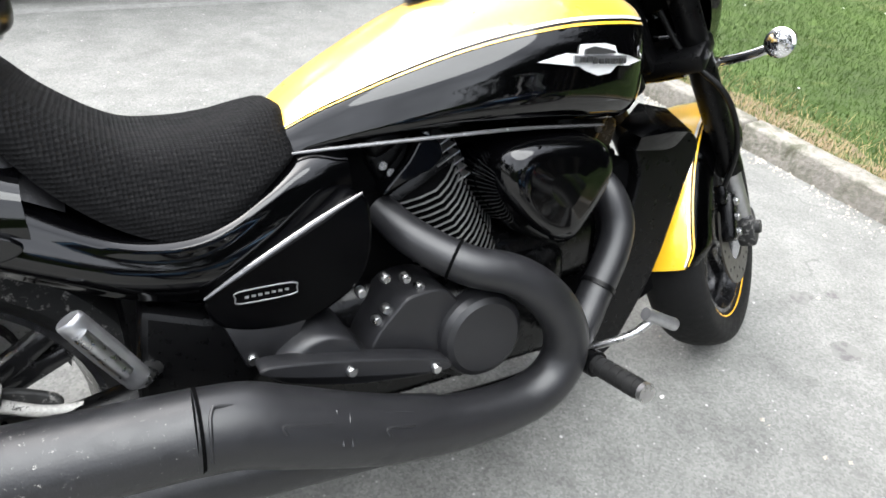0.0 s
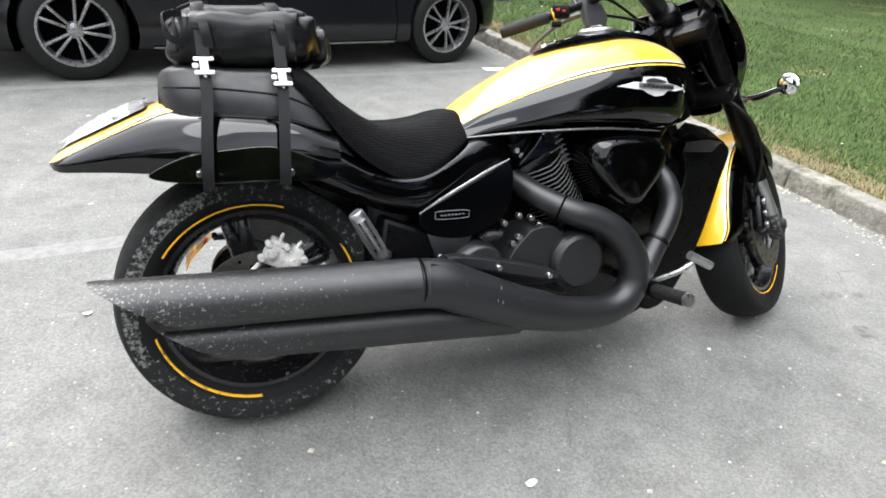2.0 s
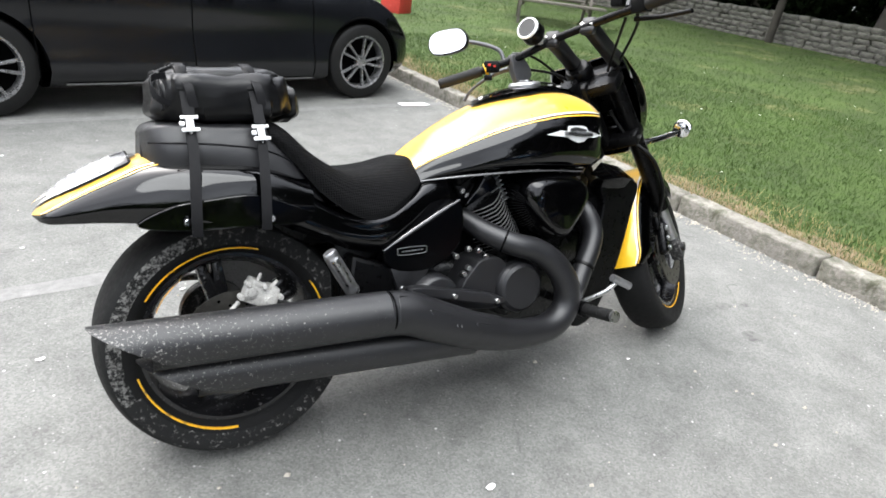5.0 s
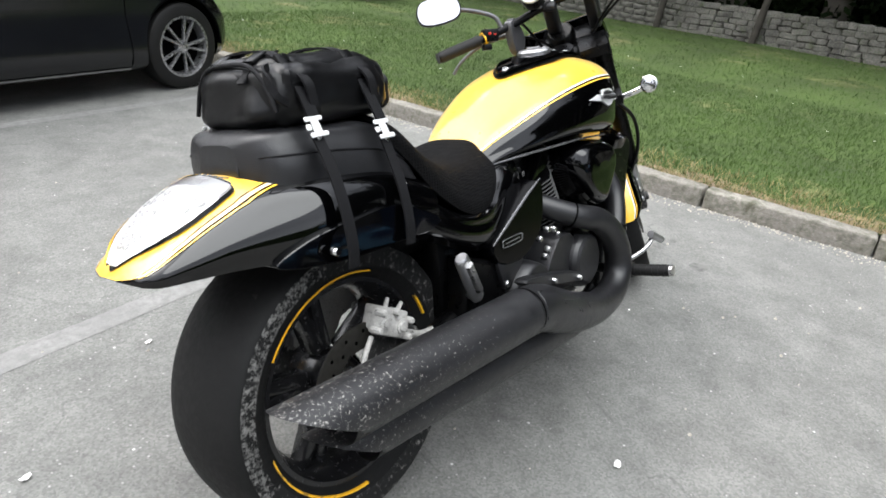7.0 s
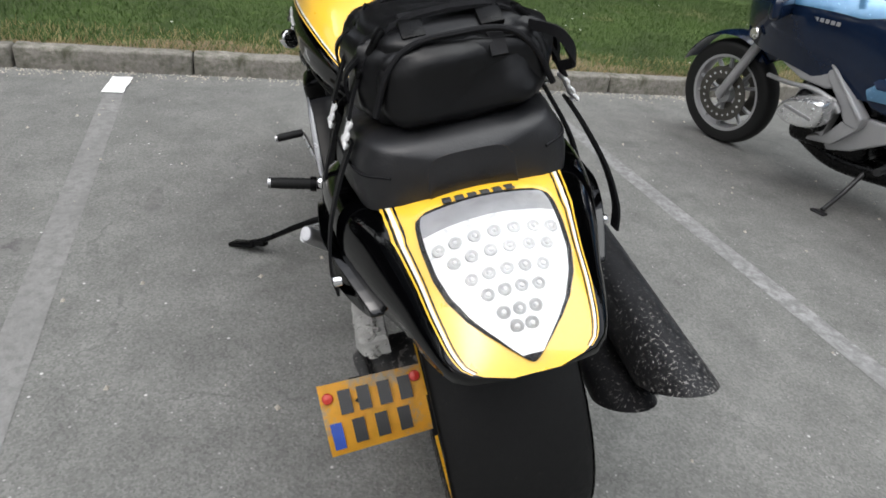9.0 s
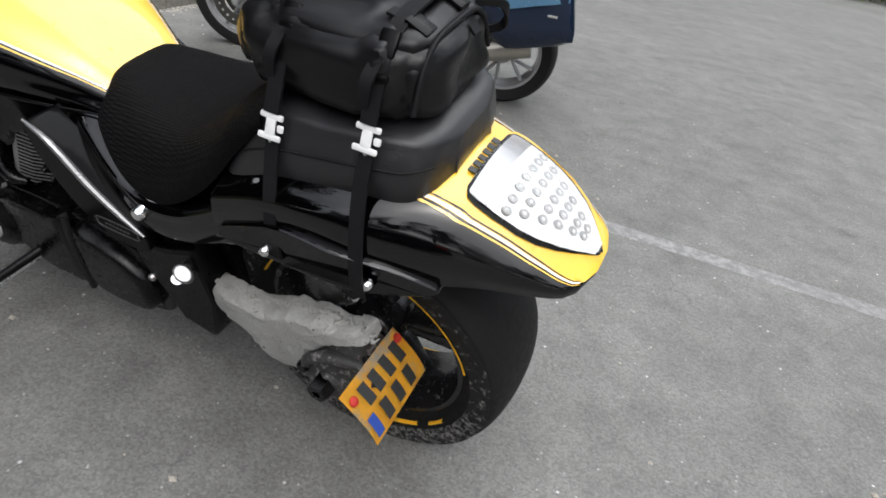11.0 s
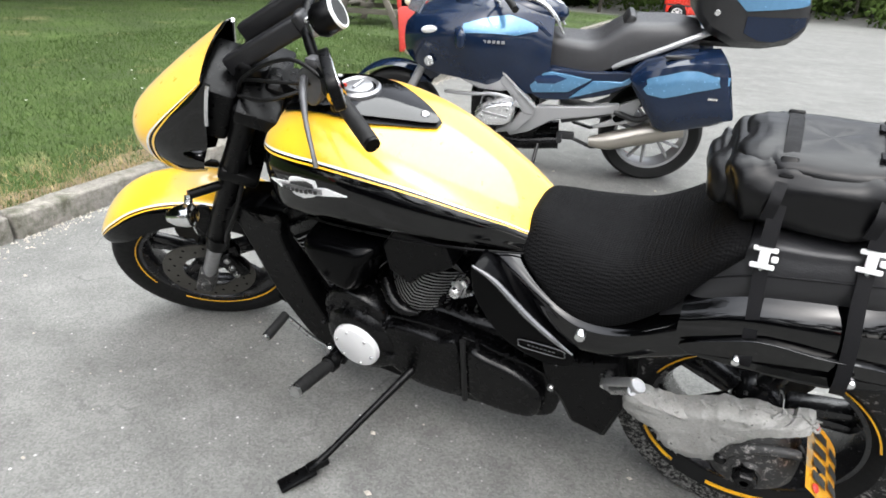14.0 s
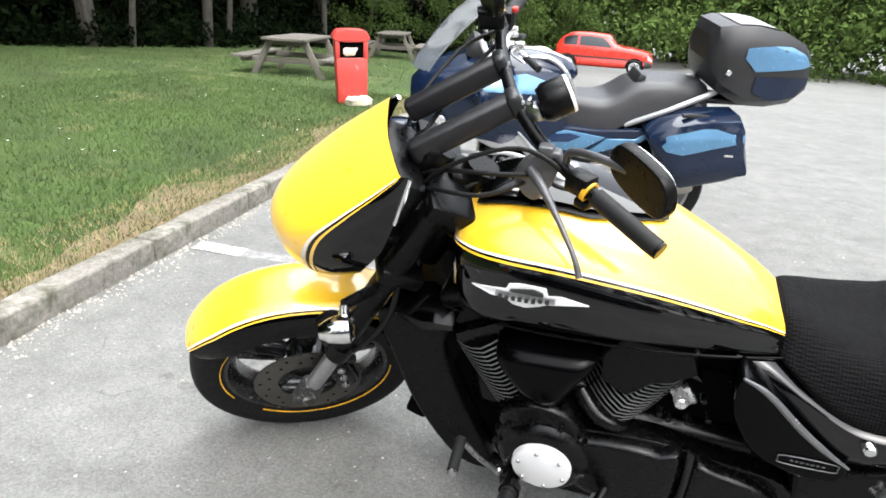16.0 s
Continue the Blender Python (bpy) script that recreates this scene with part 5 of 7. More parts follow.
def mirror(c, m, stem):
    shape = rounded([(-.075, .0), (-.06, .035), (0, .045), (.06, .036), (.074, 0), (.055, -.035), (0, -.042), (-.055, -.034)], 5)
    body_ = part("mirror", moved(plate([(x, z) for x, z in shape], 0, .022, .009), Matrix.Translation(V(*c)) @ m), SATIN, hb, "oval mirror on a black stem")
    part("mirror_glass", moved(plate([(x * .93, z * .93) for x, z in shape], -.0015, .0005, 0), Matrix.Translation(V(*c)) @ m), CHROME, body_, "mirror glass")
    # The stem's bright highlight is put in as an even grey.
    part("stem", tube(stem, .0075, 10), PERCHGREY, body_, "black stem coloured grey for its highlight")


lx, ly = V(-.115, .12, -.06).normalized(), V(.75, .5, -.25)
ly = (ly - lx * ly.dot(lx)).normalized()
lz = lx.cross(ly)
MIR = (at(0, 0, 0, LEAN_BIKE) @ Matrix((lx, ly, lz)).transposed().to_4x4())
mirror((.885, .262, 1.158), MIR, [(1.03, .115, 1.085), (1.02, .14, 1.125), (.97, .20, 1.150), (.915, .25, 1.157)])
mirror((1.245, -.19, 1.315), at(0, 0, 0, -5, 0, -62), [(1.236, -.25, 1.235), (1.25, -.24, 1.28), (1.25, -.21, 1.305)])
tach = part("dial", moved(lathe([(0, .018), (.033, .018), (.038, .012), (.040, -.03), (.032, -.045), (0, -.045)], 32, "z"), Matrix.Translation(V(1.060, .015, 1.180)) @ look((0, 0, 0), (1.0, .35, -.45)).to_3x3().to_4x4()), SATIN, hb, "round dial clamped to the handlebar")
part("dial_face", moved(lathe([(0, .0188), (.033, .0188)], 28, "z"), Matrix.Translation(V(1.060, .015, 1.180)) @ look((0, 0, 0), (1.0, .35, -.45)).to_3x3().to_4x4()), LETTER, tach, "dark dial face")
part("dial_ring", moved(lathe([(.032, .0195), (.037, .0195), (.039, .013)], 28, "z"), Matrix.Translation(V(1.060, .015, 1.180)) @ look((0, 0, 0), (1.0, .35, -.45)).to_3x3().to_4x4()), WHITE, tach, "white dial ring")
part("dial_clamp", merge(box(.04, .03, .03, at(1.105, .03, 1.15, 0, 0, -35), .006), bolt(1.12, .03, 1.17, .006, .01, 1)), STEEL, hb, "chrome clamp")
CABLES = [[(1.06, .10, 1.05), (1.15, .14, 1.06), (1.28, .12, 1.04), (1.36, .06, .98)], [(1.08, .09, 1.04), (1.18, .16, 1.02), (1.30, .13, 1.00), (1.37, .05, .93)],
          [(1.00, .13, 1.06), (1.12, .12, 1.11), (1.27, .13, 1.05), (1.34, .10, .96)], [(1.25, -.28, 1.215), (1.33, -.20, 1.18), (1.40, -.06, 1.08), (1.38, .0, .98)],
          [(1.24, -.24, 1.20), (1.30, -.15, 1.14), (1.36, -.05, 1.05)], [(1.19, .02, .99), (1.28, .07, .95), (1.34, .10, .90), (1.33, .13, .80)]]
for c in CABLES:
    part("cable", tube(c, .005, 8), HOSE, hb, "black control cable")

# tank console, cap, badges
con = bp("tank_console", patch(tank, .825, 1.20, lambda x: -.118 * min(1, ((x - .822) / .16)) ** .6, lambda x: .118 * min(1, ((x - .822) / .16)) ** .6, 40, 16, off=.016), BLACK, "gloss black tank console")
part("console_skirt", patch(tank, .818, 1.205, lambda x: -.138 * min(1, ((x - .812) / .16)) ** .6, lambda x: .138 * min(1, ((x - .812) / .16)) ** .6, 40, 16, off=.008), SATIN, con)
p = tank(1.03, 0)
part("filler_cap", moved(merge(lathe([(0, .004), (.024, .004), (.034, .001), (.036, -.01)], 32, "z"), lathe([(.042, -.004), (.048, .002), (.054, -.004), (.054, -.01)], 32, "z"), box(.012, .05, .012, at(0, 0, .004), .004)), Matrix.Translation(p + V(0, 0, .022)) @ at(0, 0, 0, 0, -5)), ALLOY, con, "filler cap in a recess")
p = tank(.852, 0)
part("console_screw", moved(lathe([(0, .003), (.008, .003), (.011, 0)], 16, "z"), Matrix.Translation(p + V(0, 0, .018)) @ at(0, 0, 0, 0, -25)), STEEL, con)
part("console_lamps", merge(*[moved(box(.014, .010, .003, None, .001), Matrix.Translation(tank(1.13, v) + V(0, 0, .0185))) for v in (-.08, -.02, .04, .1)]), WHITE, con)
for s in (-1, 1):
    vc = lambda x, z: s * (.6 if z > .83 else .62)

    def on_tank(x, dz):
        """The place on the tank's flank at x, dz metres over the badge's middle line."""
        best = min(np.linspace(.38, .78, 41), key=lambda v: abs(tank(x, s * v).z - (.846 - .06 * (x - 1.07) + dz)))
        return tank(x, s * best)

    def badge(outline, off, name, mat, parent, label=""):
        ctr = on_tank(1.065, 0)
        bm_ = bmesh.new()
        pts = []
        for x, dz in outline:
            q = on_tank(x, dz)
            pts.append(q + V(0, s * off, 0))
        lo = [bm_.verts.new(q) for q in pts]
        hi = [bm_.verts.new(q + V(0, s * .004, 0)) for q in pts]
        bm_.faces.new(hi)
        for i in range(len(lo)):
            bm_.faces.new((lo[i], lo[(i + 1) % len(lo)], hi[(i + 1) % len(lo)], hi[i]))
        return part(name, bm_, mat, parent, label, smooth=False)

    wing = [(.945, -.004), (1.0, .008), (1.025, .010), (1.03, .022), (1.05, .026), (1.085, .026), (1.105, .022), (1.11, .010), (1.14, .008), (1.185, 0), (1.14, -.008), (1.11, -.011), (1.095, -.020), (1.068, -.027), (1.04, -.020), (1.025, -.012), (1.0, -.010)]
    # Pale silver colour stands in for bright reflections on the chrome badge.
    bd = badge(wing, .001, "tank_badge", CAPWHITE, bike, "chrome winged tank badge")
    badge([(1.035, .017), (1.055, .020), (1.08, .020), (1.10, .017), (1.102, .010), (1.033, .010)], .0055, "badge_field", LETTER, bd)
    badge([(1.01, .0055), (1.13, .0055), (1.13, -.0055), (1.01, -.0055)], .0055, "badge_field", ALLOY, bd)
    for k in range(8):
        x = 1.021 + .0135 * k
        badge([(x, .004), (x + .008, .004), (x + .008, -.004), (x, -.004)], .0102, "badge_mark", LETTER, bd)

# number plate: bent sheet beside the wheel
PTL, PBL, PTR, PBR = V(-.094, .305, .467), V(-.175, .303, .372), V(-.093, .121, .462), V(-.174, .122, .378)


def plate_point(u, v, off=0.0):
    a = PTL.lerp(PTR, u).lerp(PBL.lerp(PBR, u), v)
    n = (PTR - PTL).cross(PBL - PTL).normalized()
    return a + n * (.012 * (v * 2 - 1) ** 2 * (1 if v > .5 else .3) + off)


def plate_piece(u0, u1, v0, v1, off, thick=0.0, n=8):
    bm_ = grid([[plate_point(u0 + (u1 - u0) * i / n, v0 + (v1 - v0) * j / n, off) for j in range(n + 1)] for i in range(n + 1)])
    if thick:
        bmesh.ops.solidify(bm_, geom=bm_.faces[:], thickness=thick)
    return bm_


PSIDE = -1
npl = bp("number_plate", plate_piece(0, 1, 0, 1, 0, .003), PLATE, "dirty bent yellow number plate")
part("reflector", moved(lathe([(0, .006), (.008, .004), (.010, 0)], 16, "z"), Matrix.Translation(plate_point(.08, .20, PSIDE * .004)) @ ((PTR - PTL).cross(PBL - PTL) * PSIDE).to_track_quat('Z', 'Y').to_matrix().to_4x4()), RED, npl, "red reflector bolt")
part("reflector", moved(lathe([(0, .006), (.008, .004), (.010, 0)], 16, "z"), Matrix.Translation(plate_point(.93, .16, PSIDE * .004)) @ ((PTR - PTL).cross(PBL - PTL) * PSIDE).to_track_quat('Z', 'Y').to_matrix().to_4x4()), RED, npl, "red reflector bolt")
part("blue_band", plate_piece(.05, .16, .55, .92, PSIDE * .004, n=4), BLUE, npl)
for u, v in ((.18, .12), (.36, .12), (.56, .12), (.76, .12), (.26, .55), (.48, .55), (.70, .55)):
    part("plate_bar", plate_piece(u, u + .12, v, v + .34, PSIDE * .0045, n=4), LETTER, npl)

# ---- roll bag strapped to the pillion pad ----
BAGM = at(0, 0, 0, -LEAN_BIKE) @ at(.012, -.012, -.004)  # strapped down with the lean of the seat
bag = thing("tail_bag", BAGM, "black roll bag strapped on the pillion pad", "bag")


def bag_shape(c, r, e1=.62, e2=.55, lump=.019, seed=0, n=72, m=40):
    """A stuffed, softly boxed shape with sagging folds."""
    P = []
    sp = lambda v, e: math.copysign(abs(v) ** e, v)
    for i in range(m + 1):
        a = -math.pi / 2 + math.pi * i / m
        row = []
        for j in range(n):
            b = 2 * math.pi * j / n
            d = V(r[0] * sp(math.cos(a), e1) * sp(math.cos(b), e2), r[1] * sp(math.cos(a), e1) * sp(math.sin(b), e2), r[2] * sp(math.sin(a), e1))
            k = noise.noise(d * 16 + V(seed, 0, 0)) * lump + noise.noise(V(d.x * 60, d.y * 18, d.z * 18)) * lump * .55
            row.append(V(*c) + d * (1 + k / max(.05, d.length)))
        P.append(row)
    return grid(P, wrap_v=True)


part("bag_body", bag_shape((.014, 0, .968), (.166, .139, .062), .46, .42), ROLLBAG, bag, "stuffed black coated nylon body")
part("bag_lid", bag_shape((.012, 0, 1.000), (.146, .116, .044), .5, .45, lump=.010, seed=4), ROLLBAG, bag)
part("bag_end", bag_shape((.172, 0, .955), (.035, .100, .048), lump=.016, seed=9), ROLLBAG, bag, "gathered roll-top end")
part("bag_end", bag_shape((-.118, 0, .968), (.025, .116, .052), lump=.006, seed=12), ROLLBAG, bag)
part("piping", merge(*[tube([V(-.136, y, .925 + .105 * (1 - (y / .13) ** 4)) for y in span(-.125, .125, 12)], .0045, 8)]), WEBBING, bag)


def ribbon(pts, w, parent, name="strap", mat=WEBBING, t=.0022, label="", along=V(1, 0, 0)):
    line = [V(*p) for p in smooth_line(pts, 5)]
    P = []
    for i, p in enumerate(line):
        d = (line[min(i + 1, len(line) - 1)] - line[max(i - 1, 0)]).normalized()
        side = (along - d * along.dot(d)).normalized() * w / 2
        nrm = d.cross(side).normalized() * t
        P.append([p - side - nrm, p + side - nrm, p + side + nrm, p - side + nrm])
    return part(name, grid(P, wrap_v=True, caps=True), mat, parent, label)


for s in (-1, 1):
    for k, (x, xb, zb) in enumerate(((-.085, -.095, .91), (.074, .065, .885))):
        bk = V(x, s * (.160 if k == 0 else .176), zb)
        ribbon([(x, 0, 1.052), (x, s * .06, 1.046), (x, s * .108, 1.020), (x, s * .140, .975), (x, bk.y, zb + .02)], .026, bag, "strap", label="black webbing strap")
        ribbon([(x, bk.y + s * .002, zb - .015), (x - .002, s * .192, .84), (xb, s * .222, .77), (xb - .006, s * .238, .70), (xb - .008, s * .236, .655)], .024, bag, "strap", label="black webbing strap")
        bkl = part("buckle", moved(merge(box(.042, .006, .010, at(0, 0, .016), .003), box(.042, .006, .010, at(0, 0, -.016), .003), box(.018, .006, .030, None, .003), box(.012, .005, .012, at(-.018, 0, 0), .003)), Matrix.Translation(bk + V(0, s * .006, 0)) @ at(0, 0, 0, s * 26) @ Matrix.Scale(.98, 4)), WHITE, bag, "white metal hook buckle")
        part("rivet", moved(bolt(0, s * .004, -.022, .004, .003, s), Matrix.Translation(bk + V(0, s * .006, 0))), STEEL, bkl)
        part("side_release_clip", box(.030, .010, .040, at(x, s * .104, 1.026, s * 42), .004), SATIN, bag, "black plastic clip")
        part("ladder_lock", box(.034, .008, .012, at(x, s * .134, .990, s * 22), .003), SATIN, bag)
        ribbon([(x + .004, s * .128, 1.01), (x + .008, s * .152, .985), (x + .014, s * .153, .945)], .02, bag, "strap_tail")
for y in (-.05, .055):
    ribbon([(-.06, y, 1.048), (-.11, y, 1.034), (-.148, y, .995)], .022, bag, "strap", along=V(0, 1, 0))
    part("side_release_clip", box(.040, .034, .010, at(-.108, y, 1.038, 0, -25), .004), SATIN, bag, "black plastic clip")
ribbon([(-.12, -.10, 1.02), (-.155, -.13, 1.01), (-.15, -.15, .97), (-.12, -.140, .955)], .014, bag, "strap_loop", along=V(0, 0, 1))

# ---- blue touring motorcycle in the next bay ----
NAVY = material("navy_paint", (0.005, 0.012, 0.032), 0.12, var=0.15, coat=0.4, spec=0.3)
SKYBLUE = material("light_blue_metallic", (0.10, 0.24, 0.40), 0.2, 0.35, var=0.1, coat=0.7)
MIDBLUE = material("mid_blue_paint", (0.012, 0.03, 0.085), 0.18, 0.2, var=0.1, coat=0.6)
GREYSEAT = material("grey_seat_vinyl", (0.03, 0.03, 0.032), 0.42, var=0.2, bump=0.0004, bscale=300)
SILVER = material("silver_paint", (0.36, 0.36, 0.365), 0.32, 0.4, var=0.03, rvar=0.03)
BRIGHT = material("polished_alloy", (0.72, 0.72, 0.72), 0.22, 0.85, var=0.15)
DARKPLASTIC = material("dark_grey_plastic", (0.018, 0.018, 0.019), 0.4, var=0.2, bump=0.0003, bscale=300)
STEELPIPE = material("brushed_muffler", (0.42, 0.39, 0.34), 0.32, 0.8, var=0.04, rvar=0.03)
tour = thing("touring_motorcycle", at(.70, -2.595, 0, 0, 0, 16.7) @ at(0, 0, 0, -9.5), "navy and light blue touring motorcycle with panniers on its stand", "motorcycle")


def tp(name, bm, mat, label="", parent=None):
    return part(name, bm, mat, parent or tour, label)


def road_wheel(c, R, half, rim_r, spokes, mat, label):
    w = new("wheel")
    w.parent = tour
    w.location = c
    tagged(w, label)
    crown = [(R - .04 + .04 * math.cos(a) ** .8, half * math.sin(a)) for a in np.linspace(-1.45, 1.45, 13)]
    part("tyre", lathe([(rim_r, -half * .8), *crown, (rim_r, half * .8)], 56), RUBBER_CLEAN, w)
    part("rim", lathe([(rim_r + .004, -half * .8), (rim_r - .015, -half * .75), (rim_r - .025, -half * .3), (rim_r - .025, half * .3), (rim_r - .015, half * .75), (rim_r + .004, half * .8)], 48), mat, w)
    part("hub", lathe([(0, -half), (.05, -half), (.06, 0), (.05, half), (0, half)], 24), mat, w)
    for k in range(spokes):
        a = 2 * math.pi * k / spokes
        part("spoke", moved(tube([(.03, 0, 0), (.09, half * .2, 0)], [.026, .020], 8, flat=.7), Matrix.Rotation(a, 4, 'Y')), mat, w)
        for q in (-1, 1):
            part("spoke", moved(tube([(.075, half * .2, q * .006), (rim_r - .012, half * .35, q * .052)], [.014, .013], 8, flat=.8), Matrix.Rotation(a, 4, 'Y')), mat, w)
    return w


road_wheel((.045, 0, .312), .312, .085, .222, 5, SILVER, "rear wheel with forked silver spokes")
fw = road_wheel((1.66, 0, .302), .302, .06, .222, 5, SILVER, "front wheel with forked silver spokes")
for s in (-1, 1):
    dsk = part("brake_disc", lathe([(.09, s * .062), (.158, s * .062), (.158, s * .067), (.09, s * .067)], 40, closed=True), DISC, fw)
    for k in range(20):
        a = k * math.pi / 10
        part("disc_hole", moved(lathe([(0, s * .0685), (.008, s * .0685)], 8), at(.125 * math.cos(a), 0, .125 * math.sin(a))), BRIGHT, dsk)
tp("front_fender", merge(moved(lathe([(.335, -.075), (.345, -.05), (.35, 0), (.345, .05), (.335, .075)], 30, start=.35, sweep=2.0), at(1.66, 0, .302)), plate(rounded([(1.50, .52), (1.57, .57), (1.46, .66), (1.36, .60)], 3), -.05, .05, .01)), NAVY, "navy front fender")
tp("fork", merge(*[tube([(1.66, s * .09, .302), (1.40, s * .09, .80)], .026, 14) for s in (-1, 1)]), SILVER, "silver fork legs")
# fairing shell
GX = [.70, .82, .95, 1.10, 1.25, 1.38, 1.50, 1.58]
fair = shell(GX,
             [0] * 8, [1.02, 1.06, 1.09, 1.10, 1.08, 1.04, .98, .90],
             [.12, .14, .16, .18, .18, .17, .13, .06], [1.00, 1.04, 1.06, 1.07, 1.05, 1.01, .96, .89],
             [.21, .23, .27, .30, .30, .27, .20, .10], [.88, .93, .95, .96, .95, .93, .89, .84],
             [.23, .25, .29, .32, .31, .27, .20, .10], [.74, .78, .82, .82, .82, .82, .80, .79],
             [.22, .23, .25, .27, .26, .23, .17, .08], [.60, .58, .60, .64, .66, .67, .70, .74])
tp("fairing", patch(fair, .70, 1.579, -1, 1, 40, 40), NAVY, "navy fairing")
for s in (-1, 1):
    tp("fairing_flash", patch(fair, .79, 1.20, lambda x: s * (.36 + .10 * abs((x - .95) / .25)), lambda x: s * (.55 - .08 * max(0, (.90 - x) / .11)), 24, 8, off=.004), SKYBLUE, "light blue upper panel")
    tp("indicator", moved(ellipsoid(.055, .012, .022), at(1.40, s * .262, .925, 0, 12, s * -22)), WHITE, "clear indicator")
    rd = tp("fairing_roundel", moved(lathe([(0, s * .006), (.026, s * .006), (.03, 0)], 24), at(1.40, s * .268, .745, 0, 0, s * -14)), BRIGHT, "round badge")
    for k in range(6):
        tp("model_mark", box(.017, .004, .016, at(1.10 - .026 * k, s * .3155, .892), 0), SILVER)
    tp("side_panel", plate(rounded([(.84, .66), (.70, .735), (.50, .73), (.24, .745), (.20, .70), (.36, .60), (.58, .555), (.76, .555)], 3), s * .15, s * .222, .02), NAVY, "navy side panel")
    tp("side_flash", plate([(.83, .672), (.765, .71), (.68, .720), (.455, .690), (.585, .606), (.785, .590)], s * .212, s * .234, .005), SKYBLUE, "light blue side flash")
    tp("side_flash", plate([(.785, .675), (.76, .695), (.66, .706), (.595, .690), (.66, .654), (.76, .648)], s * .230, s * .2365, .002), MIDBLUE, "mid blue inlay")
    tp("side_flash", plate([(.575, .570), (.447, .684), (.285, .690), (.205, .742), (.245, .678), (.391, .630)], s * .212, s * .236, .005), SKYBLUE, "light blue side flash")
    tp("frame_cover", merge(plate([(1.22, .655), (1.17, .715), (1.06, .772), (1.0, .752), (.93, .675), (.90, .612), (.97, .590), (1.10, .600)], s * .20, s * .266, .010), plate([(1.0, .750), (.88, .63), (.755, .512), (.762, .458), (.83, .468), (.90, .565), (.97, .64)], s * .20, s * .269, .010), plate([(.760, .465), (.86, .350), (.985, .33), (.985, .352), (.90, .392), (.845, .475)], s * .19, s * .262, .008)), SILVER, "silver grey frame cover")
    tp("cover_edge", tube([(1.005, s * .266, .75), (.88, s * .270, .628), (.762, s * .270, .512)], [.007, .010, .012], 8), SILVER, "rounded silver edge")
    tp("engine_bar", tube([(1.31, s * .20, .545), (1.15, s * .27, .568), (1.0, s * .29, .585), (.90, s * .30, .565), (.855, s * .29, .52)], .011, 10), SILVER, "silver bar over the cylinder")
    cyl = tp("boxer_cylinder", merge(box(.20, .14, .15, at(.985, s * .25, .485, 0, -12), .035, 3)), CASE, "boxer cylinder with a polished cover")
    part("valve_cover", dome(rounded([(1.105, .462), (1.09, .515), (1.03, .553), (.91, .578), (.876, .552), (.880, .468), (.93, .432), (1.05, .425)], 4), s * .29, s * .395, .74), BRIGHT, cyl, "polished valve cover")
    part("cover_rib", box(.15, .012, .016, at(.985, s * .393, .50, 0, -10), .004), ALLOY, cyl)
    for bx, bz in ((1.06, .485), (.915, .535)):
        part("bolt", bolt(bx, s * .392, bz, .010, .008, s), STEEL, cyl)
    for k in range(5):
        part("cooling_fin", box(.21, .004, .16, at(.985, s * (.235 + .012 * k), .487, 0, -12), 0), ALLOY, cyl)
    tp("frame_plate", plate([(.80, .50), (.60, .51), (.41, .528), (.28, .552), (.26, .50), (.43, .457), (.65, .418), (.79, .33), (.90, .295), (.92, .32), (.84, .42)], s * .175, s * .212, .01), SILVER, "cast silver rear frame")
    hang = tp("peg_hanger", plate([(.33, .52), (.177, .586), (.150, .575), (.196, .437), (.393, .384), (.415, .395), (.30, .45)], s * .178, s * .205, .008), SILVER, "silver passenger peg hanger")
    part("hanger_hole", plate(rounded([(.30, .47), (.24, .50), (.225, .46), (.28, .435)], 3), s * .203, s * .2065, 0), DARK, hang)
    tp("tank_side", plate([(.90, .93), (.80, 1.0), (.70, .92), (.715, .76), (.76, .66), (.86, .64), (.95, .74)], s * .12, s * .205, .02), NAVY, "navy panel under the tank")
    tp("frame_tail", merge(tube([(.60, s * .17, .42), (.30, s * .18, .50), (.05, s * .17, .60)], [.03, .026, .02], 12), tube([(.30, s * .20, .50), (.15, s * .22, .47), (.05, s * .22, .56)], .018, 10)), DARKPLASTIC, "dark rear frame tubes")
    tp("rider_peg", merge(tube([(.60, s * .20, .33), (.60, s * .30, .33)], .018, 10), box(.10, .03, .05, at(.56, s * .21, .33), .01)), DARKPLASTIC, "dark footpeg plate")
    tp("mirror", merge(box(.06, .16, .10, at(1.20, s * .40, .93, 0, 0, s * 12), .03, 3)), NAVY, "fairing mirror")
tp("engine_block", box(.42, .34, .34, at(.95, 0, .42), .05, 3), CASE, "black engine block")
tp("belly", merge(tube([(1.15, .08, .30), (.90, .10, .22), (.60, .10, .24)], .05, 12), tube([(1.15, -.08, .30), (.90, -.10, .22), (.60, -.10, .24)], .05, 12)), CASE, "dark exhaust pipes under the engine")
muf = tp("muffler", tube([(.42, .20, .30), (.30, .205, .315), (.05, .215, .40), (-.10, .215, .44)], [.03, .055, .062, .055], 20), STEELPIPE, "brushed steel muffler")
tp("final_drive", merge(tube([(.62, -.11, .40), (.30, -.12, .36), (0, -.12, .312)], [.05, .045, .06], 14), box(.12, .10, .12, at(0, -.10, .312), .03)), ALLOY, "single sided swingarm")
# seat, tail, console
SX = [-.10, 0, .18, .30, .45, .60, .72, .80]
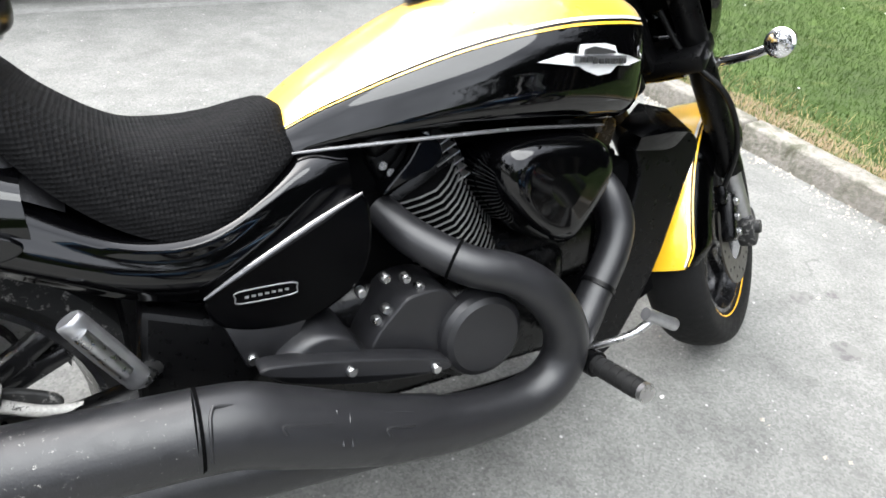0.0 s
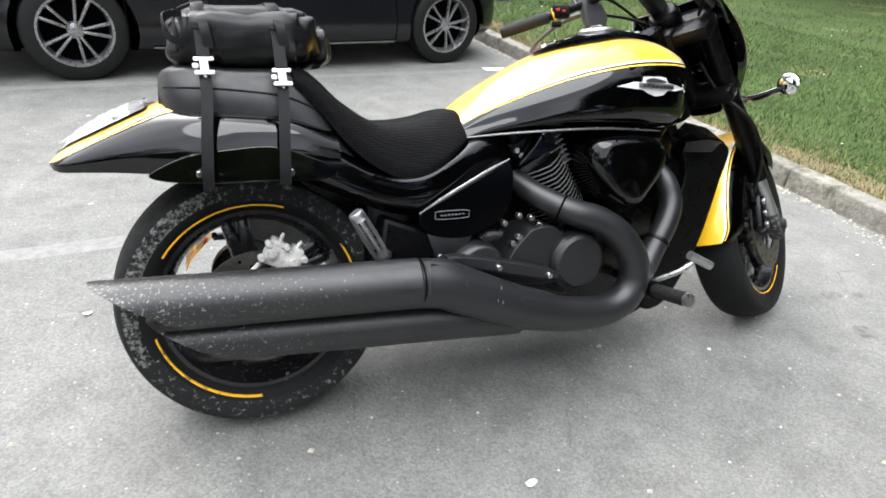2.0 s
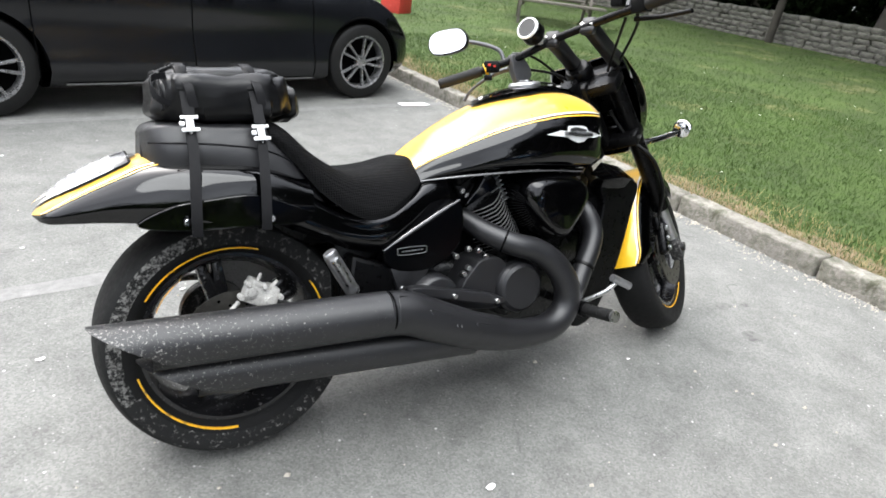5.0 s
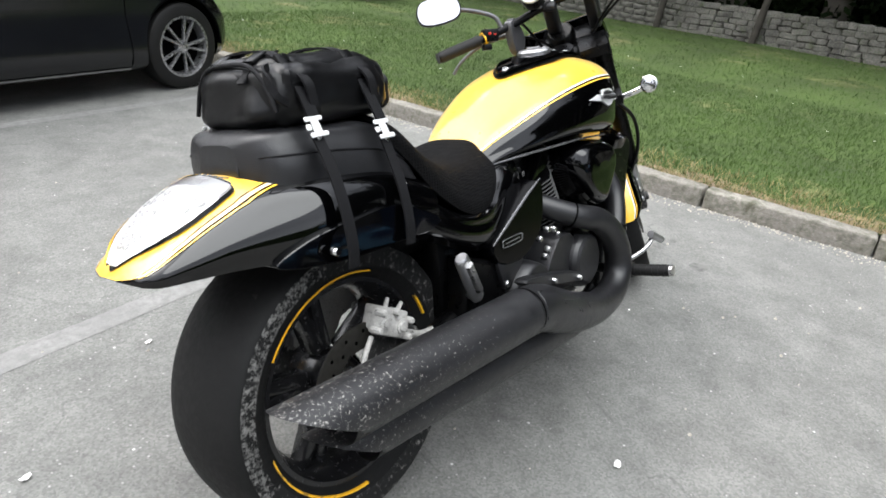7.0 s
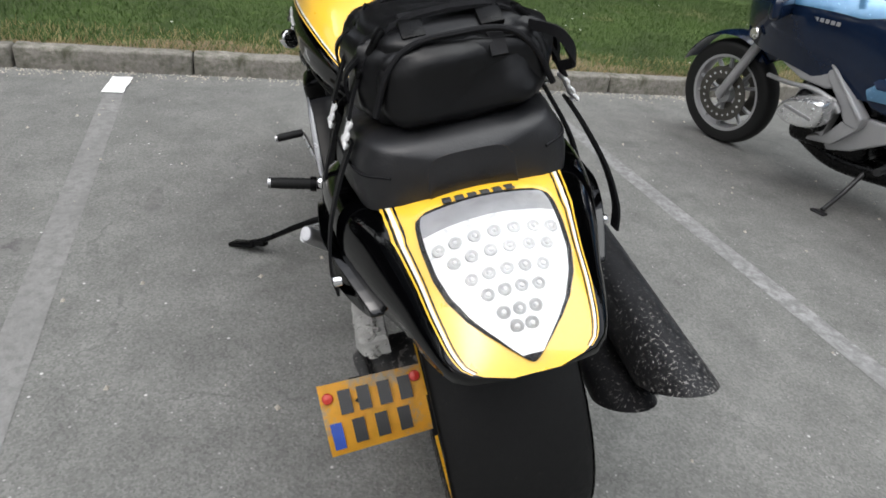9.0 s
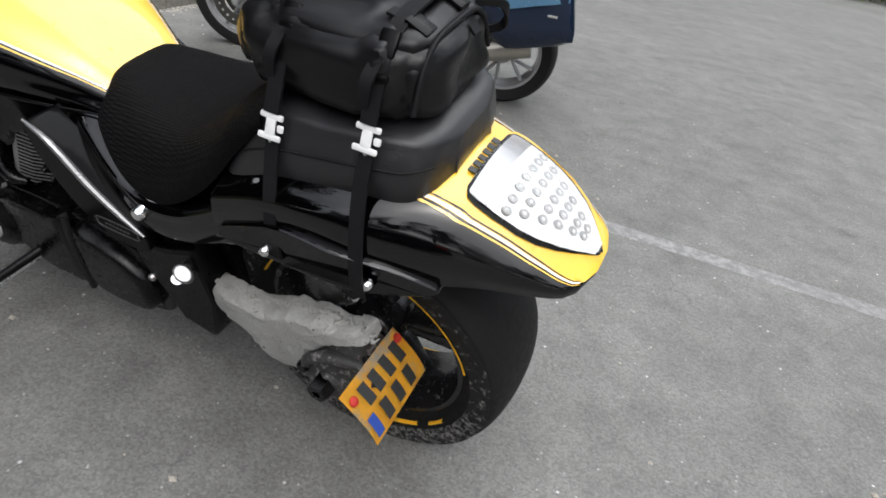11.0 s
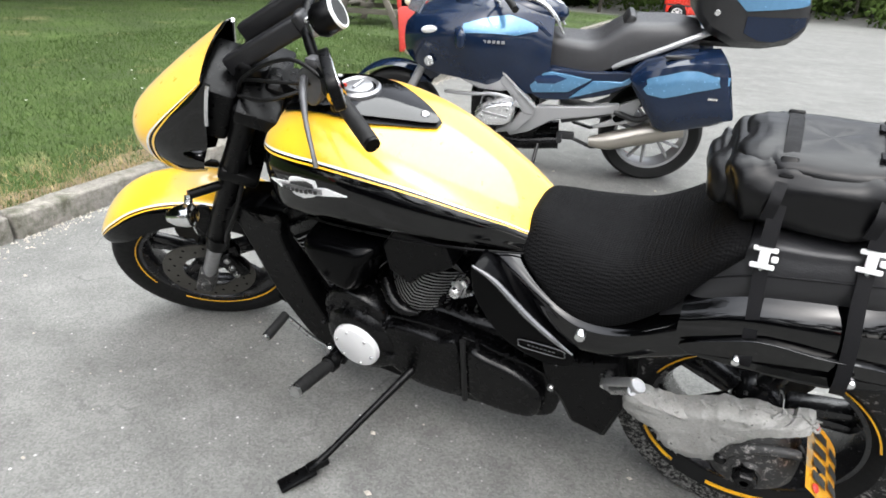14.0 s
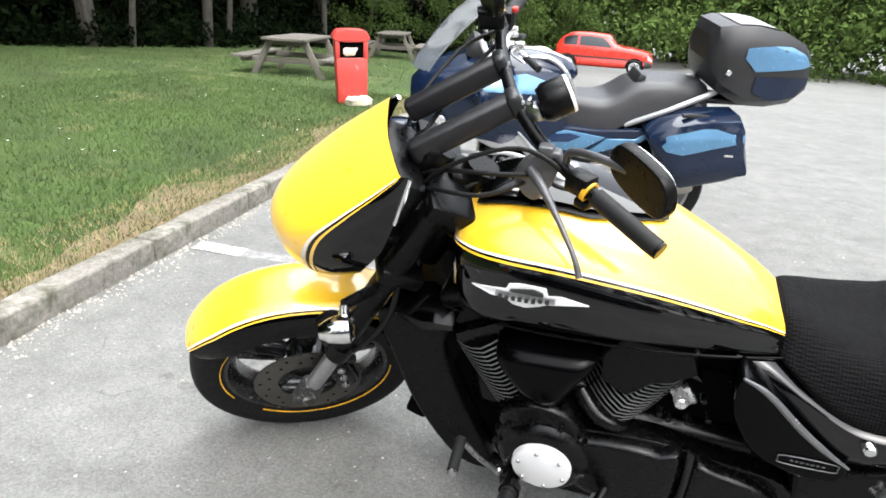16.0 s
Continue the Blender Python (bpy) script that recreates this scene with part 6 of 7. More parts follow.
tseat = shell(SX,
              [0] * 8, [.985, 1.005, 1.0, .985, .885, .88, .90, .90],
              [.09, .12, .14, .14, .15, .14, .11, .08], [.98, .998, .992, .975, .88, .872, .885, .88],
              [.13, .16, .18, .18, .19, .17, .14, .10], [.94, .955, .94, .90, .80, .79, .80, .80],
              [.13, .17, .195, .20, .205, .18, .15, .10], [.90, .90, .86, .80, .71, .70, .72, .74])
tp("seat", patch(tseat, -.10, .80, -1, 1, 40, 24, thick=.01), GREYSEAT, "grey two-level seat")
tp("seat_step", box(.05, .20, .09, at(.285, 0, .985, 0, -25), .02), DARKPLASTIC)
for s in (-1, 1):
    tp("grab_rail", tube([(.35, s * .19, .76), (.15, s * .22, .86), (-.05, s * .20, .95), (-.14, s * .14, .97)], .016, 12), SILVER, "silver grab rail")
tp("tank_top", merge(moved(ellipsoid(.24, .16, .09), at(.86, 0, 1.02, 0, -8))), NAVY, "navy tank top")
tp("tank_strip", moved(ellipsoid(.235, .085, .091), at(.86, 0, 1.024, 0, -8)), BRIGHT, "silver strip along the tank")
for s in (-1, 1):
    tp("tank_strip", tube([(1.0, s * .10, 1.075), (.88, s * .105, 1.085), (.80, s * .11, 1.078), (.71, s * .11, 1.01), (.64, s * .10, .90)], [.012, .022, .026, .024, .012], 10, flat=.6), BRIGHT, "silver strip round the tank")
tp("subframe", box(.55, .26, .18, at(.12, 0, .76), .04), DARKPLASTIC, "dark tail unit")
# screen and bars
P = []
for i in range(13):
    t = i / 12
    x, z, w = 1.58 - .47 * t, .98 + .44 * math.sin(t * 1.5) ** .9, .15 + .10 * math.sin(min(1, t * 1.3) * 1.5)
    P.append([(x - .10 * (abs(u) ** 2), u * w * (1 - .12 * t * t), z) for u in span(-1, 1, 12)])
scr = grid(P)
bmesh.ops.solidify(scr, geom=scr.faces[:], thickness=.004)
ws = tp("windscreen", scr, SMOKE, "clear curved windscreen")
ws.visible_shadow = False
for e in (0, -1):
    part("screen_edge", tube([row[e] for row in P], .003, 6), SILVER, ws, "pale bevelled edge")
tp("handlebar", merge(*[tube([(1.05, s * .06, 1.10), (1.02, s * .16, 1.14), (.93, s * .33, 1.10)], .016, 10) for s in (-1, 1)], box(.14, .14, .07, at(1.06, 0, 1.10), .02)), BRIGHT, "silver handlebar")
for s in (-1, 1):
    tp("grip", tube([(.965, s * .26, 1.115), (.91, s * .385, 1.09)], .019, 12), RUBBER_CLEAN, "black grip")
    tp("reservoir", merge(box(.06, .05, .05, at(1.0, s * .20, 1.16), .012), tube([(1.02, s * .20, 1.15), (1.05, s * .30, 1.14), (.99, s * .40, 1.12)], .007, 8)), BRIGHT, "silver brake reservoir and lever")
tp("dash", box(.10, .28, .10, at(1.22, 0, 1.10, 0, -30), .02), DARKPLASTIC, "dark instrument panel")
tp("sat_nav_mast", tube([(1.06, .13, 1.05), (1.15, .13, 1.08), (1.20, .13, 1.18), (1.14, .15, 1.30)], [.014, .018, .018, .012], 10), WHITE, "white accessory bracket")

# luggage
NX = [-.33, -.28, -.15, 0, .12, .20, .235]
for s in (-1, 1):
    P = []
    cs = [(-.297, .585, .64), (-.265, .565, .76), (-.235, .55, .86), (-.205, .54, .905), (-.05, .498, .895), (.03, .482, .882), (.10, .508, .862), (.18, .625, .832), (.235, .70, .785), (.252, .735, .765)]
    rows = []
    for x, z0, z1 in cs:
        k = 1 - .25 * max(0, (x - .05) / .2) ** 2
        y0, y1 = .20, .20 + .24 * k
        h = z1 - z0
        rows.append([(x, s * y0, z0), (x, s * (y1 - .04), z0), (x, s * (y1 - .01), z0 + min(.03, .1 * h)), (x, s * y1, z0 + min(.12, .35 * h)), (x, s * y1, z1 - min(.10, .4 * h)), (x, s * (y1 - .03), z1 - min(.02, .1 * h)), (x, s * (y1 - .08), z1), (x, s * y0, z1)])
    body_ = tp("pannier", grid(rows, wrap_v=True, caps=True), NAVY, "navy pannier with a light blue band")
    out_y = lambda x, z, z1: .20 + .24 * (1 - .25 * max(0, (x - .05) / .2) ** 2) - .03 * min(1.2, max(0.0, (z - z1 + .10) / .08)) + .006
    top_z = lambda x: float(np.interp(x, [c[0] for c in cs], [c[2] for c in cs]))
    flash = [[(x, s * out_y(x, z, top_z(x)), z) for z in span(lo, hi, 8)] for x, lo, hi in ((.205, .738, .752), (.165, .70, .785), (.08, .692, .815), (0, .715, .84), (-.07, .738, .845), (-.16, .762, .825), (-.238, .782, .82))]
    part("pannier_band", grid(flash), SKYBLUE, body_, "light blue upper panel")
    part("pannier_latch", box(.16, .03, .02, at(.02, s * .35, .885), .006), DARKPLASTIC, body_)
    part("pannier_mark", box(.05, .003, .012, at(-.17, s * .4425, .705), 0), BRIGHT, body_)
rows = []
for x, z0, z1, w in ((.030, 1.15, 1.28, .16), (.0, 1.05, 1.330, .21), (-.06, .99, 1.345, .235), (-.20, .925, 1.347, .25), (-.345, .925, 1.325, .25), (-.47, .95, 1.270, .235), (-.53, .99, 1.21, .205), (-.55, 1.04, 1.15, .17)):
    zm = (z0 + z1) / 2
    rows.append([(x, w * .75, z0), (x, w, z0 + .05), (x, w, zm), (x, w * .97, z1 - .08), (x, w * .75, z1), (x, -w * .75, z1), (x, -w * .97, z1 - .08), (x, -w, zm), (x, -w, z0 + .05), (x, -w * .75, z0)])
TC = at(-.06, 0, -.012)
case = tp("top_case", moved(grid(rows, wrap_v=True, caps=True), TC), DARKPLASTIC, "dark grey top case with light blue lid sides")
case_w = lambda x: float(np.interp(-x, (.06, .20, .345, .47, .53, .55), (.235, .25, .25, .235, .205, .17)))
case_top = lambda x: float(np.interp(-x, (.06, .20, .345, .47, .53, .55), (1.345, 1.347, 1.325, 1.27, 1.21, 1.15)))
case_y = lambda x, z: case_w(x) * (1 - .03 * min(1, max(0, (z - 1.14) / max(.02, case_top(x) - 1.22))) - .22 * min(1, max(0, (z - case_top(x) + .08) / .08))) + .007
for s in (-1, 1):
    part("case_panel", moved(grid([[(x, s * case_y(x, z), z) for z in (lo, (lo + 1.105) / 2, 1.105)] for x, lo in ((-.22, 1.02), (-.30, .985), (-.38, .98), (-.46, 1.01), (-.52, 1.06))]), TC), NAVY, case, "navy lower panel")
    part("case_band", moved(grid([[(x, s * case_y(x, z), z) for z in span(lo, hi, 8)] for x, lo, hi in ((-.14, 1.19, 1.245), (-.21, 1.128, 1.258), (-.30, 1.138, 1.265), (-.38, 1.146, 1.262), (-.47, 1.157, 1.225), (-.52, 1.163, 1.18))]), TC), SKYBLUE, case, "light blue panel")
part("case_lip", moved(grid([[(x, y, z) for y in (-.16, 0, .16)] for x, z in ((-.10, 1.351), (-.2, 1.353), (-.30, 1.340), (-.42, 1.300))]), TC), SILVER, case, "silver lid strip")
part("case_lock", moved(lathe([(0, .006), (.014, .006), (.017, 0)], 16), at(-.13, .248, 1.10)), BRIGHT, case)
tp("case_rack", box(.30, .20, .03, at(-.20, 0, .90), .008), DARKPLASTIC, "dark luggage rack")
st = tp("side_stand", tube([(.72, .12, .25), (.74, .22, .14), (.745, .345, .075)], .012, 10), DARKPLASTIC, "dark side stand")
part("stand_foot", box(.07, .04, .012, at(.75, .36, .068, 10), .004), DARKPLASTIC, st)
tp("centre_stand", tube([(.52, .13, .28), (.40, .15, .24), (.30, .17, .26), (.285, .10, .255), (.285, -.10, .255), (.30, -.17, .26), (.40, -.15, .24), (.52, -.13, .28)], .012, 8, curve=False), DARKPLASTIC, "folded centre stand")

# ---- parked cars ----
CARBLACK = material("black_car_paint", (0.006, 0.0065, 0.008), 0.22, var=0.15, coat=0.0, spec=0.5, rvar=0.02, scale=2)
CARRED = material("red_car_paint", (0.55, 0.035, 0.02), 0.25, var=0.12, coat=0.5, scale=2)
CARGLASS = material("dark_car_glass", (0.02, 0.024, 0.028), 0.05, var=0.1)
WINGGREY = material("alloy_wheel", (0.33, 0.33, 0.34), 0.3, 0.8, var=0.15)


def car_wheel(parent, c, r, rim, s, spokes, mat, width=.20):
    w = new("wheel")
    w.parent = parent
    w.location = c
    w["label"] = "road wheel with a light alloy rim"
    part("tyre", lathe([(rim, -width / 2), (r - .03, -width / 2), (r - .008, -width / 2 + .015), (r, -width / 2 + .05), (r, width / 2 - .05), (r - .008, width / 2 - .015), (r - .03, width / 2), (rim, width / 2)], 56), RUBBER_CLEAN, w)
    part("rim", lathe([(rim + .003, s * width / 2), (rim - .012, s * width / 2 * 1.02), (rim - .02, s * width * .40), (rim - .03, -s * width * .3)], 48), mat, w)
    part("wheel_well", lathe([(0, s * width * .1), (rim - .02, s * width * .1)], 40), DARK, w)
    part("hub_cap", lathe([(0, s * width * .47), (.03, s * width * .47), (.05, s * width * .42), (.055, s * width * .2)], 24), mat, w)
    for k in range(spokes):
        for da in (-.21, .21):
            a = 2 * math.pi * k / spokes + da
            b = box(rim - .055, .03, .019, at((rim + .03) / 2, s * width * .40, 0), .008)
            for v in b.verts:
                v.co.z *= .75 + .5 * (v.co.x / rim)
            part("spoke", moved(b, Matrix.Rotation(a, 4, 'Y')), mat, w)


def car(name, m, label, paint, xs, cols, wheels, wheel_r, rim_r, glass, seams, half, alloy, spokes, trim):
    c = thing(name, m, label, "car")
    S = shell(xs, *cols)
    bm = patch(S, xs[0], xs[-1], -1, 1, 150, 60)
    kill = [f for f in bm.faces if any((f.calc_center_median() - V(wx, 0, wheel_r)).xz.length < wheel_r + .045 and abs(f.calc_center_median().y) > half - .35 for wx in wheels)]
    bmesh.ops.delete(bm, geom=kill, context='FACES')
    for v in bm.verts:
        for wx in wheels:
            d = (v.co - V(wx, 0, wheel_r)).xz
            if v.is_boundary and d.length < wheel_r + .12 and abs(v.co.y) > half - .35 and v.co.z > .2:
                d = d.normalized() * (wheel_r + .048)
                v.co.x, v.co.z = wx + d.x, wheel_r + d.y
    body_ = part("body", bm, paint, c, "painted body")
    for x in (xs[0], xs[-1]):
        end = bmesh.new()
        end.faces.new([end.verts.new(S(x, v)) for v in np.linspace(-1, 1, 60, endpoint=False)])
        part("end_panel", end, paint, c)
    part("floor_pan", box(xs[-1] - xs[0] - .5, half * 1.3, .10, at((xs[0] + xs[-1]) / 2, 0, .27), .02), DARK, c)
    for wx in wheels:
        for s in (-1, 1):
            part("wheel_arch", lathe([(wheel_r + .04, 0), (wheel_r + .052, s * .004), (wheel_r + .06, -s * .01), (wheel_r + .045, -s * .30), (0, -s * .30)], 40, start=0, sweep=math.pi), DARK, c).location = (wx, s * (half - .008), wheel_r)
            car_wheel(c, (wx, s * (half - .105), wheel_r), wheel_r, rim_r, s, spokes, alloy)
    for x0, x1, v0, v1 in glass:
        for s in (-1, 1):
            part("side_window", patch(S, x0, x1, (lambda x: s * v0(x)) if callable(v0) else s * v0, s * v1, 20, 6, off=.004), CARGLASS, c, "dark side window")
    for x in seams:
        for s in (-1, 1):
            part("door_seam", patch(S, x, x + .008, s * .40, s * .78, 2, 16, off=.0015), DARK, c)
    return c, S


sedan_x = [-.98, -.90, -.6, 0, .6, 1.2, 1.7, 2.25, 2.7, 3.1, 3.38, 3.46]
sedan_cols = ([0] * 12, [.80, .93, 1.0, 1.28, 1.42, 1.43, 1.37, 1.04, .93, .82, .66, .50],
              [.45, .50, .55, .56, .58, .58, .57, .62, .64, .60, .46, .40], [.79, .92, .985, 1.25, 1.385, 1.395, 1.335, 1.02, .91, .80, .64, .49],
              [.66, .74, .82, .865, .875, .875, .87, .86, .84, .78, .60, .50], [.76, .84, .88, .90, .89, .875, .86, .83, .78, .70, .58, .47],
              [.70, .78, .86, .895, .90, .90, .90, .898, .885, .84, .70, .56], [.60, .60, .60, .60, .59, .58, .58, .58, .56, .52, .46, .42],
              [.66, .74, .82, .86, .87, .87, .87, .87, .85, .79, .62, .50], [.30, .25, .21, .19, .185, .185, .185, .185, .185, .19, .22, .27],
              [0] * 12, [.30, .25, .21, .19, .185, .185, .185, .185, .185, .19, .22, .27])
ang = math.degrees(math.atan2(.445, 2.755))
SM = at(-.725, 3.40, 0, 0, 0, ang) @ at(0, .895, 0)
sedan, SS = car("black_saloon_car", SM, "black saloon car with alloy wheels in a parking bay", CARBLACK, sedan_x, sedan_cols, (0, 2.78), .322, .225,
                [(.05, 1.05, .235, .385), (1.10, 2.02, lambda x: .235 + .12 * max(0, (x - 1.55) / .5) ** 1.5, .385)], (.30, 1.30, 2.28), .9, WINGGREY, 5, None)
for s in (-1, 1):
    part("window_trim", patch(SS, 0, 2.15, s * .388, s * .396, 40, 2, off=.005), CHROME, sedan, "thin bright trim")
    for x in (.42, 1.42):
        h = part("door_handle", tube([(x, s * .905, .80), (x + .03, s * .925, .805), (x + .15, s * .925, .803), (x + .18, s * .905, .80)], .011, 10), CARBLACK, sedan, "black door handle")
        part("handle_cup", ellipsoid(.07, .006, .025, at(x + .09, s * .893, .80), 14), DARK, h)
    part("door_mirror", merge(ellipsoid(.07, .09, .06, at(1.90, s * .98, .95), 16), tube([(1.92, s * .86, .90), (1.91, s * .95, .93)], .02, 8)), CARBLACK, sedan, "black door mirror")
    part("headlamp", patch(SS, 3.05, 3.36, s * .43, s * .54, 14, 6, off=.005), CLEAR, sedan, "clear headlamp")
    part("headlamp_bowl", patch(SS, 3.06, 3.35, s * .435, s * .535, 14, 6, off=.002), CHROME, sedan)
    part("sill_trim", patch(SS, .45, 2.28, s * .775, s * .785, 30, 2, off=.006), CHROME, sedan, "bright sill strip")
    part("tail_lamp", patch(SS, -.95, -.72, s * .43, s * .56, 10, 6, off=.005), RED, sedan, "red tail lamp")

hatch_x = [-.50, -.47, -.36, 0, .5, 1.0, 1.45, 1.75, 2.3, 2.85, 3.02]
hatch_cols = ([0] * 11, [.75, .95, 1.12, 1.33, 1.37, 1.36, 1.30, 1.02, .93, .82, .62],
              [.5, .55, .56, .56, .57, .57, .56, .6, .62, .6, .5], [.74, .94, 1.10, 1.31, 1.345, 1.335, 1.27, 1.0, .91, .80, .61],
              [.68, .72, .75, .77, .775, .775, .77, .765, .75, .70, .60], [.70, .84, .88, .89, .885, .88, .875, .87, .82, .74, .56],
              [.70, .75, .78, .785, .785, .785, .785, .785, .775, .74, .66], [.55, .58, .58, .57, .56, .56, .56, .56, .55, .52, .48],
              [.68, .72, .75, .76, .76, .76, .76, .76, .75, .70, .62], [.34, .30, .25, .23, .22, .22, .22, .22, .24, .28, .32],
              [0] * 11, [.34, .30, .25, .23, .22, .22, .22, .22, .24, .28, .32])
hatch, HS = car("red_hatchback_car", at(3.45, -23.46, ground_z(2, -23.6), 0, 0, 178) @ at(0, .78, 0), "small faded red hatchback parked at the kerb", CARRED, hatch_x, hatch_cols, (0, 2.42), .275, .18,
                [(-.22, .28, .25, .385), (.36, 1.52, lambda x: .25 + .12 * max(0, (x - 1.1) / .45) ** 1.5, .385)], (.32, 1.55), .785, WHITE, 6, None)
for s in (-1, 1):
    part("side_strip", patch(HS, -.45, 2.9, s * .60, s * .63, 30, 2, off=.005), DARKPLASTIC, hatch, "dark rubbing strip")
    part("bumper", patch(HS, 2.75, 3.01, s * .62, s * .80, 10, 4, off=.006), DARKPLASTIC, hatch, "dark bumper")
    part("headlamp", patch(HS, 2.86, 3.0, s * .43, s * .55, 8, 4, off=.006), WHITE, hatch)
    part("bumper", patch(HS, -.498, -.40, s * .62, s * .80, 10, 4, off=.006), DARKPLASTIC, hatch, "dark bumper")
part("windscreen", patch(HS, 1.48, 1.74, -.17, .17, 8, 10, off=.005), CARGLASS, hatch, "windscreen")
part("rear_window", patch(HS, -.44, -.20, -.16, .16, 8, 10, off=.005), CARGLASS, hatch, "rear window")
part("windscreen", patch(SS, 1.74, 2.2, -.17, .17, 8, 10, off=.005), CARGLASS, sedan, "windscreen")

# ---- litter bins, picnic tables ----
BINRED = material("faded_red_plastic", (0.55, 0.055, 0.045), 0.45, var=0.18, scale=3, dirt=((0.7, 0.35, 0.3), 6, 0.62, 0.75))
PAPER = material("litter_paper", (0.7, 0.62, 0.5), 0.8, var=0.2)


def litter_bin(m, label):
    b = thing("litter_bin", m, label, "litter bin", "litter bins")
    prof = rounded([(-.21, 0), (.21, 0), (.22, .5), (.22, .98), (.16, 1.05), (-.16, 1.05), (-.22, .98), (-.22, .5)], 2)
    part("bin_body", merge(plate([(-.20, 0), (.20, 0), (.215, .70), (-.215, .70)], -.2, .2, .03), plate(rounded([(-.22, .92), (.22, .92), (.21, 1.04), (.12, 1.075), (-.12, 1.075), (-.21, 1.04)], 3), -.21, .21, .02),
                           box(.06, .4, .24, at(-.19, 0, .81), .01), box(.06, .4, .24, at(.19, 0, .81), .01)), BINRED, b, "faded red plastic body")
    part("bin_liner", box(.34, .34, .22, at(0, 0, .80), .02), DARK, b, "dark inside")
    part("bin_rubbish", bag_shape((0.02, .10, .78), (.12, .09, .07), lump=.03, seed=3, n=16, m=10), PAPER, b)
    part("bin_foot", box(.36, .36, .06, at(0, 0, .02), .01), DARK, b)
    return b


litter_bin(at(4.32, -5.95, lawn_z(4.32, -5.95) - .06, 0, 2, 30) @ Matrix.Diagonal((.9, .9, .87, 1)), "faded red litter bin on the lawn")
litter_bin(at(5.0, 9.3, lawn_z(5.0, 9.3) - .02, 0, 0, 120), "faded red litter bin on the lawn")
bl = bag_shape((0, 0, .05), (.16, .10, .06), lump=.05, seed=7, n=20, m=10)
tagged(part("litter_bag", moved(bl, at(4.12, -5.72, lawn_z(4.1, -5.7), 0, 0, 40)), PAPER), "crumpled pale litter bag beside the bin", "litter")


def picnic_table(m):
    t = thing("picnic_table", m, "weathered grey wooden picnic table with benches", "picnic table", "picnic tables")
    for k in range(5):
        part("top_plank", box(1.8, .135, .04, at(0, -.29 + .145 * k, .74, 0, random.uniform(-.3, .3)), .006), WOOD, t)
    for s in (-1, 1):
        for k in range(2):
            part("bench_plank", box(1.8, .13, .04, at(0, s * (.66 + .14 * k), .45), .006), WOOD, t)
        part("cross_beam", box(.05, 1.60, .09, at(s * .62, 0, .40), .006), WOOD, t)
        part("top_beam", box(.05, .70, .09, at(s * .62, 0, .68), .006), WOOD, t)
        for q in (-1, 1):
            part("leg", moved(box(.05, .10, .84, None, .006), at(s * .66, q * .46, .365, q * 27)), WOOD, t)
    return t


tb = picnic_table(at(6.55, -8.7, lawn_z(6.55, -8.7) - .14, 0, 0, 102))
copy_thing(tb, at(7.25, -15.2, lawn_z(7.25, -15.2) - .10, 0, 0, 104))
copy_thing(tb, at(8.2, 8.9, lawn_z(8.2, 8.9) - .03, 0, 0, -35))

# ---- trees and hedge ----
def leaves_mesh(name, centres, spread, count, size, mat, rng, flat=.7):
    """Many small leaf quads scattered round the given centres."""
    c = np.array(centres)
    k = rng.integers(0, len(c), count)
    d = rng.normal(0, 1, (count, 3))
    d /= np.linalg.norm(d, axis=1)[:, None]
    r = spread * rng.random(count) ** .45
    p = c[k] + d * r[:, None] * np.array((1, 1, flat))
    a = rng.normal(0, 1, (count, 3))
    a /= np.linalg.norm(a, axis=1)[:, None]
    b = np.cross(a, rng.normal(0, 1, (count, 3)))
    b /= np.linalg.norm(b, axis=1)[:, None]
    s = size * (.6 + .8 * rng.random(count))[:, None]
    v = np.stack([p - a * s, p + b * s * .5, p + a * s, p - b * s * .5], 1).reshape(-1, 3)
    f = np.arange(count * 4).reshape(-1, 4)
    me = bpy.data.meshes.new(name)
    me.from_pydata(v.tolist(), [], f.tolist())
    me.materials.append(mat)
    return me


def tree(name, h, trunk_r, bare, spread, seed, mat, label, count=7000, size=.10):
    rng = np.random.default_rng(seed)
    t = thing(name, Matrix(), label, "tree", "trees round the car park")
    lean = rng.normal(0, .06, 2)
    top = V(lean[0] * h, lean[1] * h, h * .9)
    bms = [tube([(0, 0, -.2), (lean[0] * h * .3, lean[1] * h * .3, h * .3), tuple(top * .65), tuple(top)], [trunk_r * 1.25, trunk_r, trunk_r * .6, trunk_r * .15], 10, 4)]
    ends = [top]
    for k in range(15):
        f = bare + (1 - bare) * (k + rng.random()) / 15 * .92
        a = rng.random() * 6.28
        L = spread * (1.15 - .75 * f) * (.7 + .6 * rng.random())
        p0 = V(lean[0] * h * f * .9, lean[1] * h * f * .9, h * f * .9)
        p2 = p0 + V(math.cos(a) * L, math.sin(a) * L, L * (.35 + .3 * rng.random()))
        p1 = (p0 + p2) / 2 + V(0, 0, -.08 * L)
        bms.append(tube([p0, p1, p2], [trunk_r * .42 * (1.1 - f), trunk_r * .25 * (1.1 - f), .012], 6, 3))
        ends += [p2, p1.lerp(p2, .5), p2 + V(*rng.normal(0, .35, 3))]
    part("trunk", merge(*bms), BARK, t, "tapered trunk with limbs")
    me = leaves_mesh("crown", [tuple(e) for e in ends], spread * .40, count, size, mat, rng)
    ob = new("crown", me)
    ob.parent = t
    return t


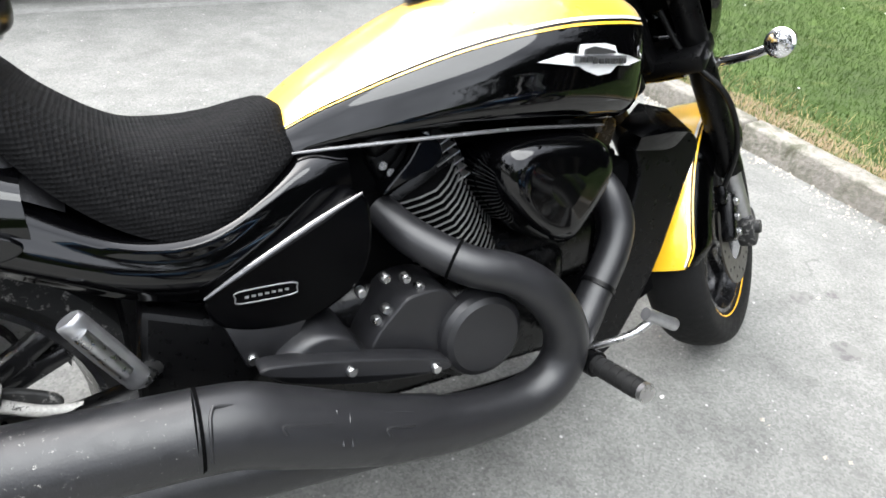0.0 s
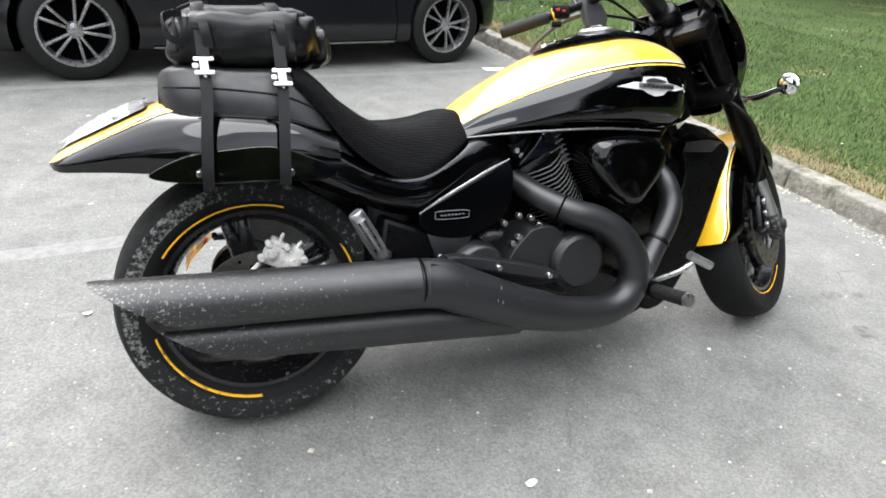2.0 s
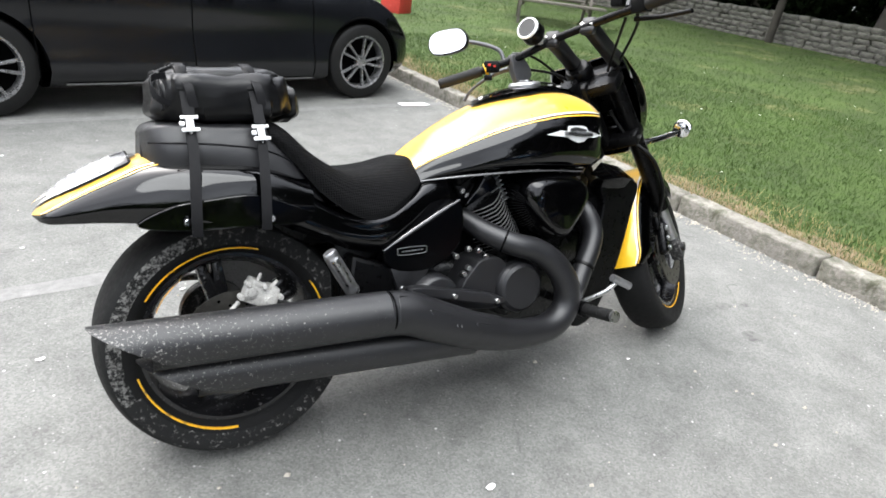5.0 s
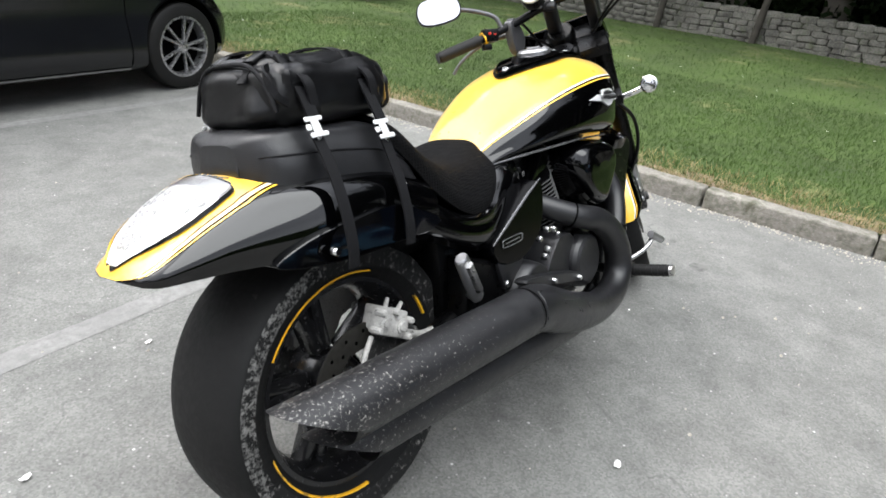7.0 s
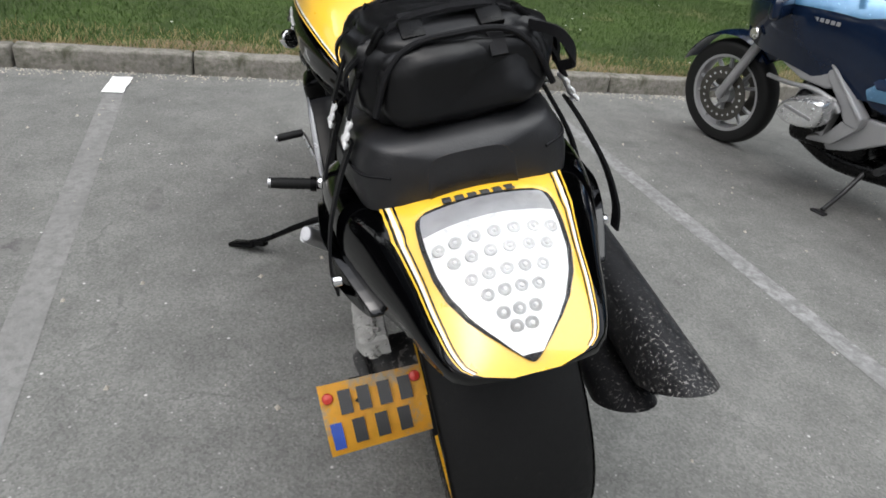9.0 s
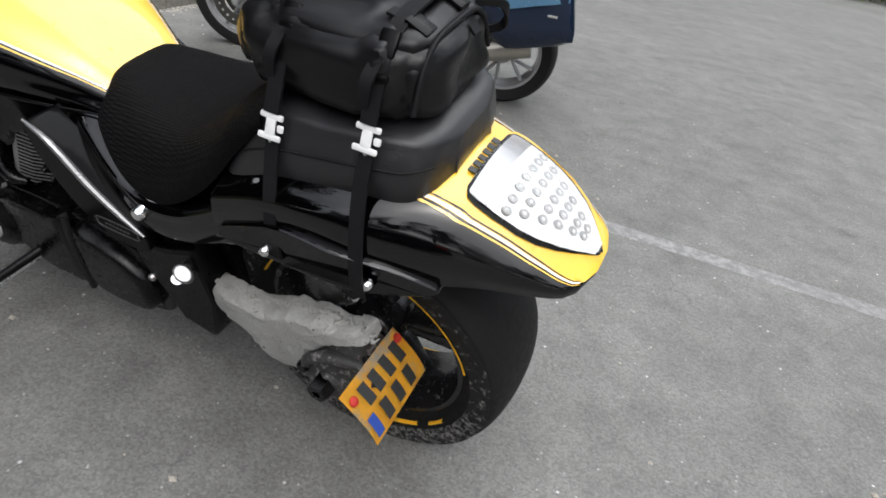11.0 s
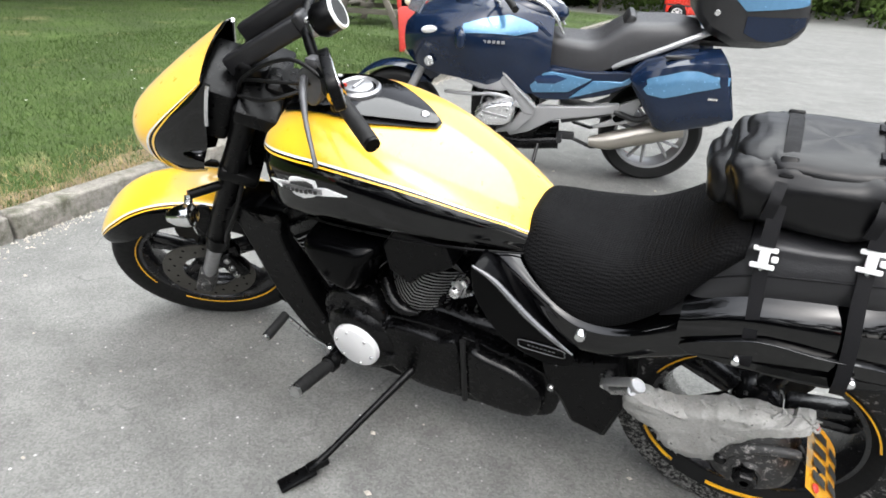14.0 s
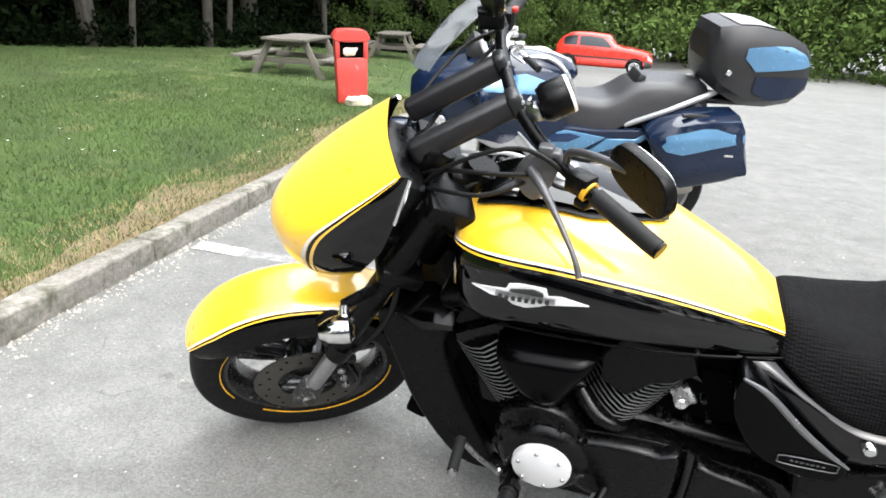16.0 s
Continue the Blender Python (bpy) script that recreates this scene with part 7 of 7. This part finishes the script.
kinds = [tree("tree", 10.5, .17, .22, 3.0, 11, LEAF_SHADE, "tall dark leafy tree at the wood's edge"), tree("tree", 9.0, .12, .30, 2.4, 12, LEAF_SHADE, "slender dark leafy tree at the wood's edge"),
         tree("tree", 12.0, .20, .15, 3.6, 13, LEAF_SHADE, "broad dark leafy tree at the wood's edge", 9000), tree("tree", 6.5, .10, .06, 2.2, 14, LEAF_LIGHT, "young tree with fresh light green leaves", 6000, .08)]
EDGE = [(13.8, 30.0), (13.9, 20.0), (13.9, 9.0), (13.6, 2.0), (12.9, -4.4), (11.3, -9.5), (10.5, -15.0), (9.8, -25.0), (8.0, -33.0)]


def edge_x(y):
    ys = [p[1] for p in EDGE][::-1]
    return float(np.interp(y, ys, [p[0] for p in EDGE][::-1]))


rng = np.random.default_rng(5)
spots = []
for row, (d, n) in enumerate(((1.6, 22), (4.2, 20), (7.5, 16))):
    for i in range(n):
        y = 26 - (58.0 * (i + .8 * rng.random())) / n
        spots.append((edge_x(y) + d + rng.normal(0, .7), y, 1.25 + .5 * rng.random(), int(rng.integers(0, 3))))
for i in range(34):
    a = -150 + i * 4.1
    x, y = 38 * math.cos(radians(a - 0)) - 2, 34 * math.sin(radians(a)) - 4
    if y < -24:
        spots.append((x, y, 1.2 + .6 * rng.random(), (0, 3, 3, 3)[int(rng.integers(0, 4))]))
# Trees on the unseen sides, added to close the place and darken reflections.
for i in range(26):
    a = 60 + i * 6.6
    spots.append((36 * math.cos(radians(a)), 34 * math.sin(radians(a)) + 2, 1.2 + .5 * rng.random(), int(rng.integers(0, 3))))
spots += [(8.9, -24.5, .62, 3), (7.2, -27.5, .7, 3), (10.2, -20.5, .6, 3), (4.5, -31.0, .75, 3), (-3, -36, .8, 3), (-12, -37, .7, 3)]
kinds.append(tree("tree", 9.5, .065, .42, 1.8, 15, LEAF_SHADE, "slim pale trunk with few leaves at the wood's edge", 2600))
spots += [(11.45, -9.3, 1.0, 4), (11.3, -10.1, .9, 4), (11.0, -12.3, 1.5, 4), (10.9, -13.0, .9, 4), (13.35, 4.3, .9, 4), (13.25, 2.3, .9, 4), (13.3, 7.6, 1.1, 4), (12.6, -5.6, .9, 4), (10.3, -17.2, 1.1, 4)]
first = [True] * 5
for x, y, s, k in spots:
    m = at(x, y, ground_z(x, y) - .1, 0, 0, 360 * rng.random()) @ Matrix.Scale(s, 4)
    if first[k]:
        kinds[k].matrix_basis = m
        first[k] = False
    else:
        ob = copy_thing(kinds[k], m)
        ob.scale = (s, s, s)


def brush(name, pts, spread, count, size, mat, label, seed):
    me = leaves_mesh(name, pts, spread, count, size, mat, np.random.default_rng(seed), 1.0)
    tagged(new(name, me), label, "undergrowth", kind="stuff")


# Wood and undergrowth carry their deep shade in the leaf colour.
brush("undergrowth", [(edge_x(y) + .9 + 2.2 * rng.random(), y, .2 + 2.6 * rng.random() ** 1.4) for y in np.linspace(26, -32, 420)], .8, 60000, .10, LEAF_SHADE, "dense dark undergrowth behind the wall", 21)
brush("low_brush", [(edge_x(y) - .15 + .9 * rng.random(), y, lawn_z(edge_x(y), y) + .05 + .45 * rng.random() ** 2) for y in np.linspace(-3, -32, 330)], .32, 22000, .07, LEAF_SHADE, "low dark brush at the foot of the wood", 27)
brush("dark_wood", [(edge_x(y) + 3.5 + 5 * rng.random(), y, .3 + 13.5 * rng.random()) for y in np.linspace(28, -34, 1000)], 1.4, 110000, .27, LEAF_SHADE, "dense dark wood behind the wall", 25)
brush("far_bushes", [(x, -30 - 4 * rng.random() + .1 * x, -.7 + 2.4 * rng.random()) for x in np.linspace(9, -30, 160)], 1.0, 16000, .14, LEAF_LIGHT, "bright green bushes beyond the car park", 22)
brush("far_wood", [(x, -37 - 5 * rng.random() + .05 * x, -.4 + 9 * rng.random()) for x in np.linspace(16, -42, 420)], 1.6, 42000, .32, LEAF_MID, "dense far wood beyond the car park", 26)
# Bushes added on the two sides that stay out of view.
brush("far_bushes", [(-34 + 3 * rng.random(), y, .3 + 2.6 * rng.random()) for y in np.linspace(28, -30, 160)], 1.2, 14000, .16, LEAF_SHADE, "unseen dark bushes closing off the car park", 23)
brush("far_bushes", [(x, 32 + 3 * rng.random(), .3 + 2.6 * rng.random()) for x in np.linspace(-30, 14, 120)], 1.2, 12000, .16, LEAF_SHADE, "unseen dark bushes closing off the car park", 24)

# ---- dry stone wall at the wood's edge ----
wall = thing("stone_wall", Matrix(), "low mossy dry stone wall under the trees", "wall", kind="structure")
part("wall_core", grid([[(edge_x(y) + a, y, lawn_z(edge_x(y), y) - .2 + b) for a, b in ((-.10, 0), (-.10, .72), (.25, .72), (.25, 0))] for y in span(26, -6.5, 60)]), DARK, wall)
stones = []
for k in range(6):
    b = box(1, 1, 1, None, .16, 2)
    for v in b.verts:
        v.co += noise.noise_vector(v.co * 2.2 + V(k * 5, k, 0)) * .09
    ob = part("stone", b, STONE, wall)
    stones.append(ob)
rest_v, rest_f = [], []
used = 0
for course in range(6):
    y = 24.0 + .1 * course
    while y > -6.0:
        L = .14 + .22 * rng.random()
        h = .10 + .035 * rng.random()
        yc = y - L / 2
        m = at(edge_x(yc) - .13 + .03 * rng.random(), yc, lawn_z(edge_x(yc), yc) + .01 + .112 * course, rng.normal(0, 3), rng.normal(0, 3), 90 + rng.normal(0, 4)) @ Matrix.Diagonal((L * .98, .22, h, 1))
        k = int(rng.integers(0, 6))
        if 4.0 < yc < 13.5 and used < 290:
            ob = stones[used] if used < 6 else stones[k].copy()
            if used >= 6:
                scene.collection.objects.link(ob)
            ob.matrix_basis = m
            used += 1
        else:
            base = len(rest_v)
            src = stones[k].data
            rest_v += [tuple(m @ v.co) for v in src.vertices]
            rest_f += [tuple(base + i for i in p.vertices) for p in src.polygons]
        y -= L
me = bpy.data.meshes.new("wall_stones")
me.from_pydata(rest_v, [], rest_f)
me.materials.append(STONE)
ob = new("wall_stones", me)
ob.parent = wall
tagged(ob, kind="stuff")

# ---- grass blades, daisies, grit along the kerb ----
def blades(name, n, dmax, y0, y1, hmin, hmax, w, seed, power, mat=BLADE, label="short green grass blades of the lawn"):
    g = np.random.default_rng(seed)
    y = y0 + (y1 - y0) * g.random(n)
    d = .12 + dmax * g.random(n) ** power
    x = 3.04 - .055 * y + d
    z = np.array([lawn_z(a, b) for a, b in zip(x, y)])
    h = hmin + (hmax - hmin) * g.random(n) ** 1.5
    a = g.random(n) * 6.28
    lx, ly = g.normal(0, .5, n) * h, g.normal(0, .5, n) * h
    v = np.empty((n, 3, 3))
    v[:, 0] = np.stack([x - np.cos(a) * w, y - np.sin(a) * w, z - .004], 1)
    v[:, 1] = np.stack([x + np.cos(a) * w, y + np.sin(a) * w, z - .004], 1)
    v[:, 2] = np.stack([x + lx, y + ly, z + h], 1)
    me = bpy.data.meshes.new(name)
    me.from_pydata(v.reshape(-1, 3).tolist(), [], np.arange(n * 3).reshape(-1, 3).tolist())
    me.materials.append(mat)
    tagged(new(name, me), label, "grass", kind="stuff")


blades("grass", 130000, 4.2, -7.0, 7.0, .015, .045, .003, 31, 1.3)
blades("grass", 70000, 10.5, -18.0, 14.0, .02, .055, .005, 32, .9)
blades("dry_grass", 14000, .45, -9.0, 7.0, .02, .06, .003, 34, 1.8, STRAW, "dry straw-coloured grass along the kerb")
bare = lambda y: .05 + .34 * max(0.0, .35 + noise.noise((y * .9, 3.3, 0)) + .5 * noise.noise((y * 3.1, 1.3, 0)))
tagged(part("bare_strip", grid([[(kerb_x(y) + .115 + bare(y) * u + .02 * noise.noise((y * 9, u * 4, 0)), y, lawn_z(kerb_x(y) + .115 + bare(y) * u, y) * .5 + .5 * max(.1 + ground_z(0, y), lawn_z(kerb_x(y) + .12 + bare(y) * u, y)) + .006) for u in span(0, 1, 4)] for y in span(8, -12, 160)]), SOIL), "worn strip of dry soil beside the kerb", "soil", kind="structure")
g = np.random.default_rng(33)
vs, fs = [], []
for k in range(110):
    y = -12 + 20 * g.random()
    x = kerb_x(y) + .3 + 6 * g.random()
    z = lawn_z(x, y) + .035 + .02 * g.random()
    r = .008 + .005 * g.random()
    b = len(vs)
    vs += [(x + r * math.cos(a), y + r * math.sin(a), z + .003 * math.sin(a * 2)) for a in np.linspace(0, 6.28, 7)[:-1]]
    fs.append(tuple(range(b, b + 6)))
me = bpy.data.meshes.new("daisies")
me.from_pydata(vs, [], fs)
me.materials.append(WHITE)
tagged(new("daisies", me), "small white daisies in the lawn", "flowers", kind="stuff")
vs, fs = [], []
for k in range(2300):
    y = -6 + 11 * g.random()
    x = kerb_x(y) - abs(g.normal(0, .055 + .07 * max(0, noise.noise((y * 1.7, 0, 0))))) - .005
    if k % 12 == 0:
        x, y = -1.5 + 4.4 * g.random(), -2.6 + 5 * g.random()
    r = (.004 + .009 * g.random() ** 2)
    b = len(vs)
    a0 = g.random() * 6
    vs += [(x + r * math.cos(a0 + a), y + r * .7 * math.sin(a0 + a), .001) for a in (0, 1.6, 3.1, 4.7)] + [(x, y, .003 + r * .6)]
    fs += [(b, b + 1, b + 4), (b + 1, b + 2, b + 4), (b + 2, b + 3, b + 4), (b + 3, b, b + 4)]
GRIT = material("pale_grit", (0.38, 0.35, 0.30), 0.85, var=0.3, scale=30)
me = bpy.data.meshes.new("grit")
me.from_pydata(vs, [], fs)
me.materials.append(GRIT)
tagged(new("grit", me), "pale grit and petals along the kerb", "grit", kind="stuff")


# ---- damp marks and scraps on the asphalt ----
def mark(x, y, rx, ry, seed):
    P = []
    for i in range(5):
        u = i / 4
        P.append([(x + rx * u * math.cos(a) * (1 + .45 * noise.noise((math.cos(a) * 1.5, math.sin(a) * 1.5, seed))), y + ry * u * math.sin(a) * (1 + .45 * noise.noise((math.cos(a) * 1.7, math.sin(a) * 1.7, seed + 5))), .0012) for a in np.linspace(0, 2 * math.pi, 25)[:-1]])
    tagged(part("damp_mark", grid(P, wrap_v=True), STAIN), "dark damp mark on the asphalt", "stain", "damp marks", kind="structure")


for k, (x, y, rx, ry) in enumerate(((2.14, -.215, .055, .04), (2.23, .016, .05, .03), (2.36, -.014, .03, .022), (1.814, 1.751, .06, .07), (1.026, 1.304, .05, .10), (1.36, .934, .12, .03))):
    mark(x, y, rx, ry, k * 3.7)


def scrap(x, y, r, seed):
    """A crumpled flake of paper or petal."""
    b = grid([[(x + r * (u - .5) * (1 + .3 * noise.noise((u * 2, v * 2, seed))), y + r * .6 * (v - .5) * (1.2 - abs(u - .45)) + .2 * r * u * u, .004 + .35 * r * abs(noise.noise((u * 2.3, v * 2.3, seed + 9)))) for v in span(0, 1, 4)] for u in span(0, 1, 5)])
    tagged(part("paper_scrap", b, PAPER_WHITE), "small crumpled white scrap on the asphalt", "litter", "paper scraps")


PAPER_WHITE = material("white_scrap", (0.72, 0.71, 0.68), 0.8, var=0.1)
for k, (x, y, r) in enumerate(((.003, .885, .035), (1.458, -.142, .022), (-.485, .566, .04), (.593, -.47, .045), (-.647, 2.637, .03), (-.54, 1.417, .03))):
    scrap(x, y, r * .65, k * 2.9)
